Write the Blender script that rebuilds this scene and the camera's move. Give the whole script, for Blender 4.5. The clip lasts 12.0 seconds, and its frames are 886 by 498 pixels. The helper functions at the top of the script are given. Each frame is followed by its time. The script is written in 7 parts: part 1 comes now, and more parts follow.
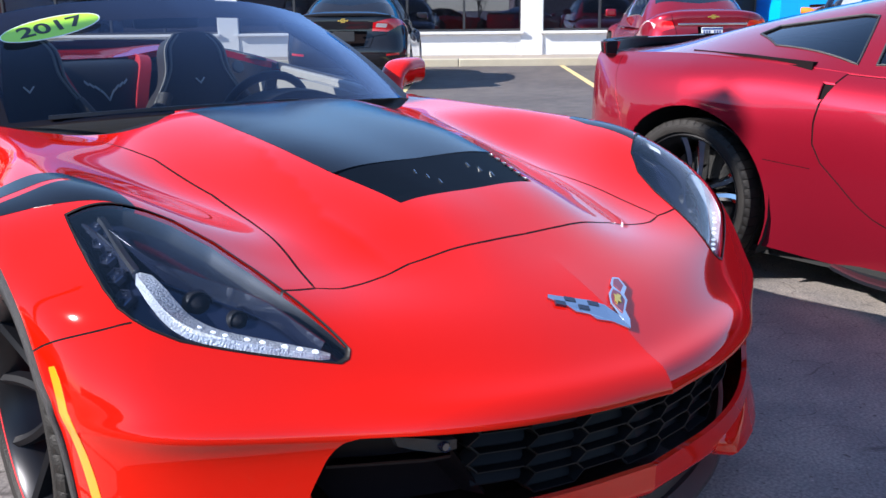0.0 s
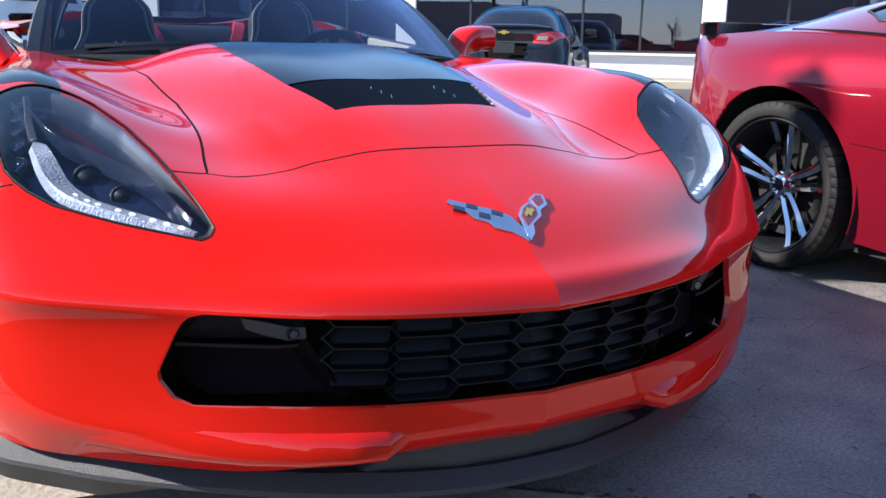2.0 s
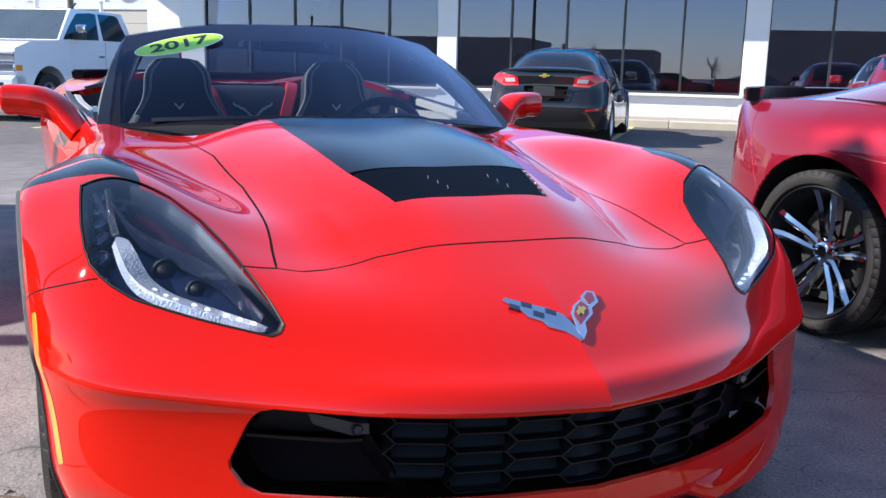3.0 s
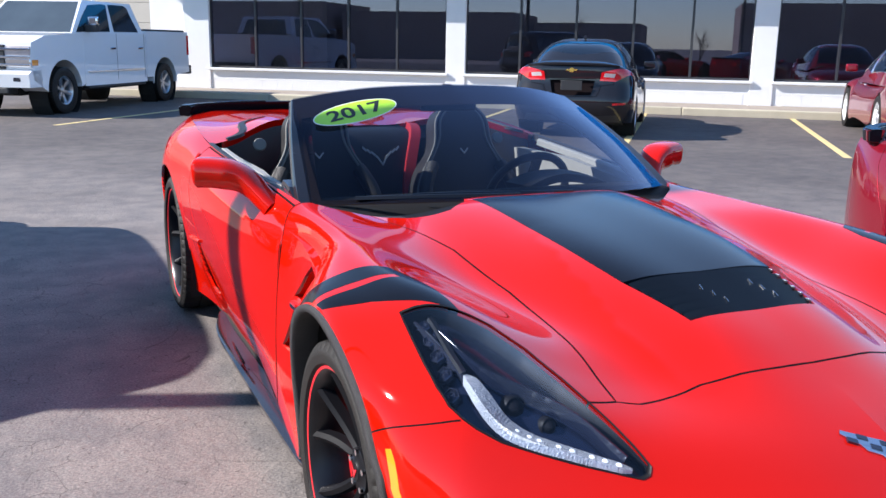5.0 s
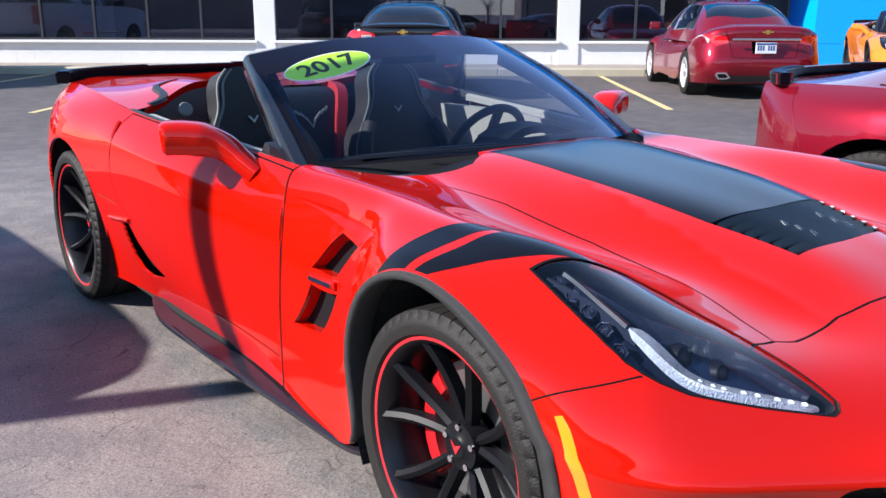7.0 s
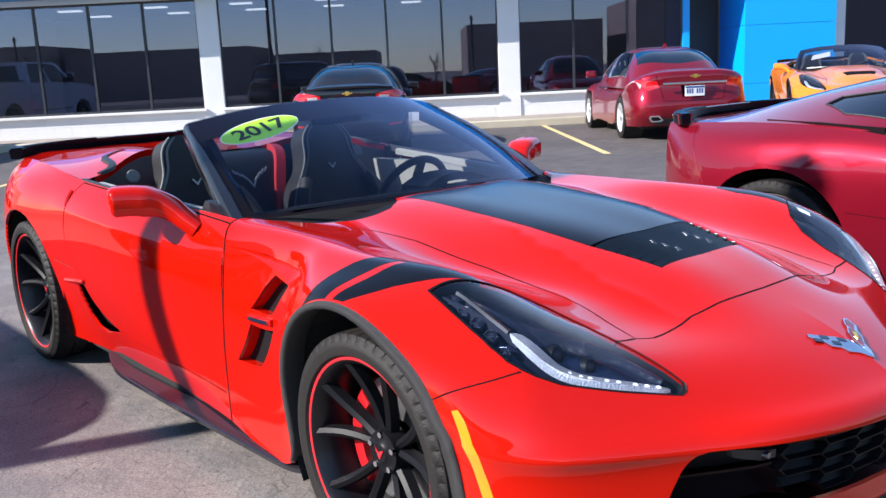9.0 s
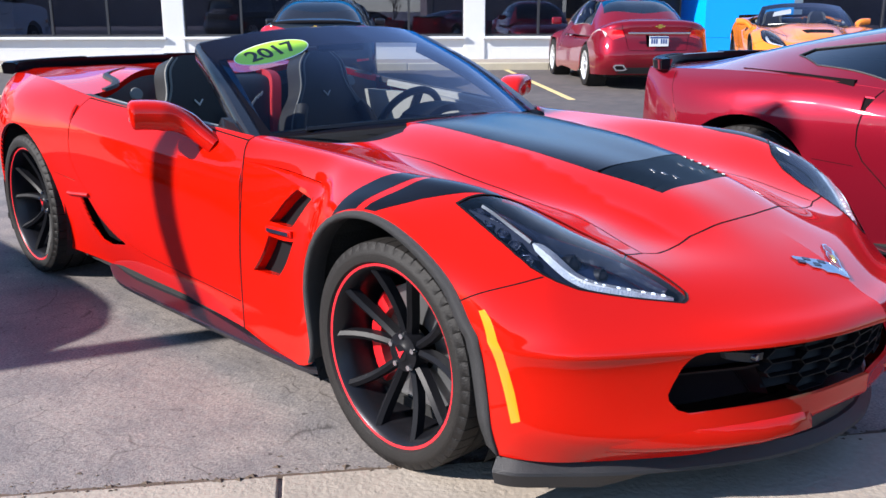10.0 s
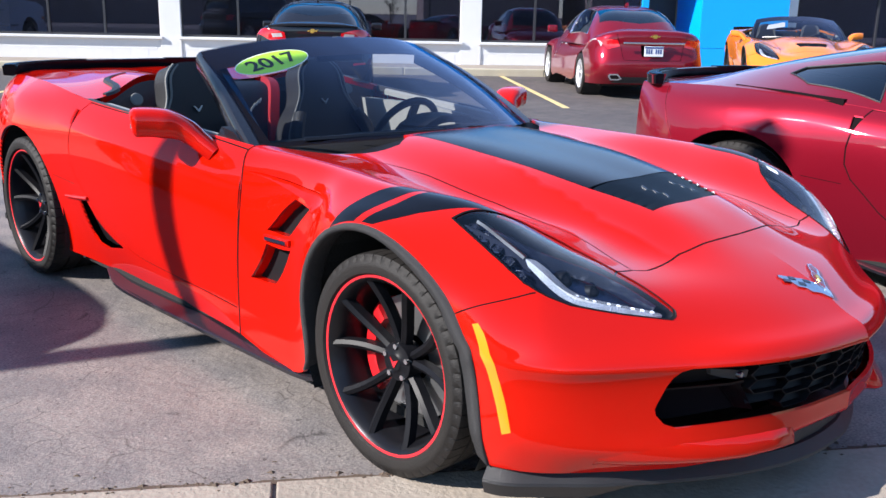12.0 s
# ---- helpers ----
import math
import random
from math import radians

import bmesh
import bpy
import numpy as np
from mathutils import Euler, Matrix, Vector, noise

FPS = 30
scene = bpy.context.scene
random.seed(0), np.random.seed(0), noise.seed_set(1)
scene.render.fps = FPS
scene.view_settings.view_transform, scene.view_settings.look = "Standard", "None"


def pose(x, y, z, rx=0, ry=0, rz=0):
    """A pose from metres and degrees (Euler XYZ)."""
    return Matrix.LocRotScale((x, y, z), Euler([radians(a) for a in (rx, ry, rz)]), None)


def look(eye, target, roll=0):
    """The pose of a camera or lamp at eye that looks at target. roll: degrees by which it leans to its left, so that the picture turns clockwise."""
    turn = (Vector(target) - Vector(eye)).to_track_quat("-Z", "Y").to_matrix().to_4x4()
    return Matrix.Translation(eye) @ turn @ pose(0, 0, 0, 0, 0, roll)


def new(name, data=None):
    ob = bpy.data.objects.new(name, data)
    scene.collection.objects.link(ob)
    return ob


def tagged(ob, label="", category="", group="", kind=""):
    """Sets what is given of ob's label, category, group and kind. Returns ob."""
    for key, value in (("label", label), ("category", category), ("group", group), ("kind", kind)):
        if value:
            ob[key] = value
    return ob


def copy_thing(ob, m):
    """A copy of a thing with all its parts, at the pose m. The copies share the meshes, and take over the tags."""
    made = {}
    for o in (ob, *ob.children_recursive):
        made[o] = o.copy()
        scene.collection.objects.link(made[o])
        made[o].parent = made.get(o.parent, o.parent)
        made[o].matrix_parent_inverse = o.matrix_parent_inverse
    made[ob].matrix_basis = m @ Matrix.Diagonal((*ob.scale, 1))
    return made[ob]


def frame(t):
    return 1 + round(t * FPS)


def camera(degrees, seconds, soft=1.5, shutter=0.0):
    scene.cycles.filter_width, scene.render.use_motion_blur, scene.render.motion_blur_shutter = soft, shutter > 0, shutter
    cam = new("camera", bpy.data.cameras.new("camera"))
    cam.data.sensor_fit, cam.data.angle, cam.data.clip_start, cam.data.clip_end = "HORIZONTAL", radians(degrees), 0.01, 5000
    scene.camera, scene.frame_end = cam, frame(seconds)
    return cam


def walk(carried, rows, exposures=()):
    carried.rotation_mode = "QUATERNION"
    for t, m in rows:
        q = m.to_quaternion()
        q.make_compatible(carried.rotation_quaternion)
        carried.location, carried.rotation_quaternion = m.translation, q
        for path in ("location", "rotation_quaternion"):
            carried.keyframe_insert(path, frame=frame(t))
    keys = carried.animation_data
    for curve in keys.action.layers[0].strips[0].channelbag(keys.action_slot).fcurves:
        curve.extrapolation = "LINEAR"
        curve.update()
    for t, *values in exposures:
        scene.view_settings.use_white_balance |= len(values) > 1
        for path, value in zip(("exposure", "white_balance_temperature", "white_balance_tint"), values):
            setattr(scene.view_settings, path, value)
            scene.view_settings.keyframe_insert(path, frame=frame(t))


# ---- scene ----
cam = camera(52.1, 12.0)
PATH = [
    (0, (-1.274, -1.94, 1.142), (-0.09, -0.412, 0.631), -0.6),
    (0.5, (-1.041, -2.085, 1.089), (0.019, -0.467, 0.583), 0.2),
    (1, (-0.942, -2.177, 1.012), (0.063, -0.521, 0.515), 1.0),
    (1.5, (-0.849, -2.214, 0.932), (0.08, -0.51, 0.449), 1.0),
    (2, (-0.813, -2.184, 0.893), (0.043, -0.433, 0.441), 1.0),
    (2.5, (-0.821, -2.177, 0.903), (-0.007, -0.398, 0.488), 1.2),
    (3, (-0.875, -2.218, 1.027), (-0.086, -0.421, 0.642), 1.4),
    (3.5, (-1.023, -2.313, 1.253), (-0.265, -0.493, 0.915), 2.0),
    (3.7, (-1.092, -2.337, 1.292), (-0.352, -0.51, 0.957), 2.4),
    (5.3, (-1.581, -1.761, 1.35), (-0.712, -0.02, 0.887), -0.4),
    (5.5, (-1.596, -1.629, 1.307), (-0.69, 0.092, 0.845), -1.6),
    (6, (-1.668, -1.418, 1.314), (-0.656, 0.236, 0.824), -1.9),
    (6.5, (-1.884, -1.444, 1.278), (-0.756, 0.128, 0.77), -1.3),
    (6.7, (-1.977, -1.429, 1.27), (-0.801, 0.104, 0.751), -0.5),
    (8.3, (-2.093, -1.726, 1.281), (-0.866, -0.195, 0.89), -0.2),
    (8.5, (-2.104, -1.756, 1.279), (-0.865, -0.234, 0.895), -1.3),
    (9, (-2.14, -1.788, 1.286), (-0.861, -0.3, 0.897), -2.8),
    (9.5, (-2.286, -1.787, 1.272), (-0.958, -0.358, 0.83), -1.8),
    (10, (-2.423, -1.807, 1.257), (-1.082, -0.414, 0.746), -0.0),
    (10.5, (-2.451, -1.818, 1.273), (-1.111, -0.441, 0.718), 1.1),
    (11, (-2.447, -1.821, 1.274), (-1.095, -0.455, 0.721), 1.4),
    (11.5, (-2.457, -1.833, 1.293), (-1.095, -0.468, 0.765), 1.2),
    (12, (-2.463, -1.835, 1.298), (-1.108, -0.453, 0.794), 1.2),
]
walk(cam, [(t, look(eye, target, roll)) for t, eye, target, roll in PATH], exposures=[(0.0, 1.14), (1.5, 1.27), (3.0, 1.17), (5.5, 0.99), (8.5, 0.97), (10.0, 1.00), (12.0, 0.99)])
# ---- light ----
SUN = Vector((-0.792, 0.290, 0.537))
world = bpy.data.worlds.new("sky")
scene.world = world
world.use_nodes = True
sky = world.node_tree.nodes.new("ShaderNodeTexSky")
sky.sky_type, sky.sun_disc = "NISHITA", False
sky.sun_elevation, sky.sun_rotation = math.asin(SUN.z), math.radians(70.1)
sky.air_density, sky.dust_density, sky.ozone_density = 1.0, 0.12, 4.5
back = world.node_tree.nodes["Background"]
back.inputs["Strength"].default_value = 0.13
world.node_tree.links.new(sky.outputs[0], back.inputs["Color"])
sun = new("sun", bpy.data.lights.new("sun", "SUN"))
sun.data.energy, sun.data.angle, sun.data.color = 4.8, radians(0.5), (1.0, 0.955, 0.925)
sun.matrix_world = look(SUN * 60, (0, 0, 0))


# ---- smooth surfaces through small control nets ----
def spline_basis(n, u):
    """Rows of weights of a natural cubic spline through n evenly spaced knots, at the places u."""
    u = np.clip(np.asarray(u, float), 0, n - 1)
    a, b = np.eye(n), np.zeros((n, n))
    for i in range(1, n - 1):
        a[i, i - 1 : i + 2] = (1, 4, 1)
        b[i, i - 1 : i + 2] = (6, -12, 6)
    curve = np.linalg.solve(a, b)
    i = np.minimum(u.astype(int), n - 2)
    f = (u - i)[:, None]
    eye = np.eye(n)
    return eye[i] * (1 - f) + eye[i + 1] * f + ((1 - f) ** 3 - (1 - f)) / 6 * curve[i] + (f**3 - f) / 6 * curve[i + 1]


class Net:
    """A smooth surface through rows of control points; u runs along the rows' order, v along each row."""

    def __init__(self, rows, flip=True, shape=None):
        self.p, self.flip, self.shape = np.array(rows, float), flip, shape
        self.nu, self.nv = self.p.shape[:2]

    def at(self, uv):
        uv = np.asarray(uv, float)
        p = np.einsum("ki,kj,ijc->kc", spline_basis(self.nu, uv[:, 0]), spline_basis(self.nv, uv[:, 1]), self.p)
        return self.shape(p) if self.shape else p

    def normal(self, uv):
        uv = np.asarray(uv, float)
        e = 1e-3
        lo, hi = np.zeros(2), np.array([self.nu - 1, self.nv - 1])
        step = lambda d: self.at(np.clip(uv + d, lo, hi)) - self.at(np.clip(uv - d, lo, hi))  # noqa: E731
        n = np.cross(step(np.array([e, 0])), step(np.array([0, e])))
        n /= np.linalg.norm(n, axis=1)[:, None] + 1e-12
        return -n if self.flip else n

    def find(self, places, axes="xy", u=(0, 99), v=(0, 99)):
        """The (u, v) at which the surface has these two coordinates."""
        ax = ["xyz".index(c) for c in axes]
        u0, u1, v0, v1 = max(u[0], 0), min(u[1], self.nu - 1), max(v[0], 0), min(v[1], self.nv - 1)
        g = np.stack(np.meshgrid(np.linspace(u0, u1, 140), np.linspace(v0, v1, 110), indexing="ij"), -1).reshape(-1, 2)
        q = self.at(g)[:, ax]
        out = []
        for place in np.asarray(places, float):
            w = g[np.argmin(((q - place) ** 2).sum(1))].copy()
            for _ in range(6):
                e = 1e-3
                k = self.at([w, w + (e, 0), w + (0, e)])[:, ax]
                j = np.stack([(k[1] - k[0]) / e, (k[2] - k[0]) / e], 1)
                if abs(np.linalg.det(j)) < 1e-7:
                    break
                w = w + np.clip(np.linalg.solve(j, place - k[0]), -0.3, 0.3)
                w = np.clip(w, (u0, v0), (u1, v1))
            out.append(w)
        return np.array(out)


# Half of the sports car's front body: rows go from the chin up over the nose to the cowl and the door seam,
# each from the middle plane round to the wheel arch or the sill.
FRONT_MID = (
    [(0, -0.875, 0.205), (0.22, -0.852, 0.198), (0.42, -0.785, 0.172), (0.58, -0.692, 0.166)],
    [(0, -0.930, 0.248), (0.22, -0.908, 0.244), (0.42, -0.840, 0.234), (0.60, -0.735, 0.232)],
    [(0, -0.936, 0.300), (0.22, -0.912, 0.298), (0.42, -0.838, 0.296), (0.585, -0.738, 0.294)],
    [(0, -0.955, 0.425), (0.2, -0.929, 0.424), (0.4, -0.852, 0.420), (0.565, -0.742, 0.412)],
    [(0, -0.964, 0.470), (0.2, -0.938, 0.469), (0.4, -0.862, 0.465), (0.56, -0.754, 0.458)],
    [(0, -0.940, 0.506), (0.2, -0.914, 0.505), (0.395, -0.840, 0.502), (0.557, -0.738, 0.490)],
    [(0, -0.888, 0.530), (0.19, -0.863, 0.531), (0.38, -0.789, 0.534), (0.55, -0.694, 0.540)],
    [(0, -0.77, 0.60), (0.18, -0.745, 0.603), (0.36, -0.68, 0.61), (0.535, -0.60, 0.625)],
    [(0, -0.56, 0.69), (0.18, -0.545, 0.6875), (0.36, -0.50, 0.655), (0.55, -0.41, 0.69)],
    [(0, -0.36, 0.757), (0.19, -0.355, 0.7545), (0.38, -0.31, 0.70), (0.56, -0.23, 0.735)],
    [(0, -0.05, 0.815), (0.23, -0.04, 0.8125), (0.42, 0.0, 0.745), (0.56, 0.03, 0.745)],
    [(0, 0.25, 0.85), (0.25, 0.26, 0.848), (0.44, 0.27, 0.79), (0.58, 0.27, 0.785)],
    [(0, 0.48, 0.868), (0.26, 0.48, 0.865), (0.45, 0.47, 0.815), (0.58, 0.46, 0.81)],
    [(0, 0.57, 0.870), (0.27, 0.58, 0.867), (0.46, 0.60, 0.82), (0.59, 0.66, 0.815)],
    [(0, 0.62, 0.868), (0.28, 0.63, 0.865), (0.46, 0.70, 0.825), (0.60, 0.82, 0.82)],
)
FRONT_SIDE = (
    [(0.72, -0.588, 0.165), (0.80, -0.520, 0.165), (0.848, -0.455, 0.165), (0.872, -0.40, 0.165)],
    [(0.745, -0.618, 0.232), (0.825, -0.535, 0.233), (0.872, -0.465, 0.235), (0.893, -0.395, 0.235)],
    [(0.735, -0.63, 0.29), (0.83, -0.54, 0.295), (0.88, -0.465, 0.30), (0.90, -0.39, 0.30)],
    [(0.742, -0.617, 0.407), (0.838, -0.527, 0.406), (0.888, -0.45, 0.406), (0.908, -0.378, 0.41)],
    [(0.754, -0.624, 0.456), (0.848, -0.532, 0.457), (0.898, -0.45, 0.459), (0.917, -0.372, 0.462)],
    [(0.752, -0.611, 0.487), (0.847, -0.523, 0.487), (0.90, -0.443, 0.487), (0.92, -0.366, 0.489)],
    [(0.745, -0.57, 0.55), (0.84, -0.495, 0.555), (0.90, -0.42, 0.54), (0.925, -0.345, 0.52)],
    [(0.73, -0.47, 0.68), (0.83, -0.41, 0.66), (0.90, -0.345, 0.625), (0.93, -0.30, 0.59)],
    [(0.72, -0.31, 0.765), (0.83, -0.265, 0.735), (0.905, -0.225, 0.69), (0.935, -0.22, 0.655)],
    [(0.72, -0.14, 0.805), (0.83, -0.11, 0.785), (0.91, -0.09, 0.745), (0.94, -0.09, 0.715)],
    [(0.735, 0.07, 0.81), (0.83, 0.075, 0.80), (0.91, 0.075, 0.765), (0.942, 0.075, 0.73)],
    [(0.73, 0.28, 0.82), (0.82, 0.275, 0.80), (0.895, 0.27, 0.72), (0.935, 0.265, 0.64)],
    [(0.715, 0.45, 0.825), (0.79, 0.44, 0.79), (0.86, 0.41, 0.60), (0.905, 0.385, 0.40)],
    [(0.71, 0.72, 0.83), (0.785, 0.70, 0.77), (0.83, 0.58, 0.48), (0.885, 0.42, 0.17)],
    [(0.742, 0.888, 0.834), (0.808, 0.872, 0.74), (0.838, 0.868, 0.48), (0.840, 0.868, 0.165)],
)



def keel(p):
    """The nose comes to a crease on the middle plane, the hood has a flat crown, and a ridge runs along each of its sides."""
    p = p.copy()
    w = np.clip((-0.60 - p[:, 1]) / 0.22, 0, 1)
    p[:, 1] -= 0.012 * w * w * (3 - 2 * w) * np.exp(-np.abs(p[:, 0]) / 0.10)
    ridge = np.interp(p[:, 1], [-0.55, -0.30, 0.0, 0.25], [0.300, 0.328, 0.295, 0.270])
    fade = np.interp(p[:, 1], [-0.58, -0.42, 0.02, 0.25], [0, 1, 1, 0])
    crown = np.interp(p[:, 1], [-0.64, -0.60, -0.5, -0.392, -0.3, -0.187, 0.0, 0.3, 0.6], [0, 0.001, 0.0043, 0.007, 0.0075, 0.007, 0.006, 0.0043, 0.003])
    p[:, 2] += crown * np.clip(1 - np.abs(p[:, 0]) / 0.16, 0, 1) ** 2
    off = np.abs(p[:, 0]) - ridge
    p[:, 2] += 0.009 * fade * np.exp(-np.abs(off) / np.where(off > 0, 0.030, 0.055))
    return p


FRONT = Net([a + b for a, b in zip(FRONT_MID, FRONT_SIDE)], shape=keel)
# Door and rear quarter: y, then half-width and height from the belt line down to the sill.
SIDE_ROWS = (
    (0.95, (0.73, 0.83), (0.80, 0.74), (0.845, 0.58), (0.835, 0.36), (0.865, 0.17)),
    (1.30, (0.765, 0.855), (0.832, 0.775), (0.868, 0.61), (0.842, 0.35), (0.79, 0.150)),
    (1.70, (0.79, 0.875), (0.852, 0.800), (0.884, 0.63), (0.846, 0.35), (0.775, 0.140)),
    (2.10, (0.80, 0.90), (0.862, 0.822), (0.890, 0.66), (0.852, 0.39), (0.78, 0.15)),
    (2.40, (0.79, 0.93), (0.862, 0.845), (0.897, 0.68), (0.882, 0.42), (0.86, 0.19)),
    (2.70, (0.76, 0.945), (0.862, 0.86), (0.908, 0.70), (0.910, 0.45), (0.89, 0.20)),
    (3.00, (0.73, 0.945), (0.836, 0.86), (0.890, 0.70), (0.897, 0.45), (0.87, 0.22)),
    (3.28, (0.69, 0.935), (0.765, 0.86), (0.808, 0.70), (0.812, 0.47), (0.775, 0.24)),
    (3.47, (0.63, 0.93), (0.66, 0.86), (0.675, 0.70), (0.675, 0.48), (0.64, 0.26)),
)


def haunch(p):
    """The body widens towards the rear wheels, and a soft shoulder line runs along the door."""
    p = p.copy()
    w = np.interp(p[:, 1], [0.9, 2.75, 3.5], [0.0, 0.040, 0.015])
    line = np.interp(p[:, 1], [0.9, 2.2], [0.715, 0.785])
    fade = np.interp(p[:, 1], [0.9, 1.15, 1.9, 2.35], [0, 1, 1, 0])
    p[:, 0] += np.sign(p[:, 0]) * (w * np.clip(np.abs(p[:, 0]) / 0.6, 0, 1) + 0.007 * fade * np.exp(-np.abs(p[:, 2] - line) / 0.045))
    return p


SIDE = Net([[tuple(FRONT.at([[14, v]])[0]) for v in (4, 5, 5.6, 6.4, 7)]] + [[(x, y, z) for x, z in cols] for y, *cols in SIDE_ROWS[1:]], shape=haunch)
# Rear deck behind the seats, from the middle plane out to the belt line, with a low hump behind each seat.
DECK_ROWS = (
    (2.38, 0.945, 0.975, 0.950, 0.79, 0.928),
    (2.70, 0.950, 0.985, 0.960, 0.76, 0.945),
    (3.05, 0.945, 0.965, 0.955, 0.726, 0.945),
    (3.33, 0.945, 0.950, 0.950, 0.678, 0.934),
    (3.47, 0.940, 0.940, 0.938, 0.63, 0.93),
)
DECK = Net(
    [[(0, 2.36, 0.945), (0.18, 2.34, 0.953), (0.44, 2.275, 0.988), (0.655, 2.13, 0.932), (0.796, 2.095, 0.899)], [(0, 2.50, 0.948), (0.18, 2.50, 0.956), (0.42, 2.47, 0.990), (0.61, 2.40, 0.957), (0.786, 2.40, 0.926)]]
    + [[(0, y, a), (0.18, y, a + 0.004), (0.38, y, b), (0.56, y, c), (w - 0.004, y, e - 0.003)] for y, a, b, c, w, e in DECK_ROWS[1:]],
    shape=haunch,
)
# Windscreen glass, from the cowl up to the header.
SCREEN = Net(
    [
        [(0, 0.60, 0.862), (0.37, 0.68, 0.852), (0.705, 0.90, 0.822)],
        [(0, 1.00, 1.050), (0.37, 1.045, 1.036), (0.672, 1.195, 0.990)],
        [(0, 1.385, 1.190), (0.33, 1.415, 1.178), (0.606, 1.495, 1.132)],
    ]
)
# Fastback roof of the coupe, from the cowl back to the tail, from the middle out to the belt line.
COUPE = Net(
    [
        [(0, 0.60, 0.862), (0.35, 0.69, 0.852), (0.60, 0.86, 0.84), (0.70, 0.95, 0.83)],
        [(0, 1.00, 1.055), (0.33, 1.06, 1.04), (0.56, 1.20, 0.99), (0.745, 1.30, 0.855)],
        [(0, 1.40, 1.21), (0.30, 1.44, 1.195), (0.52, 1.55, 1.13), (0.785, 1.65, 0.875)],
        [(0, 1.85, 1.235), (0.29, 1.87, 1.22), (0.51, 1.92, 1.15), (0.812, 1.98, 0.89)],
        [(0, 2.30, 1.185), (0.28, 2.30, 1.166), (0.52, 2.30, 1.095), (0.832, 2.30, 0.922)],
        [(0, 2.80, 1.078), (0.30, 2.80, 1.068), (0.54, 2.80, 1.018), (0.800, 2.75, 0.945)],
        [(0, 3.22, 0.970), (0.30, 3.22, 0.965), (0.52, 3.17, 0.960), (0.725, 3.17, 0.940)],
        [(0, 3.50, 0.94), (0.30, 3.49, 0.94), (0.52, 3.48, 0.938), (0.645, 3.47, 0.93)],
    ]
)


# ---- materials ----
def material(name, colour, rough=0.5, metal=0.0, coat=0.0, bump=0.0, grain=40.0, vary=0.0, fine=0.0, spec=0.5, emit=0.0, alpha=None):
    """A procedural material: base colour varied at two scales, with bump."""
    m = bpy.data.materials.new(name)
    m.use_nodes = True
    nt, b = m.node_tree, m.node_tree.nodes["Principled BSDF"]
    b.inputs["Base Color"].default_value = (*colour, 1)
    b.inputs["Roughness"].default_value, b.inputs["Metallic"].default_value = rough, metal
    b.inputs["Coat Weight"].default_value, b.inputs["Coat Roughness"].default_value = coat, 0.03
    b.inputs["Specular IOR Level"].default_value = spec
    if emit:
        b.inputs["Emission Color"].default_value, b.inputs["Emission Strength"].default_value = (*colour, 1), emit
    if vary or fine or bump:
        co = nt.nodes.new("ShaderNodeTexCoord")
        big, small = nt.nodes.new("ShaderNodeTexNoise"), nt.nodes.new("ShaderNodeTexNoise")
        big.inputs["Scale"].default_value, small.inputs["Scale"].default_value = grain / 14, grain
        big.inputs["Detail"].default_value, small.inputs["Detail"].default_value = 4, 3
        for t in (big, small):
            nt.links.new(co.outputs["Object"], t.inputs["Vector"])
        mixed = nt.nodes.new("ShaderNodeMath")
        mixed.operation = "MULTIPLY_ADD"
        nt.links.new(big.outputs["Fac"], mixed.inputs[0])
        mixed.inputs[1].default_value = 2 * vary
        mixed.inputs[2].default_value = 1 - vary
        second = nt.nodes.new("ShaderNodeMath")
        second.operation = "MULTIPLY_ADD"
        nt.links.new(small.outputs["Fac"], second.inputs[0])
        second.inputs[1].default_value = 2 * fine
        second.inputs[2].default_value = -fine
        total = nt.nodes.new("ShaderNodeMath")
        nt.links.new(mixed.outputs[0], total.inputs[0])
        nt.links.new(second.outputs[0], total.inputs[1])
        scale = nt.nodes.new("ShaderNodeVectorMath")
        scale.operation = "SCALE"
        scale.inputs[0].default_value = colour
        nt.links.new(total.outputs[0], scale.inputs["Scale"])
        nt.links.new(scale.outputs[0], b.inputs["Base Color"])
        if bump:
            bp = nt.nodes.new("ShaderNodeBump")
            bp.inputs["Strength"].default_value, bp.inputs["Distance"].default_value = bump, 0.01
            nt.links.new(small.outputs["Fac"], bp.inputs["Height"])
            nt.links.new(bp.outputs[0], b.inputs["Normal"])
    return m


def clear(name, tint=(1, 1, 1), rough=0.0, see=0.88, ior=1.5, sheen=(1, 1, 1)):
    """Thin glass: sees through with a tint, and reflects by Fresnel."""
    m = bpy.data.materials.new(name)
    m.use_nodes = True
    nt = m.node_tree
    nt.nodes.clear()
    out, mix = nt.nodes.new("ShaderNodeOutputMaterial"), nt.nodes.new("ShaderNodeMixShader")
    gloss, thru, fr = nt.nodes.new("ShaderNodeBsdfGlossy"), nt.nodes.new("ShaderNodeBsdfTransparent"), nt.nodes.new("ShaderNodeFresnel")
    fr.inputs["IOR"].default_value = ior
    gloss.inputs["Roughness"].default_value = rough
    gloss.inputs["Color"].default_value = (*sheen, 1)
    thru.inputs["Color"].default_value = (*[c * see for c in tint], 1)
    nt.links.new(fr.outputs[0], mix.inputs[0])
    nt.links.new(thru.outputs[0], mix.inputs[1])
    nt.links.new(gloss.outputs[0], mix.inputs[2])
    nt.links.new(mix.outputs[0], out.inputs[0])
    return m


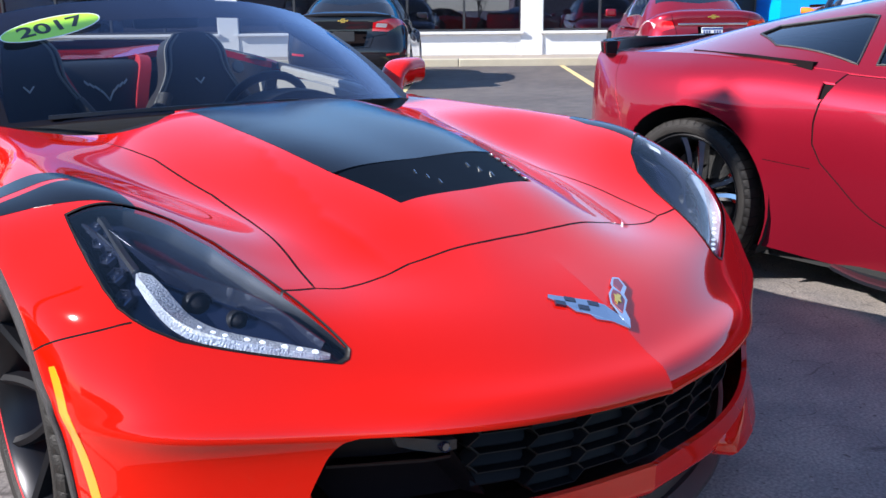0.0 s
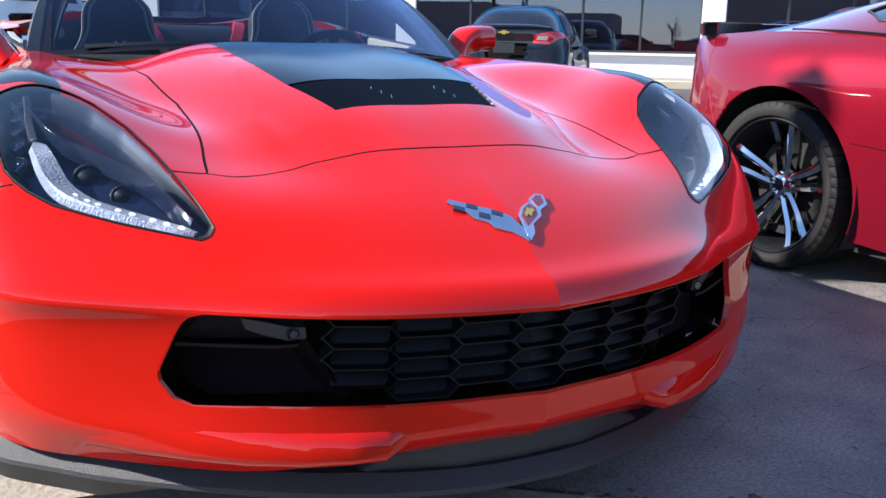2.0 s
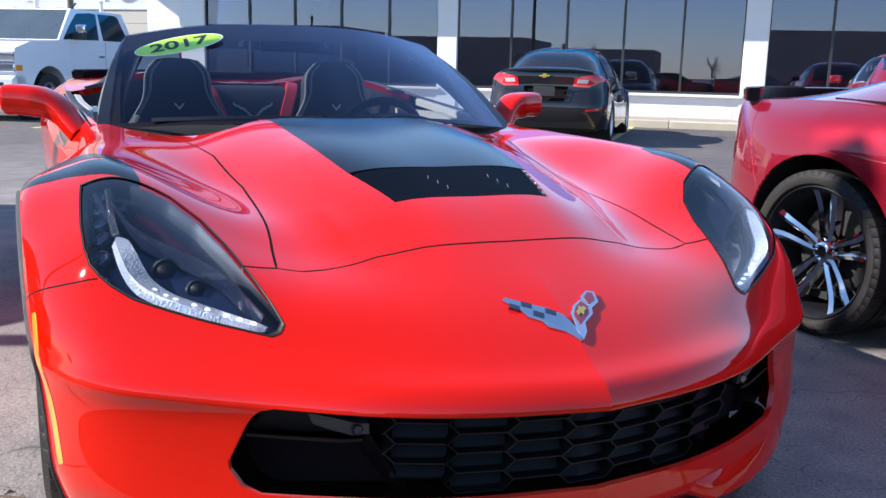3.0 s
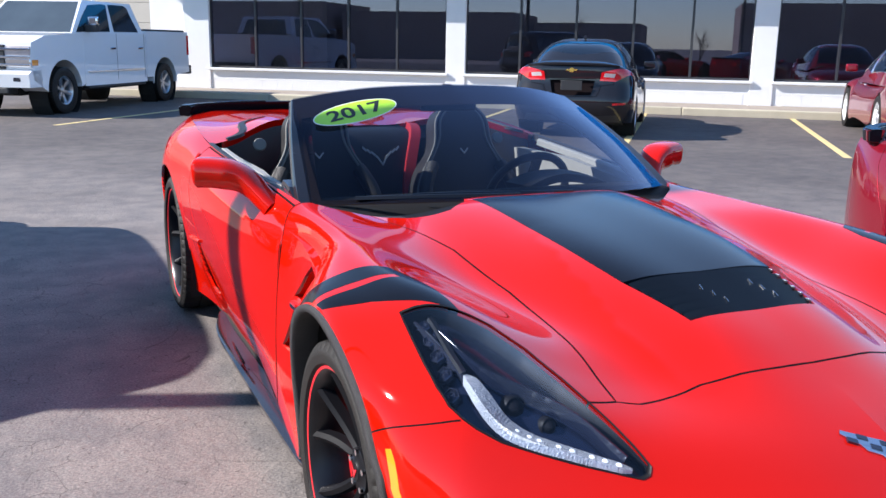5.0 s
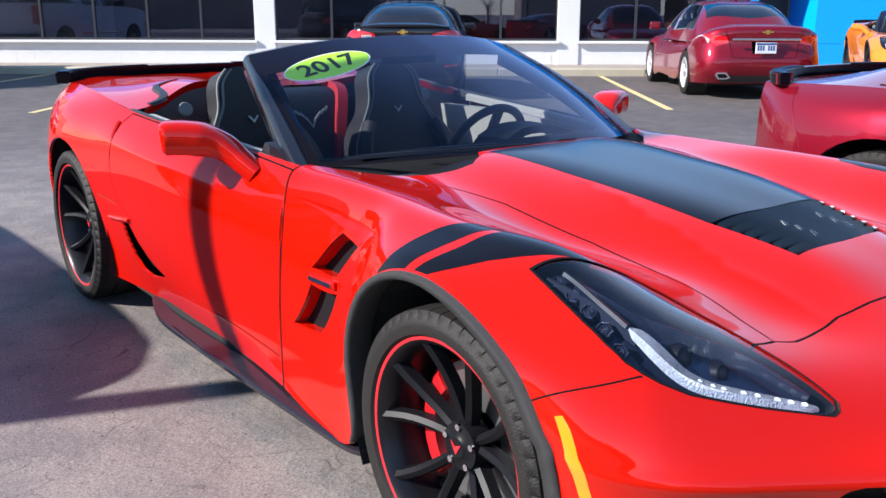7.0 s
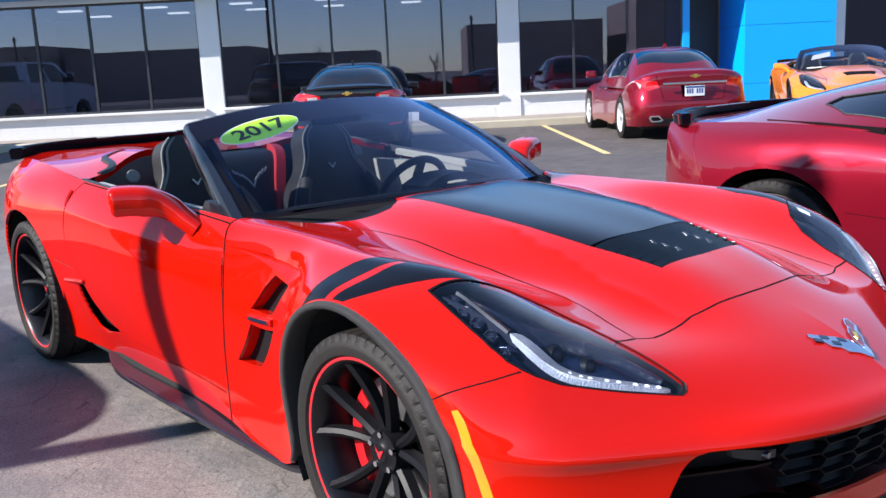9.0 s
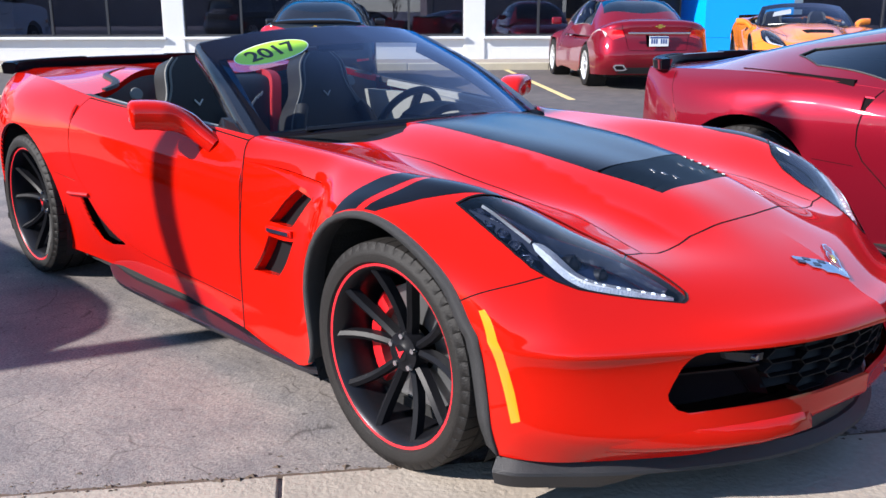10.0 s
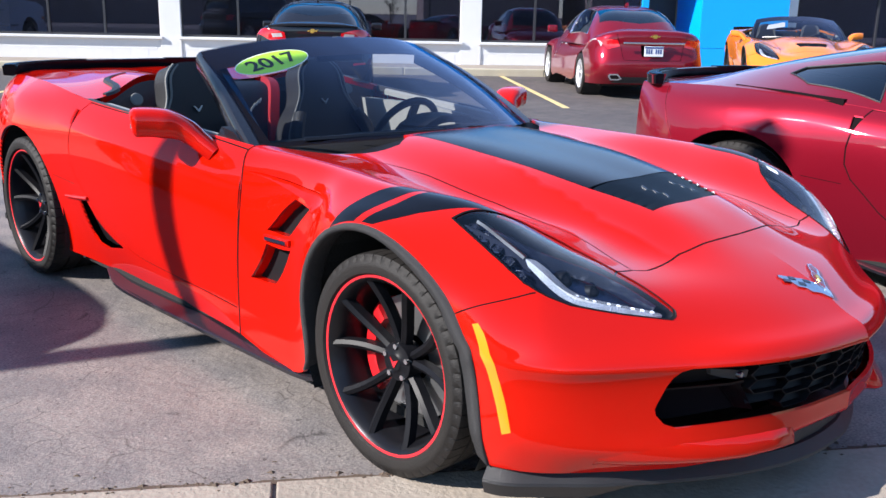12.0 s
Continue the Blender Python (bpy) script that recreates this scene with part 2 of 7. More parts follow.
def paint(name, colour, flake=0.0, metal=0.0, rough=0.5):
    return material(name, colour, rough, metal, coat=1.0, grain=900 if flake else 60, vary=0.02, fine=flake, spec=0.05)


RED = paint("red_paint", (0.54, 0.0066, 0.0015))
RED.node_tree.nodes["Principled BSDF"].inputs["Coat IOR"].default_value = 1.44
RED.node_tree.nodes["Principled BSDF"].inputs["Specular IOR Level"].default_value = 0.0
CRIMSON = paint("crimson_paint", (0.22, 0.006, 0.018), flake=0.25, metal=0.4, rough=0.4)
ORANGE = paint("orange_paint", (0.75, 0.20, 0.02), flake=0.1)
BLACK_PAINT = paint("black_paint", (0.012, 0.012, 0.016))
IMPALA_RED = paint("maroon_paint", (0.21, 0.005, 0.016), flake=0.15, metal=0.4, rough=0.4)
LAMP_CLEAR = material("reversing_lamp", (0.50, 0.44, 0.44), 0.12, coat=1.0, vary=0.4, grain=120)
RIM_WHITE = material("bright_painted_alloy", (0.78, 0.79, 0.81), 0.35, metal=0.5)
WHITE_PAINT = paint("white_paint", (0.80, 0.81, 0.83))
STRIPE = material("satin_black_stripe", (0.0055, 0.006, 0.009), 0.18, spec=0.16, vary=0.15, fine=0.2, grain=300)
SLAT = material("black_slat", (0.006, 0.006, 0.008), 0.28, spec=0.42)
TRIM = material("black_plastic", (0.024, 0.024, 0.027), 0.5, bump=0.25, grain=600)
SPLITTER = material("splitter_plastic", (0.015, 0.015, 0.017), 0.48, bump=0.3, grain=500, vary=0.15)
FLARE = material("grained_plastic", (0.025, 0.025, 0.027), 0.55, bump=0.5, grain=700, vary=0.1)
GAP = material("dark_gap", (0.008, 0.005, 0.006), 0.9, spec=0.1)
LINER = material("wheel_well_liner", (0.012, 0.012, 0.012), 0.9, bump=0.3, grain=120)
TYRE = material("tyre_rubber", (0.0135, 0.0115, 0.0105), 0.62, bump=0.3, grain=250, vary=0.3, fine=0.15, spec=0.35)
RIM_BLACK = material("satin_black_alloy", (0.0075, 0.0075, 0.0095), 0.42, spec=0.14)
BARREL = material("rim_barrel", (0.016, 0.016, 0.020), 0.32, metal=0.6, vary=0.2, grain=60)
CHROME = material("chrome", (0.78, 0.79, 0.82), 0.06, metal=1.0)
ALLOY = material("silver_alloy", (0.55, 0.56, 0.58), 0.28, metal=1.0)
STEEL = material("brake_steel", (0.34, 0.34, 0.345), 0.38, metal=0.9, fine=0.1, grain=200)
CALIPER = material("red_caliper", (0.62, 0.01, 0.015), 0.35, coat=0.5)
PINSTRIPE = material("red_pinstripe", (0.7, 0.02, 0.03), 0.4)
LEATHER = material("black_leather", (0.0085, 0.0085, 0.0105), 0.55, bump=0.3, grain=300, vary=0.15)
RED_LEATHER = material("red_leather", (0.50, 0.012, 0.02), 0.5, bump=0.3, grain=300)
GREY_LEATHER = material("grey_leather", (0.36, 0.35, 0.32), 0.55, bump=0.2, grain=300, vary=0.1)
DASH = material("dashboard_leather", (0.014, 0.014, 0.016), 0.75, bump=0.3, grain=300, spec=0.15)
GREY_PIPING = material("grey_piping", (0.16, 0.16, 0.15), 0.7)
THREAD = material("pale_stitching", (0.5, 0.5, 0.48), 0.7)
GLASS = clear("windscreen_glass", (0.80, 0.87, 0.93), see=0.60, ior=1.36, sheen=(0.50, 0.57, 0.78))
DARK_GLASS = clear("tinted_glass", (0.35, 0.38, 0.42), see=0.5, ior=2.0)
SHOP_GLASS = clear("shop_glass", (0.62, 0.66, 0.72), see=0.72, ior=2.0, sheen=(0.66, 0.69, 0.98))
LENS = clear("headlight_lens", (0.70, 0.80, 0.98), see=0.86, ior=1.52)
LED = material("led_lit", (0.92, 0.94, 1.0), 0.2, emit=0.75)
LED_OFF = material("led_bar", (0.60, 0.62, 0.65), 0.10, coat=1.0, vary=0.45, fine=0.45, grain=240, bump=0.6)
POD = material("lamp_pod", (0.07, 0.08, 0.12), 0.14, metal=0.5, coat=1.0)
LAMP_BLACK = material("lamp_housing", (0.012, 0.016, 0.034), 0.22, coat=0.9)
AMBER = material("amber_lens", (0.85, 0.28, 0.01), 0.2, coat=1.0)
TAIL_RED = material("tail_lamp_red", (0.62, 0.008, 0.014), 0.10, coat=1.0)
TRUCK_SCREEN = material("truck_windscreen", (0.07, 0.088, 0.10), 0.05, coat=1.0, spec=0.8, vary=0.4, grain=24)
TRUCK_GLASS = material("dark_truck_glass", (0.022, 0.028, 0.034), 0.05, spec=0.6, vary=0.3, grain=20)
PLATE = material("plate_white", (0.72, 0.73, 0.76), 0.4)
PLATE_BLUE = material("plate_blue", (0.05, 0.09, 0.25), 0.4)
BADGE = material("badge_chrome", (0.50, 0.53, 0.58), 0.22, metal=1.0)
MAROON = material("badge_field", (0.16, 0.012, 0.03), 0.3, coat=0.4)
GOLD = material("gold_emblem", (0.75, 0.50, 0.12), 0.25, metal=0.9)
STICKER = material("lime_sticker", (0.42, 0.78, 0.02), 0.4, coat=0.3)
STICKER_EDGE = material("sticker_edge", (0.80, 0.84, 0.80), 0.4)
INK = material("black_ink", (0.01, 0.012, 0.01), 0.5)
MESH_BLACK = material("grille_black", (0.008, 0.0075, 0.009), 0.5, spec=0.2)
SLAT_GLOSS = material("grille_slat", (0.0065, 0.0055, 0.007), 0.42, spec=0.12, vary=0.3, grain=120)


# ---- mesh tools ----
def mesh_of(name, verts, faces, mat, smooth=True, normals=None):
    me = bpy.data.meshes.new(name)
    me.from_pydata([tuple(map(float, v)) for v in verts], [], [tuple(map(int, f)) for f in faces])
    for m in mat if isinstance(mat, (list, tuple)) else [mat]:
        me.materials.append(m)
    me.update()
    if smooth:
        me.polygons.foreach_set("use_smooth", [True] * len(me.polygons))
    if normals is not None:
        me.normals_split_custom_set_from_vertices([tuple(map(float, n)) for n in normals])
    return me


def put(name, verts, faces, mat, parent=None, label="", smooth=True, normals=None):
    ob = new(name, mesh_of(name, verts, faces, mat, smooth, normals))
    if parent:
        ob.parent = parent
    if label:
        ob["label"] = label
    return ob


def part(name, bm, mat, parent=None, label="", smooth=False, bevel=0.0, segs=2, at=None):
    """Links a bmesh as one mesh object under a thing."""
    if bevel:
        sharp = [e for e in bm.edges if len(e.link_faces) == 2 and e.calc_face_angle(0) > 0.5]
        round_faces = bmesh.ops.bevel(bm, geom=sharp, offset=bevel, segments=segs, affect="EDGES", profile=0.6, clamp_overlap=True)["faces"]
        for face in round_faces:
            face.smooth = True
    bmesh.ops.recalc_face_normals(bm, faces=bm.faces)
    me = bpy.data.meshes.new(name)
    bm.to_mesh(me)
    bm.free()
    me.materials.append(mat)
    if smooth:
        me.polygons.foreach_set("use_smooth", [True] * len(me.polygons))
        me.set_sharp_from_angle(angle=radians(38))
    ob = new(name, me)
    if parent:
        ob.parent = parent
    if at is not None:
        ob.matrix_basis = at
    if label:
        ob["label"] = label
    return ob


def root(name, m=None, **tags):
    ob = new(name)
    if m is not None:
        ob.matrix_basis = m
    return tagged(ob, **tags)


def box(x0, x1, y0, y1, z0, z1, bm=None, m=None):
    bm = bm or bmesh.new()
    mat = Matrix.Translation(((x0 + x1) / 2, (y0 + y1) / 2, (z0 + z1) / 2)) @ Matrix.Diagonal((abs(x1 - x0), abs(y1 - y0), abs(z1 - z0), 1))
    bmesh.ops.create_cube(bm, size=1, matrix=(m @ mat) if m is not None else mat)
    return bm


def prism(points, a, b, axis="z", bm=None):
    """A flat outline pushed from a to b along an axis. Points are the two other coordinates, in order x, y, z."""
    bm = bm or bmesh.new()
    place = {"x": lambda p, h: (h, p[0], p[1]), "y": lambda p, h: (p[0], h, p[1]), "z": lambda p, h: (p[0], p[1], h)}[axis]
    lo = [bm.verts.new(place(p, a)) for p in points]
    hi = [bm.verts.new(place(p, b)) for p in points]
    bm.faces.new(lo[::-1])
    bm.faces.new(hi)
    for i in range(len(points)):
        j = (i + 1) % len(points)
        bm.faces.new((lo[i], lo[j], hi[j], hi[i]))
    return bm


def lathe(profile, n=48, axis="x", bm=None, closed=False, turns=None):
    """Turns (along, radius) points round an axis."""
    bm = bm or bmesh.new()
    rings = []
    for k in range(n):
        a = turns[k] if turns else 2 * math.pi * k / n
        c, s = math.cos(a), math.sin(a)
        rings.append([bm.verts.new({"x": (h, r * c, r * s), "y": (r * s, h, r * c), "z": (r * c, r * s, h)}[axis]) for h, r in profile])
    m = len(profile)
    for k in range(n):
        a, b = rings[k], rings[(k + 1) % n]
        for i in range(m if closed else m - 1):
            j = (i + 1) % m
            bm.faces.new((a[i], a[j], b[j], b[i]))
    return bm


def smooth_line(points, n):
    """n points on a smooth curve through the given ones."""
    p = np.array(points, float)
    return spline_basis(len(p), np.linspace(0, len(p) - 1, n)) @ p


def sweep(path, section, bm=None, up=(0, 0, 1), scale=None, closed_section=True):
    """A section of (across, up) points carried along a path of 3D points."""
    bm = bm or bmesh.new()
    path = np.array(path, float)
    tang = np.gradient(path, axis=0)
    rows = []
    for i, (p, t) in enumerate(zip(path, tang)):
        t = t / (np.linalg.norm(t) + 1e-9)
        a = np.cross(t, up)
        a /= np.linalg.norm(a) + 1e-9
        b = np.cross(a, t)
        k = 1 if scale is None else scale[i]
        rows.append([bm.verts.new(p + k * (u * a + v * b)) for u, v in section])
    m = len(section)
    for r, q in zip(rows, rows[1:]):
        for i in range(m if closed_section else m - 1):
            j = (i + 1) % m
            bm.faces.new((r[i], q[i], q[j], r[j]))
    if closed_section:
        bm.faces.new(rows[0])
        bm.faces.new(rows[-1][::-1])
    return bm


def ring(r, n=10, sx=1.0, sy=1.0):
    return [(r * sx * math.cos(2 * math.pi * k / n), r * sy * math.sin(2 * math.pi * k / n)) for k in range(n)]


def inside(poly, q):
    poly, q = np.asarray(poly, float), np.asarray(q, float)
    x, y, res = q[:, 0], q[:, 1], np.zeros(len(q), bool)
    for a, b in zip(poly, np.roll(poly, -1, 0)):
        if a[1] == b[1]:
            continue
        hit = ((a[1] > y) != (b[1] > y)) & (x < (b[0] - a[0]) * (y - a[1]) / (b[1] - a[1]) + a[0])
        res ^= hit
    return res


def dense(line, step, closed=True):
    """More points along an outline."""
    line = np.asarray(line, float)
    out = []
    for a, b in zip(line, np.roll(line, -1, 0) if closed else line[1:]):
        n = max(1, int(np.linalg.norm(b - a) / step))
        out += [a + (b - a) * k / n for k in range(n)]
    if not closed:
        out.append(line[-1])
    return np.array(out)


def rounded(points, n=6):
    """A closed outline through the points with its corners cut smooth (Chaikin)."""
    p = np.asarray(points, float)
    for _ in range(2):
        q = np.roll(p, -1, 0)
        p = np.stack([0.8 * p + 0.2 * q, 0.2 * p + 0.8 * q], 1).reshape(-1, p.shape[1])
    return p


def strip(net, line, width):
    """A thin closed outline along a line on the surface."""
    line = np.asarray(line, float)
    e = 0.01
    du = np.linalg.norm(net.at(np.clip(line + (e, 0), 0, 99)) - net.at(line - (e, 0)), axis=1) / (2 * e) + 1e-6
    dv = np.linalg.norm(net.at(np.clip(line + (0, e), 0, 99)) - net.at(line - (0, e)), axis=1) / (2 * e) + 1e-6
    du, dv = np.maximum(du, 0.02), np.maximum(dv, 0.02)
    t = np.gradient(line, axis=0)
    n = np.stack([-t[:, 1] * dv, t[:, 0] * du], 1)
    n /= np.linalg.norm(n, axis=1)[:, None] + 1e-9
    off = n * (width / 2) / np.stack([du, dv], 1)
    return np.concatenate([line + off, (line - off)[::-1]])


def skin(net, regions, nu, nv, lines=(), pick=None):
    """Cuts the surface into regions along exact outlines. regions: (name, outline in u, v), the first that holds a triangle takes it;
    the rest goes by pick(centres). Returns name -> (uv, triangles)."""
    from mathutils.geometry import delaunay_2d_cdt

    pts, edges = [], []
    su, sv = 1.0, 1.0

    def add(loop, closed=True):
        first = len(pts)
        pts.extend(Vector((a * su, b * sv)) for a, b in loop)
        k = len(loop)
        edges.extend((first + i, first + (i + 1) % k) for i in range(k if closed else k - 1))

    U, V = net.nu - 1, net.nv - 1
    gu, gv = np.linspace(0, U, nu), np.linspace(0, V, nv)
    add(np.concatenate([[(a, 0) for a in gu[:-1]], [(U, b) for b in gv[:-1]], [(a, V) for a in gu[:0:-1]], [(0, b) for b in gv[:0:-1]]]))
    for name, loop in regions:
        add(np.clip(dense(loop, 0.08), 0, (U, V)))
    for line in lines:
        add(np.clip(dense(line, 0.08, False), 0, (U, V)), False)
    for a in gu[1:-1]:
        for b in gv[1:-1]:
            pts.append(Vector((a * su, b * sv)))
    vs, _, fs, *_ = delaunay_2d_cdt(pts, edges, [], 0, 1e-5)
    uv = np.array([(v.x, v.y) for v in vs])
    tri = np.array([f[:3] for f in fs if len(f) == 3])
    mid = uv[tri].mean(1)
    left, out = np.ones(len(tri), bool), {}
    for name, loop in regions:
        m = inside(loop, mid) & left
        left &= ~m
        out.setdefault(name, []).append(tri[m])
    if pick is None:
        out.setdefault("rest", []).append(tri[left])
    else:
        names = np.array(pick(mid))
        for n in set(names[left]):
            out.setdefault(n, []).append(tri[left & (names == n)])
    res = {}
    for name, some in out.items():
        t = np.concatenate(some)
        if len(t):
            used, inv = np.unique(t, return_inverse=True)
            res[name] = (uv[used], inv.reshape(-1, 3))
    return res


def panel(net, piece, sides=(-1, 1), flange=0.012, lift=0.0, join=True):
    """Vertices, faces and normals of a piece of a surface, on one or both sides of the middle plane, with turned-in edges."""
    uv, tri = piece
    if net.flip:
        tri = tri[:, ::-1]
    p, n = net.at(uv), net.normal(uv)
    if lift:
        p = p + n * lift
    count = {}
    for a, b, c in tri:
        for e in ((a, b), (b, c), (c, a)):
            count[e] = count.get(e, 0) + 1
    edge = [e for e in count if (e[1], e[0]) not in count]
    V, F, N = [], [], []
    for s in sides:
        k = len(V)
        m = np.array([s, 1, 1])
        V.extend(p * m)
        N.extend(n * m)
        F.extend(np.asarray(t if s > 0 else t[::-1]) + k for t in tri)
        if flange:
            rim = sorted({i for e in edge for i in e})
            at = {i: len(V) + j for j, i in enumerate(rim)}
            V.extend((p[rim] - n[rim] * flange) * m)
            N.extend(n[rim] * m)
            for a, b in edge:
                if abs(p[a][0]) < 1e-4 and abs(p[b][0]) < 1e-4:
                    continue
                q = (b + k, a + k, at[a], at[b])
                F.append(q if s > 0 else q[::-1])
    if join and 1 in sides and -1 in sides:
        V, F, N = weld(V, F, N)
    return V, F, N


def weld(V, F, N):
    """Joins the two halves along the middle plane."""
    key, at, V2, N2 = {}, [], [], []
    for v, n in zip(V, N):
        k = (round(float(v[1]), 5), round(float(v[2]), 5)) if abs(v[0]) < 1e-4 else None
        if k is not None and k in key:
            at.append(key[k])
            continue
        if k is not None:
            key[k] = len(V2)
            n = np.array([0, n[1], n[2]]) / (np.hypot(n[1], n[2]) + 1e-9)
        at.append(len(V2))
        V2.append(v)
        N2.append(n)
    F2 = []
    for f in F:
        g = [at[i] for i in f]
        if len(set(g)) == len(g):
            F2.append(g)
    return V2, F2, N2


# ---- wheels ----
def tyre_mesh(radius, width, rim):
    """A low tyre with grooves round the tread and cross cuts through its shoulder blocks."""
    w = width / 2
    prof = [(-w * 0.86, rim), (-w * 0.97, rim + 0.010), (-w * 1.0, rim + 0.45 * (radius - rim)), (-w * 0.985, rim + 0.62 * (radius - rim)), (-w * 0.975, rim + 0.64 * (radius - rim)), (-w * 0.95, radius - 0.014), (-w * 0.90, radius - 0.004), (-w * 0.80, radius - 0.001)]
    for g in (-0.45, -0.02, 0.40):
        c = g * w
        prof += [(c - 0.007, radius), (c - 0.005, radius - 0.008), (c + 0.005, radius - 0.008), (c + 0.007, radius)]
    prof += [(-h, r) for h, r in prof[7::-1]]
    turns = [2 * math.pi * (j + f) / 52 for j in range(52) for f in (0.0, 0.05, 0.5, 0.95)]
    bm = lathe(prof, len(turns), "x", turns=turns)
    bm.verts.ensure_lookup_table()
    m = len(prof)
    for j in range(0, len(turns), 4):
        for i in (5, 6, 7, 8, m - 9, m - 8, m - 7, m - 6):
            v = bm.verts[j * m + i]
            f = 1 - 0.0045 / math.hypot(v.co.y, v.co.z)
            v.co.y *= f
            v.co.z *= f
    return bm


TYRES = {}


def tyre(parent, radius, width, rim):
    """One tyre; alike tyres share a mesh."""
    key = (radius, width, rim)
    if key not in TYRES:
        ob = part("tyre", tyre_mesh(*key), TYRE, parent, "low black tyre with grooved tread", smooth=True)
        TYRES[key] = ob.data
        return ob
    ob = new("tyre", TYRES[key])
    ob.parent = parent
    ob["label"] = "low black tyre with grooved tread"
    return ob


def spoke(path, w0, w1, depth):
    """A tapered spoke along (radius, angle, out) points."""
    bm = bmesh.new()
    n = 9
    q = smooth_line(path, n)
    rows = []
    for i in range(n):
        r, a, o = q[i]
        w = w0 + (w1 - w0) * i / (n - 1)
        c, s = math.cos(a), math.sin(a)
        row = []
        for side, back in ((-1, 1), (-0.82, 0.12), (0, -0.15), (0.82, 0.12), (1, 1)):
            row.append(bm.verts.new((-(o - back * depth), r * c - side * w * s, r * s + side * w * c)))
        rows.append(row)
    for a, b in zip(rows, rows[1:]):
        for i in range(5):
            j = (i + 1) % 5
            bm.faces.new((a[i], b[i], b[j], a[j]))
    bm.faces.new(rows[0])
    bm.faces.new(rows[-1][::-1])
    return bm


def wheel(parent, m, radius, width, rim, style, brakes=True, turn=1):
    """A wheel whose outer face looks to -x. m places it; the parts are meshes under the wheel's tyre-and-rim Empty."""
    hub = root("wheel", m)
    hub.parent = parent
    face = RIM_BLACK if style == "cup" else CHROME if style == "chrome" else RIM_WHITE if style == "five" else ALLOY
    barrel = RIM_BLACK if style == "chrome" else BARREL if style == "cup" else face
    w = width / 2
    tyre(hub, radius, width, rim)
    lip = [(-w * 0.84, rim + 0.008), (-w * 0.88, rim + 0.006), (-w * 0.90, rim - 0.004), (-w * 0.84, rim - 0.014), (-w * 0.55, rim - 0.03), (w * 0.8, rim - 0.045), (w * 0.8, rim)]
    part("rim", lathe(lip, 64, "x"), barrel, hub, smooth=True)
    if style == "cup":
        line = [(-w * 0.885, rim + 0.0075), (-w * 0.905, rim + 0.0065), (-w * 0.912, rim - 0.0005), (-w * 0.90, rim - 0.0035)]
        part("pinstripe", lathe(line, 64, "x"), PINSTRIPE, hub, "thin red pinstripe", smooth=True)
    o0, o1 = w * 0.52, w * 0.80
    part("wheel_back", lathe([(w * 0.62, 0.02), (w * 0.62, rim - 0.04), (w * 0.7, rim - 0.036)], 40, "x"), LINER, hub, "dark inside of the wheel")
    if style == "cup":
        for k in range(5):
            for sgn in (-1, 1):
                a = 2 * math.pi * k / 5 + 0.3
                path = [(0.045, a + sgn * 0.20, o0 - 0.012), (0.10, a + sgn * 0.23, o0 - 0.004), (0.17, a + sgn * 0.26, o0 + 0.014), (rim - 0.008, a + sgn * 0.325, o1 + 0.004)]
                part("spoke", spoke(path, 0.0135, 0.0150, 0.030), face, hub, smooth=True)
    elif style == "chrome":
        for k in range(5):
            for sgn in (-1, 1):
                a = 2 * math.pi * k / 5 + 0.35
                path = [(0.045, a + sgn * 0.34, o0), (0.11, a + sgn * 0.24, o0 + 0.006), (0.19, a + sgn * 0.185, o0 + 0.02), (rim - 0.008, a + sgn * 0.20, o1)]
                part("spoke", spoke(path, 0.014, 0.023, 0.035), face, hub, smooth=True)
    else:
        for k in range(5 if style == "five" else 6):
            a = 2 * math.pi * k / (5 if style == "five" else 6) + 0.3
            for sgn in ((-1, 1) if style == "five" else (0,)):
                path = [(0.04, a + sgn * 0.1, o0), (0.12, a + sgn * 0.16, o0 + 0.005), (rim - 0.01, a + sgn * 0.2, o1)]
                part("spoke", spoke(path, 0.018 if sgn else 0.03, 0.018 if sgn else 0.04, 0.03), face, hub, smooth=True)
    if style == "five":
        part("wheel_disc", lathe([(-o0 + 0.02, 0.05), (-o0 - 0.005, 0.5 * rim), (-o1 + 0.02, rim - 0.012)], 40, "x"), ALLOY, hub, "silver wheel face", smooth=True)
    cap = [(-o0 - 0.010, 0.0), (-o0 - 0.010, 0.024), (-o0 - 0.004, 0.030), (-o0 + 0.0, 0.056), (-o0 + 0.02, 0.06), (-o0 + 0.05, 0.06)]
    part("hub_cap", lathe(cap, 30, "x"), face, hub, smooth=True)
    if style in ("cup", "chrome"):
        for k in range(5):
            a = 2 * math.pi * k / 5 + 0.3
            nut = lathe([(-o0 - 0.008, 0), (-o0 - 0.008, 0.008), (-o0 + 0.01, 0.010)], 8, "x")
            bmesh.ops.translate(nut, verts=nut.verts, vec=(0, 0.048 * math.cos(a), 0.048 * math.sin(a)))
            part("lug_nut", nut, CHROME, hub, "bright lug nut", smooth=True)
        if style == "cup":
            mark = prism([(-0.018, 0.012), (0, -0.016), (0.018, 0.014), (0.004, 0.002)], -o0 - 0.0125, -o0 - 0.0105, "x")
            part("emblem", mark, PINSTRIPE, hub, "small red emblem")
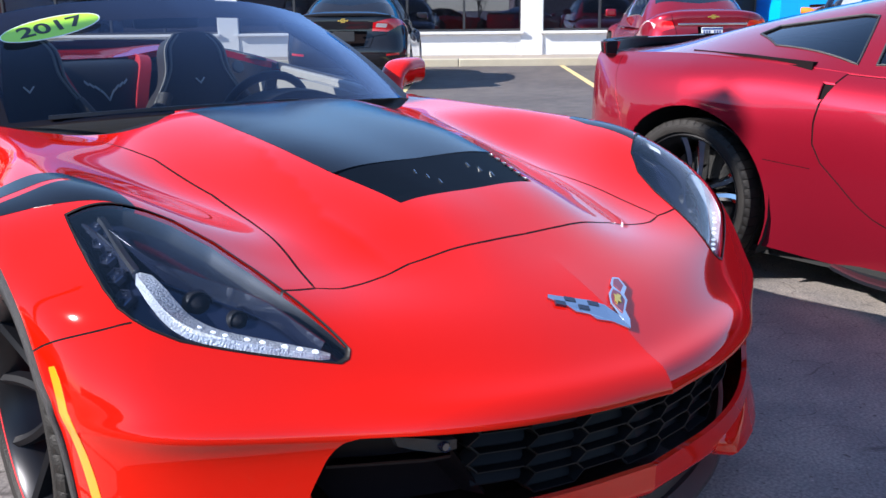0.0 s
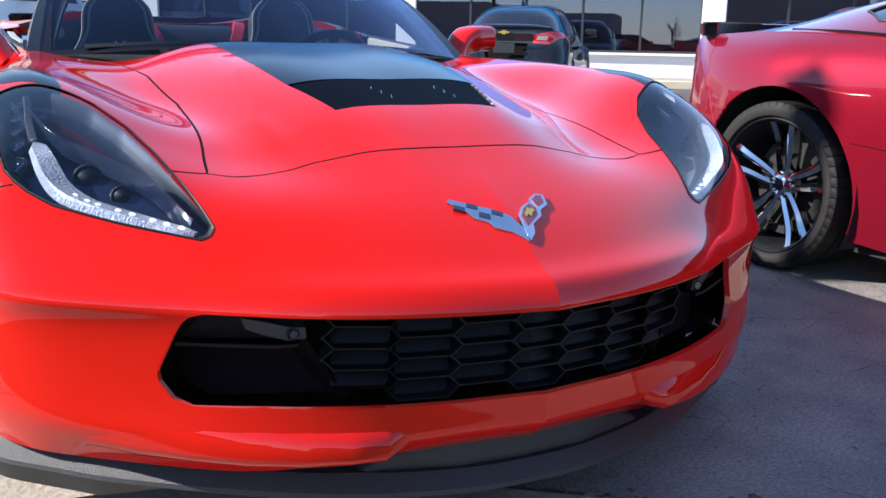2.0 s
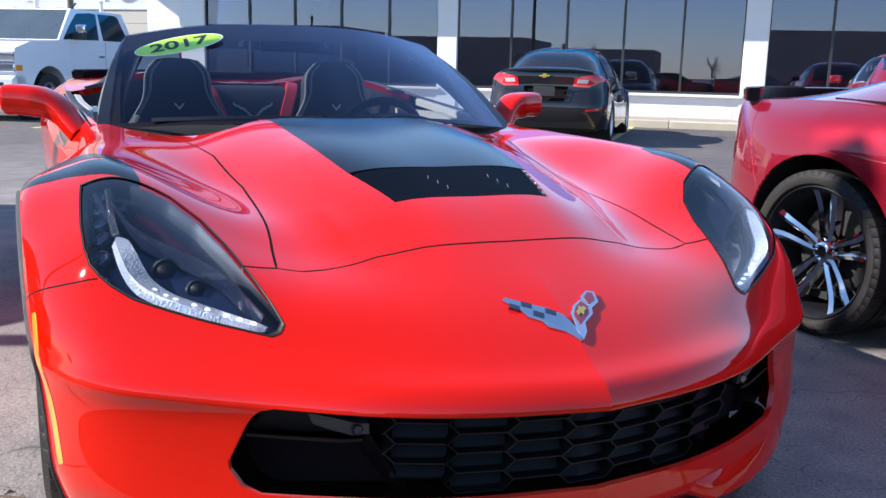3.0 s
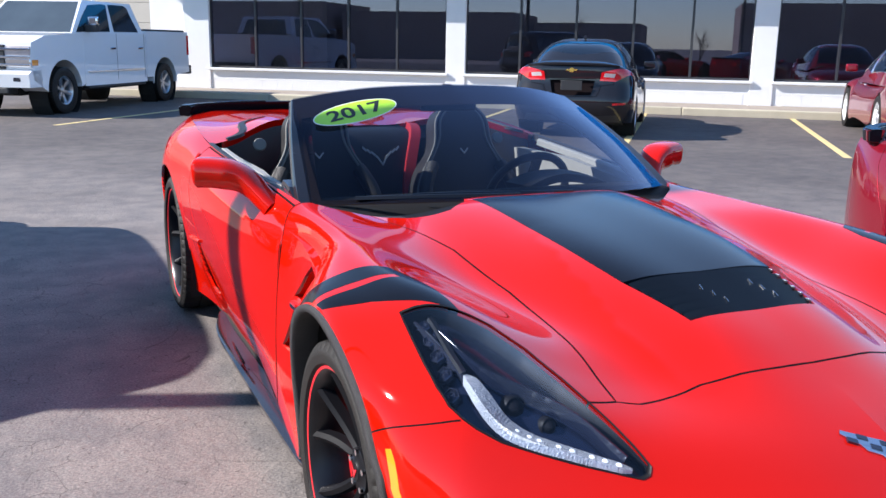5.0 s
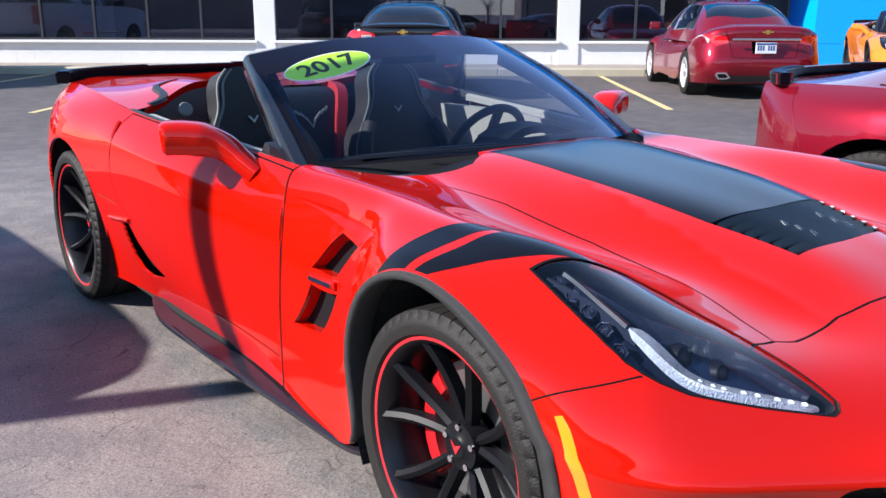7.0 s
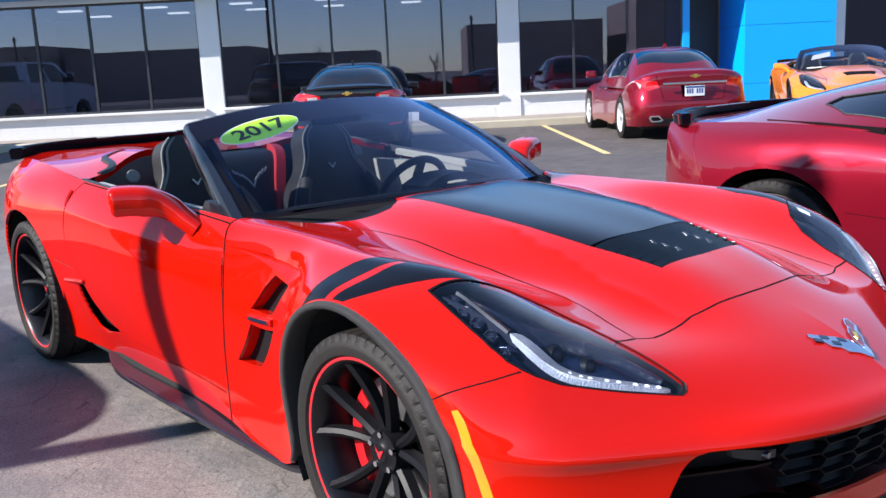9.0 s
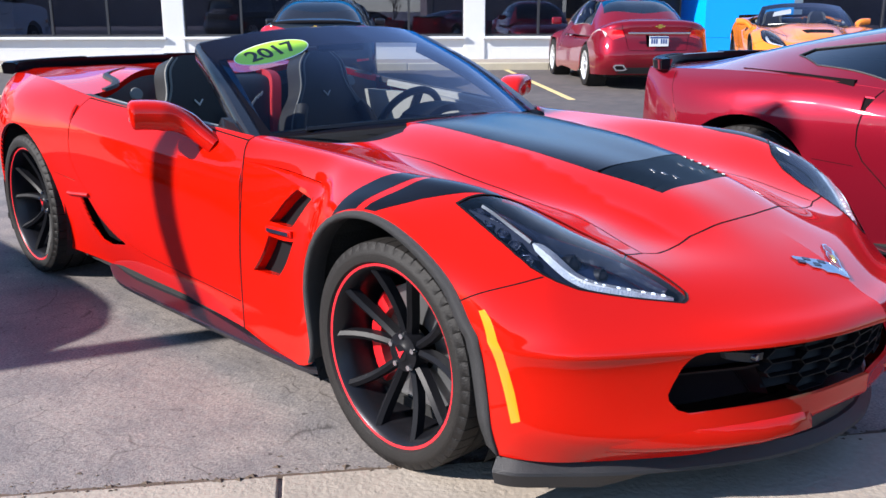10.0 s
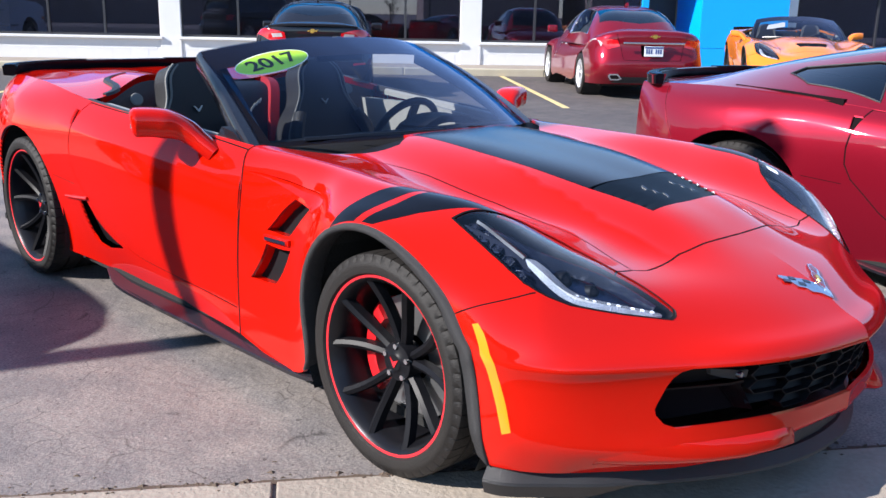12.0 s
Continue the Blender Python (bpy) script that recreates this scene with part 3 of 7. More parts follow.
    if brakes:
        disc = [(-0.012, 0.07), (-0.012, rim - 0.075), (0.012, rim - 0.075), (0.012, 0.07)]
        part("brake_disc", lathe(disc, 48, "x", closed=True), STEEL if style == "cup" else LINER, hub, "bright steel brake disc" if style == "cup" else "dark brake disc", smooth=True)
        cal = bmesh.new()
        for a0, a1 in ((0.74, 1.26),):
            n = 10
            rows = []
            for i in range(n + 1):
                a = math.pi * (a0 + (a1 - a0) * i / n)
                row = [cal.verts.new((x, -turn * r * math.cos(a), r * math.sin(a))) for x, r in ((-0.045, rim - 0.125), (-0.045, rim - 0.085), (-0.02, rim - 0.06), (0.04, rim - 0.06), (0.04, rim - 0.125))]
                rows.append(row)
            for p, q in zip(rows, rows[1:]):
                for i in range(5):
                    j = (i + 1) % 5
                    cal.faces.new((p[i], p[j], q[j], q[i]))
            cal.faces.new(rows[0])
            cal.faces.new(rows[-1])
        part("brake_caliper", cal, CALIPER if style == "cup" else LINER, hub, "red brake caliper" if style == "cup" else "grey brake caliper", smooth=True)
    return hub




def four_wheels(car, style, front=(0.778, -0.010, 0.327, 0.285, 0.2600), rear=(0.760, 2.71, 0.338, 0.335, 0.2720), brakes=True):
    for x, y, r, w, rim in (front, rear):
        for s in (-1, 1):
            m = Matrix.Translation((s * x, y, r)) @ (Matrix.Identity(4) if s < 0 else Matrix.Rotation(math.pi, 4, "Z"))
            wheel(car, m, r, w, rim, style, brakes, -s if y < 1 else s)


def arch_liner(car, y, z, r, x0, x1):
    """Dark inner wheel housings on both sides."""
    for s in (-1, 1):
        bm = bmesh.new()
        n = 20
        rows = []
        for i in range(n + 1):
            a = math.pi * (-0.16 + 1.32 * i / n)
            rows.append([bm.verts.new((s * x, y + r * math.cos(a), z + r * math.sin(a))) for x in (x1, x0)])
        for p, q in zip(rows, rows[1:]):
            bm.faces.new((p[0], p[1], q[1], q[0]))
        bm.faces.new([p[1] for p in rows])
        part("wheel_well", bm, LINER, car, "dark wheel well")


# ---- the low sports car ----
HEADLIGHT = [(0.815, -0.183), (0.784, -0.193), (0.752, -0.208), (0.705, -0.240), (0.645, -0.285), (0.595, -0.355), (0.562, -0.445), (0.540, -0.535), (0.520, -0.610), (0.499, -0.680), (0.508, -0.690), (0.523, -0.689), (0.572, -0.656), (0.636, -0.612), (0.693, -0.570), (0.742, -0.532), (0.778, -0.495), (0.796, -0.470), (0.811, -0.440), (0.819, -0.397), (0.822, -0.339), (0.821, -0.276), (0.818, -0.216)]
HOOD_FRONT = [(0.0, -0.575), (0.1, -0.572), (0.19, -0.56), (0.28, -0.545), (0.36, -0.545), (0.43, -0.545), (0.478, -0.528)]
HOOD_SIDE = [(0.478, -0.528), (0.462, -0.40), (0.45, -0.25), (0.445, 0.0), (0.47, 0.29), (0.53, 0.54), (0.575, 0.74)]
SCOOP = [(0.0, -0.395), (0.05, -0.3945), (0.10, -0.393), (0.15, -0.390), (0.188, -0.388), (0.232, -0.18), (0.16, -0.185), (0.08, -0.1885), (0.0, -0.19)]
STRIPE_LINE = [(0.0, -0.19), (0.232, -0.18), (0.256, 0.09), (0.262, 0.50), (0.266, 0.60), (0.0, 0.60)]
HASH = [(0.938, 0.19), (0.90, 0.15), (0.82, 0.11), (0.75, 0.06), (0.72, -0.04), (0.70, -0.25), (0.79, -0.16), (0.85, -0.095), (0.936, 0.0)]
HASH_SLIT = [(0.942, 0.085), (0.86, 0.035), (0.76, -0.01), (0.755, -0.035), (0.86, 0.0), (0.942, 0.05)]
GRILLE = [(0.0, 0.463), (0.14, 0.463), (0.32, 0.462), (0.48, 0.460), (0.538, 0.458), (0.558, 0.451), (0.572, 0.434), (0.590, 0.395), (0.608, 0.352), (0.606, 0.336), (0.588, 0.310), (0.562, 0.298), (0.45, 0.303), (0.3, 0.306), (0.0, 0.307)]
AMBER_LINE = [(-0.370, 0.553), (-0.384, 0.558), (-0.402, 0.538), (-0.424, 0.490), (-0.443, 0.430), (-0.461, 0.360), (-0.476, 0.285), (-0.454, 0.275), (-0.438, 0.350), (-0.420, 0.420), (-0.399, 0.480)]
LEDGE = [(0.86, 0.757), (0.62, 0.756), (0.40, 0.750), (0.345, 0.742), (0.37, 0.665), (0.50, 0.712), (0.70, 0.742)]
VENT_UP = [(0.556, 0.705), (0.447, 0.692), (0.572, 0.578), (0.64, 0.572), (0.712, 0.576), (0.627, 0.655)]
VENT_LOW = [(0.708, 0.530), (0.558, 0.536), (0.635, 0.405), (0.79, 0.395)]


def front_pieces():
    f = FRONT
    hl = f.find(HEADLIGHT, "xy", u=(5.5, 10.5))
    front, side = f.find(HOOD_FRONT, "xy", u=(7, 10)), f.find(HOOD_SIDE, "xy", u=(7, 14), v=(1.5, 4.2))
    hood = np.concatenate([front, side[1:], [[14, side[-1][1]], [14, 0]]])
    scoop, stripe = f.find(SCOOP, "xy", u=(7, 12), v=(0, 2)), f.find(STRIPE_LINE, "xy", u=(8, 14), v=(0, 2))
    hashes, slit = f.find(HASH, "xy", u=(8, 12), v=(3, 7)), f.find(HASH_SLIT, "xy", u=(8, 12), v=(3, 7))
    grille = f.find(GRILLE, "xz", u=(0, 4.8), v=(0, 5))
    amber = f.find(AMBER_LINE, "yz", u=(0, 7), v=(4, 7))
    up, low = f.find(VENT_UP, "yz", u=(11, 14), v=(4, 7)), f.find(VENT_LOW, "yz", u=(11, 14), v=(4, 7))
    seam = np.concatenate([f.find([(0.478, -0.528), (0.575, -0.52)], "xy", u=(6, 10)), f.find([(0.798, -0.471)], "xy", u=(6, 10)), f.find([(-0.35, 0.588)], "yz", u=(6, 9), v=(5, 7))])
    seam[-1][1] = 7
    w = 0.006
    cowl = f.find([(0.27, 0.600), (0.36, 0.556), (0.41, 0.568), (0.50, 0.647), (0.61, 0.748), (0.668, 0.80), (0.705, 0.862)], "xy", u=(11, 14), v=(1, 5))
    cowl = np.concatenate([cowl, [[14.0, cowl[-1][1]], [14.0, cowl[0][1]]]])
    regions = [
        ("headlight", hl),
        ("cowl", cowl),
        ("scoop", scoop),
        ("slit", slit),
        ("hash", hashes),
        ("grille", grille),
        ("amber", amber),
        ("ledge", f.find(LEDGE, "yz", u=(10, 14), v=(4, 7))),
        ("vent", up),
        ("vent", low),
        ("gap", strip(f, dense(np.concatenate([front, side[1:]]), 0.1, False), w)),
        ("gap_nose", strip(f, dense(seam[:2], 0.1, False), w)),
        ("gap_fender", strip(f, dense(seam[2:], 0.1, False), w * 0.7)),
        ("stripe", stripe),
        ("hood", hood),
    ]
    order = np.argsort(seam[:, 1])
    sv, suu = seam[order, 1], seam[order, 0]

    def pick(mid):
        cut = np.interp(mid[:, 1], np.r_[0, sv], np.r_[front[0][0], suu])
        return np.where(mid[:, 0] < cut, "bumper", "fender")

    return skin(f, regions, 124, 68, lines=[seam], pick=pick), dict(headlight=hl, scoop=scoop, grille=grille, amber=amber, vents=(up, low))


FRONT_PIECES, FRONT_LINES = front_pieces()


def circle(y, z, r, n=40):
    return [(y + r * math.cos(2 * math.pi * k / n), z + r * math.sin(2 * math.pi * k / n)) for k in range(n)]


def side_pieces():
    s = SIDE
    arch = np.array(circle(2.71, 0.345, 0.392))
    uv = s.find(arch[arch[:, 1] > 0.2], "yz")
    # close the arch below the sill
    uv = np.concatenate([uv, [[s.find([(2.35, 0.2)], "yz")[0][0], 4.0], [s.find([(3.07, 0.2)], "yz")[0][0], 4.0]]])
    mid = uv[:-2].mean(0)
    uv = uv[np.argsort(np.arctan2(uv[:, 1] - mid[1], uv[:, 0] - mid[0]))]
    intake = s.find([(2.125, 0.455), (2.04, 0.468), (1.988, 0.398), (1.922, 0.350), (1.85, 0.318), (1.795, 0.302), (1.80, 0.288), (1.98, 0.254), (2.06, 0.266), (2.09, 0.310), (2.112, 0.385)], "yz")
    door = s.find([(0.885, 0.818), (1.4, 0.858), (2.06, 0.892), (2.095, 0.84), (2.12, 0.78), (2.132, 0.71), (2.13, 0.63), (2.095, 0.56), (2.02, 0.485), (1.95, 0.412), (1.89, 0.368), (1.82, 0.336), (1.74, 0.308), (1.64, 0.285), (1.3, 0.265), (0.885, 0.26)], "yz")
    handle = s.find([(2.135, 0.862), (2.085, 0.858), (2.115, 0.80), (2.135, 0.795)], "yz")
    tail_seam = s.find([(3.235, 0.925), (3.20, 0.84), (3.15, 0.74), (3.085, 0.63), (3.05, 0.575)], "yz")
    waist_seam = s.find([(2.335, 0.548), (2.24, 0.540), (2.135, 0.532)], "yz")
    regions = [("arch", uv), ("intake", intake), ("handle", handle), ("gap_tail", strip(s, dense(tail_seam, 0.06, False), 0.005)), ("gap_waist", strip(s, dense(waist_seam, 0.06, False), 0.004)), ("gap", strip(s, dense(np.concatenate([door, door[:1]]), 0.06, False), 0.008)), ("door", door)]
    return skin(s, regions, 80, 44)


SIDE_PIECES = side_pieces()
DECK_PIECES = skin(DECK, [], 30, 24)


def sports_car_body(car, colour, intake=True):
    """Skin panels shared by the convertible and its fellows."""
    P = FRONT_PIECES
    names = {"hood": "hood", "bumper": "front_bumper"}
    for key, name in names.items():
        V, F, N = panel(FRONT, P[key], join=key == "hood")
        put(name, V, F, colour, car, normals=N)
    for s in (-1, 1):
        V, F, N = panel(FRONT, P["fender"], (s,))
        put("front_fender", V, F, colour, car, normals=N)
        V, F, N = panel(FRONT, P["cowl"], (s,), lift=-0.016, flange=0)
        put("cowl_cover", V, F, MESH_BLACK, car, "black plastic cover before the windscreen", normals=N)
        for key in ("gap", "gap_nose", "gap_fender"):
            V, F, N = panel(FRONT, P[key], (s,), lift=-0.0006, flange=0)
            put("panel_gap", V, F, GAP, car, "dark shut line", normals=N)
        V, F, N = panel(SIDE, SIDE_PIECES["door"], (s,))
        put("door", V, F, colour, car, normals=N)
        V, F, N = panel(SIDE, SIDE_PIECES["handle"], (s,), lift=-0.014, flange=0)
        put("door_release", V, F, colour if intake else GAP, car, "" if intake else "dark door release recess", normals=N)
        V, F, N = panel(SIDE, SIDE_PIECES["rest"], (s,))
        put("rear_quarter", V, F, colour, car, normals=N)
        for key, deep in (("gap", 0.004), ("gap_tail", 0.0015), ("gap_waist", 0.002)):
            V, F, N = panel(SIDE, SIDE_PIECES[key], (s,), lift=-deep, flange=0)
            put("panel_gap", V, F, GAP, car, "dark shut line", normals=N)
        V, F, N = panel(SIDE, SIDE_PIECES["intake"], (s,), lift=-0.040 if intake else 0.0, flange=0)
        put("side_intake" if intake else "quarter_panel", V, F, MESH_BLACK if intake else colour, car, "black brake cooling intake" if intake else "", normals=N)
        V, F, N = panel(FRONT, P["amber"], (s,), lift=0.001)
        put("side_marker", V, F, AMBER, car, "amber side marker lamp", normals=N)
        V, F, N = panel(FRONT, P["vent"], (s,), lift=-0.045, flange=0)
        put("fender_vent", V, F, MESH_BLACK, car, "black fender vent", normals=N)
        for loop in FRONT_LINES["vents"]:
            ln = dense(np.concatenate([loop, loop[:1]]), 0.1, False)
            a, n = FRONT.at(ln), FRONT.normal(ln)
            k = len(ln)
            put("vent_wall", np.concatenate([a - n * 0.010, a - n * 0.046]) * (s, 1, 1), [(i, i + 1, k + i + 1, k + i) for i in range(k - 1)], colour, car, "painted wall inside the vent")
        uv, tri = P["ledge"]
        V, F, N = panel(FRONT, (uv, tri), (s,), flange=0)
        V = np.array(V)
        top = np.interp(V[:, 1], [0.345, 0.40, 0.86], [0.742, 0.750, 0.757])
        low = np.interp(V[:, 1], [0.345, 0.37, 0.50, 0.70, 0.86], [0.735, 0.665, 0.712, 0.742, 0.757])
        V[:, 0] -= s * 0.034 * np.clip((V[:, 2] - low) / (top - low + 1e-3), 0, 1) * np.interp(V[:, 1], [0.345, 0.42, 0.60, 0.86], [0.6, 1, 0.8, 0.1])
        put("fender_cove", V, F, colour, car)
        line = FRONT.at(np.stack([np.full(30, 14.0), np.linspace(4.02, 7, 30)], 1))
        out = FRONT.normal(np.stack([np.full(30, 13.98), np.linspace(4.02, 7, 30)], 1))
        ribbon = np.concatenate([line + out * 0.0012 + (0, -0.003, 0), line + out * 0.0012 + (0, 0.004, 0)]) * (s, 1, 1)
        put("panel_gap", ribbon, [(i, i + 1, 30 + i + 1, 30 + i) for i in range(29)], GAP, car, "dark shut line")
    # rear end
    rows = [SIDE.at([[8, k]])[0] for k in np.linspace(0, 4, 14)]
    V, F = [], []
    for p in rows:
        for k in range(9):
            x = p[0] * (1 - k / 4)
            V.append((x, 3.47 + 0.09 * (1 - (1 - k / 4) ** 2), p[2]))
    for i in range(len(rows) - 1):
        for k in range(8):
            a = i * 9 + k
            F.append((a, a + 1, a + 10, a + 9))
    put("rear_bumper", V, F, colour, car)
    arch_liner(car, 0.0, 0.33, 0.41, 0.60, 0.88)
    arch_liner(car, 2.71, 0.345, 0.41, 0.50, 0.90)
    part("underbody", prism([(-0.80, 3.45), (-0.80, -0.36), (-0.62, -0.56), (-0.42, -0.70), (-0.2, -0.78), (0.2, -0.78), (0.42, -0.70), (0.62, -0.56), (0.80, -0.36), (0.80, 3.45)], 0.13, 0.16), LINER, car, "dark underbody")


def headlights(car):
    f, hl = FRONT, FRONT_LINES["headlight"]
    mid = hl.mean(0)
    uv, tri = FRONT_PIECES["headlight"]
    for s in (-1, 1):
        lamp = root("headlight")
        lamp.parent = car
        V, F, N = panel(f, (uv, tri), (s,), flange=0, lift=-0.001)
        lens = put("lens", V, F, LENS, lamp, "clear headlight lens", normals=N)
        lens.visible_shadow = False
        V, F, N = panel(f, (uv, tri), (s,), flange=0, lift=-0.045)
        put("housing", V, F, LAMP_BLACK, lamp, "black lamp housing", normals=N)
        edge = np.concatenate([hl, hl[:1]])
        ringuv = dense(edge, 0.05, False)
        inner = ringuv + (mid - ringuv) * 0.03
        outer = ringuv - (mid - ringuv) * 0.004
        rim = np.concatenate([f.at(outer) + f.normal(outer) * 0.0015, f.at(inner) + f.normal(inner) * 0.0015, f.at(ringuv) - f.normal(ringuv) * 0.05]) * (s, 1, 1)
        k = len(ringuv)
        faces = []
        for i in range(k - 1):
            faces += [(i, i + 1, k + i + 1, k + i), (i, i + 1, 2 * k + i + 1, 2 * k + i)]
        put("rim_seal", rim, faces, MESH_BLACK, lamp, "black lens seal")
        # the bent light bar
        bar = f.find([(0.530, -0.668), (0.582, -0.632), (0.632, -0.596), (0.681, -0.560), (0.712, -0.532), (0.732, -0.505), (0.745, -0.470), (0.754, -0.435), (0.763, -0.408)], "xy", u=(5.5, 10.5))
        line = smooth_line(bar, 40)
        pts = (f.at(line) - f.normal(line) * 0.016) * (s, 1, 1)
        part("light_bar", sweep(pts, [(-0.021, -0.010), (0.021, -0.010), (0.016, 0.006), (-0.016, 0.006)], scale=np.interp(np.arange(40), [0, 2, 14, 20, 30, 36, 39], [0.35, 0.70, 0.95, 1.1, 1.0, 0.8, 0.2])), LED_OFF, lamp, "white daytime light bar", smooth=True)
        for t in np.linspace(2, 19, 8):
            q = smooth_line(bar, 40)[int(t)]
            c = (f.at([q])[0] - f.normal([q])[0] * 0.0150) * (s, 1, 1)
            bm = bmesh.new()
            bmesh.ops.create_icosphere(bm, subdivisions=2, radius=0.0075, matrix=Matrix.Translation(c))
            part("led", bm, LED, lamp, "lit white light diode", smooth=True)
        for (x, y, r) in ((0.634, -0.540, 0.018), (0.685, -0.490, 0.024)):
            q = f.find([(x, y)], "xy", u=(5.5, 10.5))
            c = (f.at(q)[0] - f.normal(q)[0] * 0.050) * (s, 1, 1)
            d = Vector((0, -1, 0.25)).normalized()
            m = Matrix.Translation(c) @ d.to_track_quat("X", "Z").to_matrix().to_4x4()
            bm = lathe([(-0.02, r * 1.15), (0.006, r * 1.12), (0.010, r), (0.004, r * 0.96), (0.016, r * 0.55), (0.02, 0.0)], 26, "x")
            part("projector", bm, MESH_BLACK, lamp, "round projector lamp", smooth=True, at=m)
        fine = f.find([(0.764, -0.404), (0.769, -0.339), (0.767, -0.27), (0.768, -0.236)], "xy", u=(5.5, 10.5))
        crest = f.find([(0.77, -0.27), (0.745, -0.366), (0.697, -0.436), (0.601, -0.517), (0.558, -0.588), (0.529, -0.648)], "xy", u=(5.5, 10.5))
        rib = smooth_line(crest, 26)
        part("inner_rib", sweep((f.at(rib) - f.normal(rib) * 0.012) * (s, 1, 1), [(-0.003, -0.03), (0.003, -0.03), (0.002, 0.002), (-0.002, 0.002)]), LAMP_BLACK, lamp, "dark rib inside the lamp", smooth=True)
        thin = smooth_line(fine, 12)
        part("reflector_strip", sweep((f.at(thin) - f.normal(thin) * 0.014) * (s, 1, 1), [(-0.007, -0.004), (0.007, -0.004), (0.005, 0.004), (-0.005, 0.004)]), ALLOY, lamp, "thin bright reflector strip")
        for k in range(6):
            y = -0.235 - 0.046 * k
            q = f.find([(0.788 + 0.004 * k, y)], "xy", u=(5.5, 10.5))
            n = Vector(f.normal(q)[0] * (s, 1, 1))
            c = (f.at(q)[0] - f.normal(q)[0] * 0.024) * (s, 1, 1)
            m = Matrix.Translation(c) @ n.to_track_quat("X", "Z").to_matrix().to_4x4()
            pod = lathe([(-0.012, 0.019), (0.0, 0.018), (0.002, 0.015), (-0.004, 0.0135), (0.001, 0.009), (-0.003, 0.006), (0.002, 0.0)], 6, "x")
            part("turn_reflector", pod, POD, lamp, "six-sided dark reflector cup", at=m)
        fold = f.find([(0.800, -0.215), (0.778, -0.33), (0.752, -0.43)], "xy", u=(5.5, 10.5))
        edge_line = smooth_line(fold, 16)
        part("inner_edge", sweep((f.at(edge_line) - f.normal(edge_line) * 0.020) * (s, 1, 1), [(-0.002, -0.025), (0.002, -0.025), (0.003, 0.003), (-0.003, 0.003)]), POD, lamp, "dark folded edge inside the lamp", smooth=True)


# ---- details of the low sports cars ----
def surface(net, pts, axes, lift=0.0, s=-1, **k):
    uv = net.find(pts, axes, **k)
    return (net.at(uv) + net.normal(uv) * lift) * (s, 1, 1)


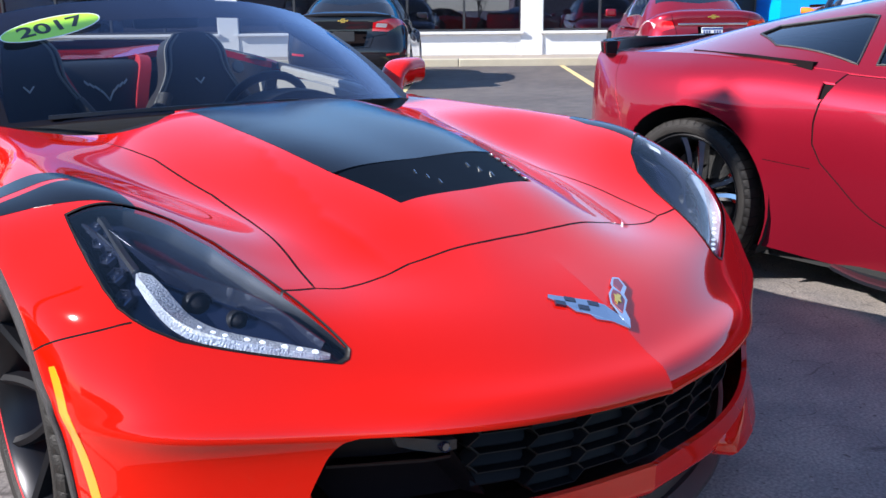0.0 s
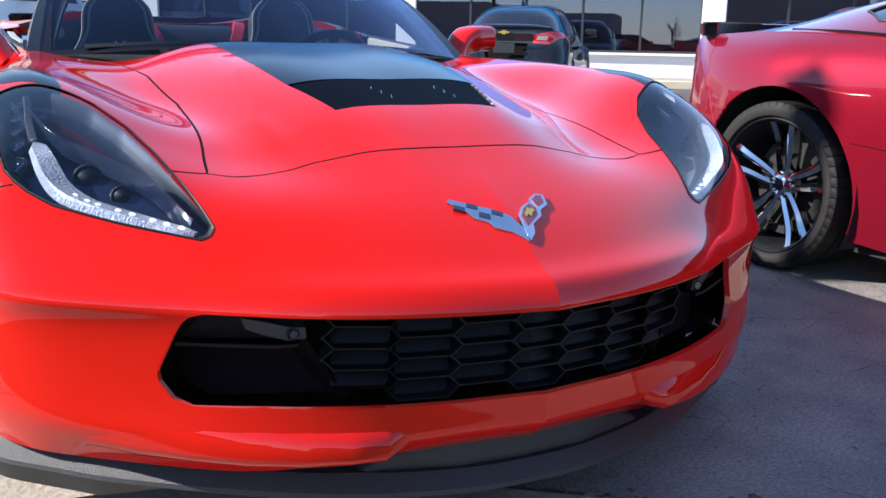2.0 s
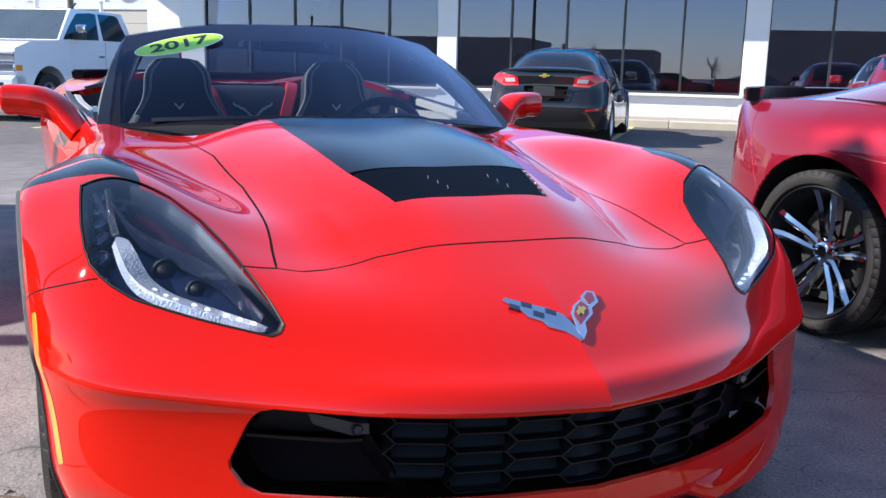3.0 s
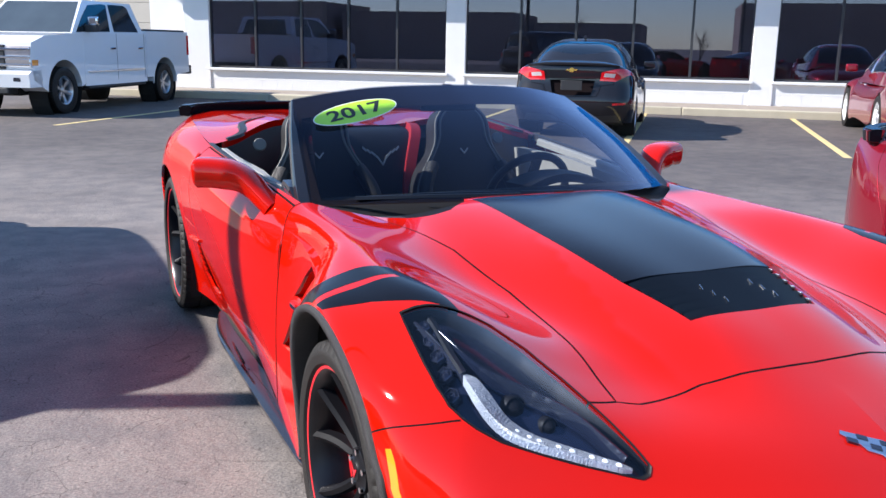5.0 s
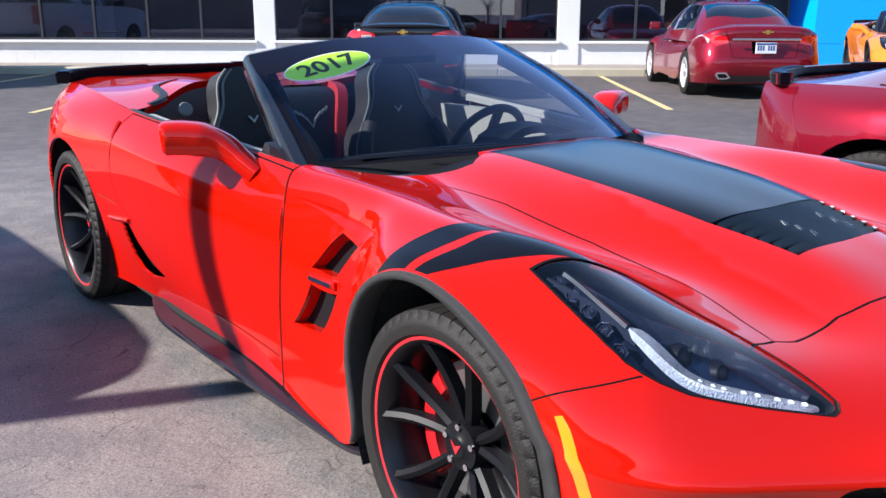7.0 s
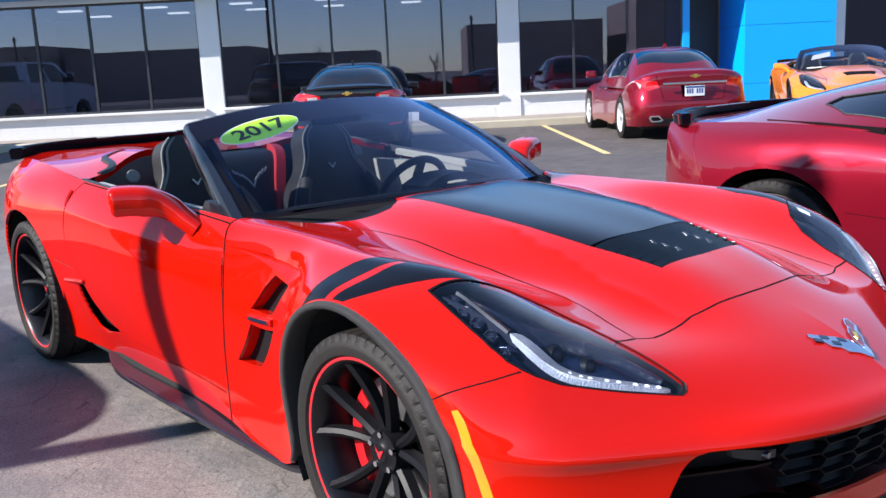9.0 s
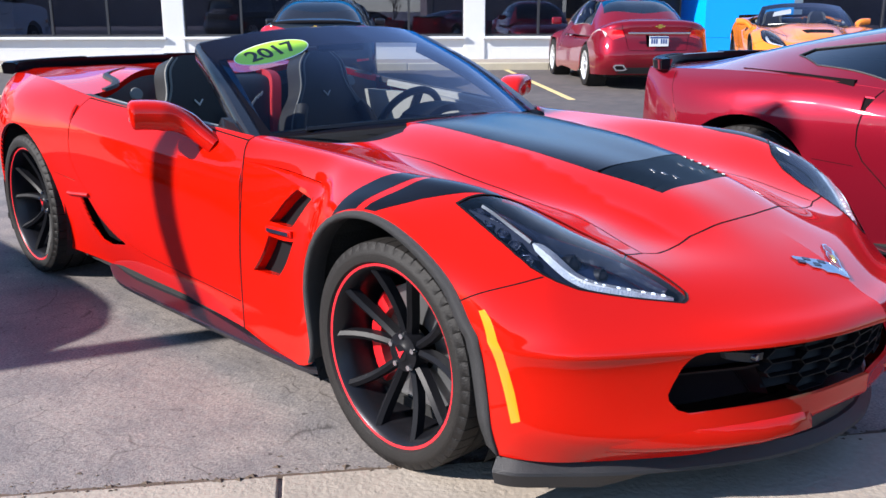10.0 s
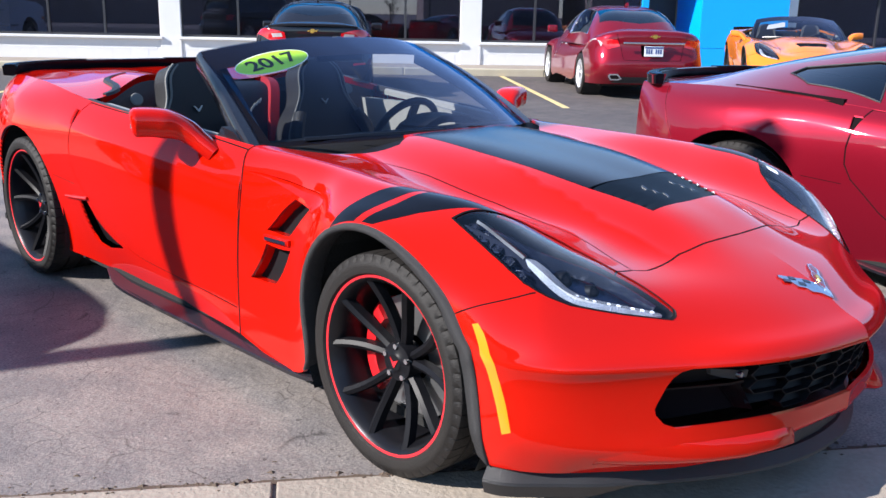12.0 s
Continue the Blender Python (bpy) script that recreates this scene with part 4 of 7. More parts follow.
def grille_set(car, colour):
    """Honeycomb behind the nose opening, with a dark back and a black blade at each side duct."""
    f = FRONT
    # a near-black sheet closes the opening; its colour makes the depth dark
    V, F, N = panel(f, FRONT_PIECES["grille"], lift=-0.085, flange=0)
    put("grille_back", V, F, GAP, car, "near-black sheet closing the space behind the grille", normals=N)
    seen, segs, cells = set(), [], []
    for c in range(-5, 6):
        for r in range(-1, 6):
            x, z = 0.106 * c, 0.322 + 0.036 * r + (0.018 if c % 2 else 0.0)
            ring6 = [(x - 0.0625, z), (x - 0.0435, z + 0.018), (x + 0.0435, z + 0.018), (x + 0.0625, z), (x + 0.0435, z - 0.018), (x - 0.0435, z - 0.018)]
            cells.append((x, z))
            for a, b in zip(ring6, ring6[1:] + ring6[:1]):
                key = tuple(sorted([(round(a[0], 3), round(a[1], 3)), (round(b[0], 3), round(b[1], 3))]))
                if key not in seen:
                    seen.add(key)
                    segs.append((a, b))

    def reach(z):
        return float(np.interp(z, [0.30, 0.39, 0.40, 0.47], [0.345, 0.405, 0.44, 0.46]))

    segs = [(a, b) for a, b in segs if max(abs(a[0]), abs(b[0])) < reach(min(a[1], b[1])) and min(a[1], b[1]) > 0.298 and max(a[1], b[1]) < 0.470]
    flat = np.array([(abs(x), z) for s in segs for x, z in s])
    uv = f.find(flat, "xz", u=(0.8, 4.6), v=(0, 4))
    P, N = f.at(uv), f.normal(uv)
    sign = np.array([1 if x >= 0 else -1 for s in segs for x, z in s])
    P = P - N * 0.040
    P[:, 0] *= sign
    bm = bmesh.new()
    for i in range(len(segs)):
        a, b = P[2 * i], P[2 * i + 1]
        sweep([a, b], [(-0.0019, -0.024), (0.0019, -0.024), (0.0013, 0.010), (-0.0013, 0.010)], bm, up=(0, -1, 0.05))
    part("grille_mesh", bm, MESH_BLACK, car, "black honeycomb grille mesh")
    # a sloping slat closes most of every cell
    for x, z in cells:
        if abs(x) + 0.05 > reach(z) or not 0.305 < z < 0.458:
            continue
        fan = [(abs(x + dx), z + dz) for dz in (-0.014, 0.010) for dx in (-0.048, 0.0, 0.048)]
        q = f.find(fan, "xz", u=(0.8, 4.6), v=(0, 4))
        p, n = f.at(q), f.normal(q)
        p = p - n * np.repeat([0.050, 0.066], 3)[:, None]
        p[:, 0] *= [1 if x + dx >= 0 else -1 for dx in (-0.048, 0.0, 0.048)] * 2
        put("grille_slat", np.concatenate([p, p - (0, 0, 0.002)]), [(0, 1, 4, 3), (1, 2, 5, 4), (6, 7, 10, 9), (7, 8, 11, 10), (0, 1, 7, 6), (1, 2, 8, 7)], SLAT_GLOSS, car, smooth=False)
    for s in (-1, 1):
        flap = surface(f, [(0.440, 0.402), (0.402, 0.402), (0.372, 0.355), (0.340, 0.306), (0.362, 0.306), (0.402, 0.356)], "xz", -0.050, s, u=(0.8, 4.6)) + np.array([[0, d, 0] for d in (0.034, 0, 0, 0, 0.030, 0.034)])
        back = flap + np.array([0, 0.012, 0]) - np.array([s * 0.01, 0, 0])
        put("grille_blade", np.concatenate([flap, back]), [(0, 1, 2, 5), (5, 2, 3, 4)] + [(i, (i + 1) % 6, 6 + (i + 1) % 6, 6 + i) for i in range(6)], SLAT_GLOSS, car, "glossy black flap beside the side duct", smooth=False)
        wall = surface(f, [(0.408, 0.412), (0.445, 0.407), (0.50, 0.405), (0.584, 0.400)], "xz", -0.012, s, u=(0.8, 4.6))
        inner = surface(f, [(0.408, 0.404), (0.445, 0.398), (0.50, 0.395), (0.575, 0.388)], "xz", -0.075, s, u=(0.8, 4.6))
        put("duct_roof", np.concatenate([wall, inner, wall - (0, 0, 0.006)]), [(i, i + 1, 5 + i, 4 + i) for i in range(3)] + [(i, i + 1, 9 + i, 8 + i) for i in range(3)], SLAT_GLOSS, car, "black fold over the side duct")
        upper = surface(f, [(0.40, 0.455), (0.47, 0.452), (0.55, 0.447), (0.582, 0.404), (0.50, 0.408), (0.41, 0.414)], "xz", -0.030, s, u=(0.8, 4.6))
        put("duct_panel", np.concatenate([upper, upper + (0, 0.006, 0)]), [(0, 1, 4, 5), (1, 2, 3, 4), (6, 7, 10, 11), (7, 8, 9, 10)], SLAT_GLOSS, car, "black panel above the side duct", smooth=False)
        pod = surface(f, [(0.492, 0.445), (0.455, 0.441), (0.420, 0.435), (0.400, 0.436), (0.398, 0.418), (0.425, 0.413), (0.462, 0.421), (0.485, 0.428)], "xz", -0.018, s, u=(0.8, 4.6))
        put("sensor_bracket", np.concatenate([pod, pod + (0, 0.014, 0)]), [tuple(range(8))] + [(i, (i + 1) % 8, 8 + (i + 1) % 8, 8 + i) for i in range(8)], TRIM, car, "dark grey sensor bracket", smooth=False)
        eye = surface(f, [(0.416, 0.4255)], "xz", -0.014, s, u=(0.8, 4.6))[0]
        part("sensor", lathe([(-0.001, 0), (-0.001, 0.007), (0.001, 0.0075), (-0.002, 0.0095), (0.012, 0.011)], 16, "y"), LAMP_BLACK, car, "round front sensor", smooth=True, at=Matrix.Translation(eye))


def splitter(car, colour):
    """Dark lip under the nose, with a deeper plate at each end, and the chin that climbs to the grille lip in the middle."""
    half = [(0.872, -0.395), (0.842, -0.452), (0.755, -0.532), (0.66, -0.614), (0.48, -0.735), (0.31, -0.825), (0.13, -0.880), (0.0, -0.890)]
    line = smooth_line(half + [(-x, y) for x, y in half[-2::-1]], 96)
    tang = np.gradient(line, axis=0)
    tang /= np.linalg.norm(tang, axis=1)[:, None]
    inward = np.stack([-tang[:, 1], tang[:, 0]], 1) * -1
    inward *= np.sign((inward * ((0, 0.5) - line)).sum(1))[:, None]
    verts, faces, k = [], [], 7
    for p, d in zip(line, inward):
        drop = 0.032 * float(np.clip((abs(p[0]) - 0.60) / 0.10, 0, 1))
        deep = float(np.interp(abs(p[0]), [0, 0.6, 0.87], [0.14, 0.12, 0.05]))
        for a, z in ((deep, 0.118), (0.008, 0.116 - drop), (-0.010, 0.118 - drop * 0.9), (-0.022, 0.126), (-0.020, 0.134), (0.004, 0.160), (deep, 0.170)):
            verts.append((p[0] + d[0] * a, p[1] + d[1] * a, z))
    for i in range(95):
        for j in range(k):
            a, b = i * k + j, i * k + (j + 1) % k
            faces.append((a, b, b + k, a + k))
    faces += [tuple(range(k)), tuple(range(95 * k + k - 1, 95 * k - 1, -1))]
    put("splitter", verts, faces, SPLITTER, car, "dark plastic front splitter", smooth=False)
    for s in (-1, 1):
        xs = np.array([0.72, 0.64, 0.56, 0.48, 0.40, 0.33, 0.275, 0.252, 0.236])
        out = np.interp(xs, [0.236, 0.252, 0.275, 0.36, 0.52, 0.72], [0.0, 0.016, 0.040, 0.038, 0.022, 0.0])
        edge = np.interp(xs, [0.236, 0.275, 0.42, 0.72], [0.248, 0.236, 0.228, 0.222])
        base = np.interp(xs, [0.236, 0.275, 0.42, 0.72], [0.236, 0.204, 0.186, 0.188])
        rows = []
        for x, d, mid, low in zip(xs, out, edge, base):
            p = surface(FRONT, [(x, 0.268), (x, mid), (x, (mid + low) / 2), (x, low)], "xz", 0.001, 1, u=(0, 3), v=(0, 6))
            n = np.array([0.35 * x / 0.5, -1, 0])
            rows.append(np.array([p[0] - n * 0.004, p[1] + n * d, p[2] + n * d * 0.92, p[3] - n * 0.003]) * (s, 1, 1))
        verts = np.concatenate(rows)
        faces = [(i * 4 + j, i * 4 + j + 1, i * 4 + j + 5, i * 4 + j + 4) for i in range(8) for j in range(3)]
        put("lip_fin", verts, faces, colour, car, "red ledge under the grille", smooth=True)
    verts, faces, xs = [], [], np.linspace(-0.30, 0.30, 41)
    for x in xs:
        y = float(np.interp(abs(x), [0, 0.13, 0.31], [-0.876, -0.868, -0.815]))
        top = float(np.interp(abs(x), [0.20, 0.30], [0.216, 0.158]))
        for dy, z in ((0, 0.15), (-0.002, top - 0.01), (0.006, top), (0.12, top + 0.004)):
            verts.append((x, y + dy, z))
    for i in range(40):
        for j in range(3):
            faces.append((i * 4 + j, i * 4 + j + 1, i * 4 + j + 5, i * 4 + j + 4))
    put("chin", verts, faces, SPLITTER, car, "dark plastic chin")


def flares(car):
    """Grained lip round the front wheel arch."""
    for s in (-1, 1):
        u = np.linspace(0.0, 12.9, 64)
        rim = FRONT.at(np.stack([u, np.full(64, 7.0)], 1))
        verts, faces = [], []
        for k, p in enumerate(rim):
            d = np.array([0, p[1], p[2] - 0.335])
            d /= np.linalg.norm(d)
            w = float(np.interp(u[k], [0, 6.5, 9.0, 10.5, 13], [0.040, 0.038, 0.024, 0.012, 0.006]))
            for off, out in ((0.004, -0.004), (0.003, 0.006), (-w, 0.004), (-w - 0.004, -0.006), (-w + 0.004, -0.07)):
                q = p + d * off + np.array([out, 0, 0])
                verts.append(q * (s, 1, 1))
        n = 5
        for k in range(63):
            for i in range(n - 1):
                a = k * n + i
                faces.append((a, a + 1, a + n + 1, a + n))
        put("arch_lip", verts, faces, FLARE, car, "dark grained wheel arch lip")
        path = smooth_line([(0.872, 0.37, 0.160), (0.880, 0.46, 0.146), (0.880, 0.70, 0.138), (0.880, 1.15, 0.128), (0.876, 1.6, 0.120), (0.862, 1.88, 0.120), (0.815, 2.06, 0.140)], 40) * (s, 1, 1)
        skirt = sweep(path, [(s * a, b) for a, b in ((-0.12, -0.012), (-0.010, -0.014), (0.0, -0.010), (0.002, 0.004), (-0.008, 0.010), (-0.12, 0.022))])
        part("side_skirt", skirt, BLACK_PAINT, car, "black side skirt blade", smooth=True)


def vents(car, colour):
    for s in (-1, 1):
        # red bridging blade across the fender vent
        lo = surface(FRONT, [(0.715, 0.552), (0.64, 0.555), (0.56, 0.560)], "yz", 0.004, s, u=(11, 14), v=(4, 7))
        part("vent_blade", sweep(lo, [(-0.016, -0.011), (0.006, -0.011), (0.007, 0.009), (-0.016, 0.010)]), colour, car, bevel=0.003)
        pts = surface(FRONT, [(0.70, 0.551), (0.57, 0.557)], "yz", 0.014, s, u=(11, 14), v=(4, 7))
        part("vent_badge", sweep(pts, [(-0.002, -0.006), (0.002, -0.006), (0.002, 0.006), (-0.002, 0.006)]), CHROME, car, "thin bright badge strip")
        rim = surface(SIDE, [(2.235, 0.464), (2.13, 0.472), (2.02, 0.484)], "yz", 0.004, s)
        part("intake_rim", sweep(rim, ring(0.008, 8)), colour, car, smooth=True)


def mirror_arm(car, colour):
    for s in (-1, 1):
        mirror = root("door_mirror")
        mirror.parent = car
        path = smooth_line([(0.785, 1.09, 0.785), (0.825, 1.14, 0.835), (0.862, 1.185, 0.872), (0.925, 1.225, 0.893), (0.990, 1.255, 0.897), (1.020, 1.268, 0.895)], 26) * (s, 1, 1)
        size = np.interp(np.arange(26), [0, 5, 10, 14, 22, 24, 25], [0.62, 0.62, 0.8, 1.0, 1.0, 0.85, 0.5])
        part("housing", sweep(path, [(0.066 * math.copysign(abs(math.cos(a)) ** 0.62, math.cos(a)), 0.052 * math.copysign(abs(math.sin(a)) ** 0.62, math.sin(a))) for a in np.linspace(0, 2 * math.pi, 25)[:-1]], up=(0, 0, 1), scale=size), colour, mirror, smooth=True)
        glass = prism([(s * 0.935, 0.868), (s * 0.93, 0.922), (s * 1.000, 0.925), (s * 1.005, 0.87)], 1.284, 1.306, "y")
        part("mirror_glass", glass, CHROME, mirror, "mirror glass")


def badge(car):
    """Crossed-flag nose badge as plain bright shapes."""
    def flat(points, mat, name, lift, label=""):
        uv = FRONT.find([(abs(x), y) for x, y in points], "xy", u=(5, 9))
        top = FRONT.at(uv) + FRONT.normal(uv) * lift
        bot = FRONT.at(uv) + FRONT.normal(uv) * 0.0005
        sg = np.array([1 if x >= 0 else -1 for x, y in points])
        top[:, 0] *= sg
        bot[:, 0] *= sg
        k = len(points)
        faces = [tuple(range(k))] + [(i, (i + 1) % k, k + (i + 1) % k, k + i) for i in range(k)]
        put(name, np.concatenate([top, bot]), faces, mat, b, label, smooth=False)

    b = root("nose_badge")
    b.parent = car
    flat([(0.002, -0.864), (-0.020, -0.840), (-0.046, -0.826), (-0.052, -0.812), (-0.074, -0.798), (-0.080, -0.782), (-0.104, -0.752), (-0.098, -0.745), (-0.060, -0.768), (-0.028, -0.786), (-0.006, -0.806), (0.006, -0.838)], BADGE, "flag", 0.005, "bright chequered flag badge")
    flat([(0.004, -0.864), (0.022, -0.846), (0.030, -0.826), (0.058, -0.806), (0.064, -0.792), (0.088, -0.776), (0.093, -0.750), (0.078, -0.746), (0.056, -0.762), (0.052, -0.770), (0.028, -0.784), (0.010, -0.806), (0.004, -0.838)], BADGE, "flag", 0.0054, "bright badge flag")
    flat([(0.016, -0.832), (0.024, -0.826), (0.050, -0.806), (0.056, -0.788), (0.048, -0.776), (0.030, -0.789), (0.016, -0.808)], MAROON, "flag_field", 0.0068, "dark red badge field")
    flat([(0.062, -0.784), (0.082, -0.772), (0.086, -0.754), (0.076, -0.752), (0.060, -0.766)], MAROON, "flag_field", 0.0068, "dark red badge field")
    flat([(0.022, -0.812), (0.030, -0.806), (0.034, -0.811), (0.041, -0.801), (0.049, -0.796), (0.045, -0.789), (0.039, -0.793), (0.036, -0.788), (0.031, -0.796), (0.024, -0.802)], GOLD, "flag_mark", 0.0084, "small gold mark")
    for k in range(4):
        for row in (0, 1):
            x, y = -0.020 - 0.019 * k - 0.006 * row, -0.806 + 0.0125 * k - 0.013 * row
            if (k + row) % 2 == 0:
                flat([(x, y), (x - 0.017, y + 0.011), (x - 0.013, y + 0.020), (x + 0.004, y + 0.009)], LAMP_BLACK, "check", 0.0064)


def scoop_set(car):
    """Extractor in the hood: overlapping black slats from side to side that stand open towards their ends."""
    V, F, N = panel(FRONT, FRONT_PIECES["scoop"], lift=-0.026, flange=0)
    put("scoop_floor", V, F, MESH_BLACK, car, "black floor of the hood vent", normals=N)
    edge = dense(FRONT_LINES["scoop"], 0.05, False)
    P, N = FRONT.at(edge), FRONT.normal(edge)
    k = len(edge)
    for s in (-1, 1):
        V = np.concatenate([P - N * 0.004, P - N * 0.028]) * (s, 1, 1)
        put("scoop_wall", V, [(i, i + 1, k + i + 1, k + i) for i in range(k - 1)], MESH_BLACK, car)
    across = np.array([-0.985, -0.86, -0.72, -0.58, -0.46, -0.2, 0, 0.2, 0.46, 0.58, 0.72, 0.86, 0.985])
    n = len(across)
    for j in range(6):
        rows = []
        for y, deep, twist in ((-0.191 - 0.0335 * j, 0.001, 0.0), (-0.2235 - 0.0335 * j, 0.0035, 0.012)):
            wide = float(np.interp(y, [-0.388, -0.18], [0.188, 0.232])) - 0.004
            open_ = np.clip((np.abs(across) - 0.46) / 0.4, 0, 1)
            uv = FRONT.find([(abs(a) * wide, max(y, -0.386)) for a in across], "xy", u=(7, 12), v=(0, 2))
            p = FRONT.at(uv) - FRONT.normal(uv) * (deep + twist * open_)[:, None]
            p[:, 0] *= np.where(across < 0, -1, 1)
            rows += [p, p - (0, 0, 0.002)]
        V = np.concatenate(rows)
        faces = []
        for i in range(n - 1):
            faces += [(i, i + 1, 2 * n + i + 1, 2 * n + i), (n + i, n + i + 1, 3 * n + i + 1, 3 * n + i), (i, i + 1, n + i + 1, n + i), (2 * n + i, 2 * n + i + 1, 3 * n + i + 1, 3 * n + i)]
        put("louvre", V, faces, SLAT, car, "black hood louvre", smooth=True)
        # glints on the middle louvres, put in as thin bright metal strips
        for x in (-0.085 + 0.011 * j, 0.070 + 0.010 * j) if 1 < j < 5 else ():
            y = -0.191 - 0.0335 * j
            tick = surface(FRONT, [(abs(x), y - 0.002), (abs(x - 0.008), y - 0.026)], "xy", 0.0002, math.copysign(1, x), u=(7, 12), v=(0, 2))
            part("louvre_glint", sweep(tick, [(-0.0006, -0.001), (0.0006, -0.001), (0.0006, 0.0004), (-0.0006, 0.0004)]), BADGE, car, "thin bright strip in place of a glint on a louvre")
        tip = rows[0][-1]
        part("louvre_tip", box(tip[0] - 0.003, tip[0] + 0.002, tip[1] - 0.012, tip[1] + 0.002, tip[2] - 0.006, tip[2] + 0.001), ALLOY, car, "bright louvre end", bevel=0.0015)


def seat(car, x, logo=True):
    s = root("seat", pose(x, 0.03, -0.058))
    s.parent = car
    part("cushion", box(-0.25, 0.25, 1.42, 1.92, 0.30, 0.46), LEATHER, s, bevel=0.05, segs=3)
    out = [(-0.25, 0.40), (-0.265, 0.60), (-0.255, 0.74), (-0.21, 0.84), (-0.152, 0.905), (-0.136, 0.97), (-0.131, 1.055), (-0.102, 1.108), (-0.045, 1.122)]
    out = out + [(-a, b) for a, b in out[::-1]]
    lean = Matrix.Translation((0, 1.90, 0.4)) @ Matrix.Rotation(radians(-14), 4, "X") @ Matrix.Translation((0, 0, -0.4))
    part("backrest", prism(rounded(out), -0.06, 0.07, "y"), LEATHER, s, "black leather backrest with head rest", bevel=0.028, segs=3, at=lean)
    for k in (-1, 1):
        bol = smooth_line([(k * 0.23, -0.075, 0.46), (k * 0.24, -0.10, 0.62), (k * 0.225, -0.095, 0.74), (k * 0.175, -0.07, 0.84)], 16)
        part("bolster", sweep(bol, ring(0.045, 12, 0.7, 1.0), up=(0, 1, 0)), LEATHER, s, smooth=True, at=lean)
        for d in (0.0, 0.022):
            pip = smooth_line([(k * (0.255 - d), -0.068, 0.50), (k * (0.265 - d), -0.075, 0.66), (k * (0.240 - d), -0.072, 0.78), (k * (0.167 - d * 0.6), -0.062, 0.90), (k * (0.142 - d), -0.062, 0.98), (k * (0.131 - d), -0.060, 1.055), (k * (0.085 - d), -0.055, 1.112)], 36)
            part("piping", sweep(pip, ring(0.0062, 6), up=(0, 1, 0)), GREY_PIPING, s, "pale stitched piping", smooth=True, at=lean)
    mark = prism([(-0.022, 0.915), (-0.018, 0.918), (0, 0.898), (0.018, 0.918), (0.022, 0.915), (0, 0.888)], -0.068, -0.062, "y")
    part("seat_mark", mark, THREAD, s, "small pale embroidered mark", at=lean)
    return s


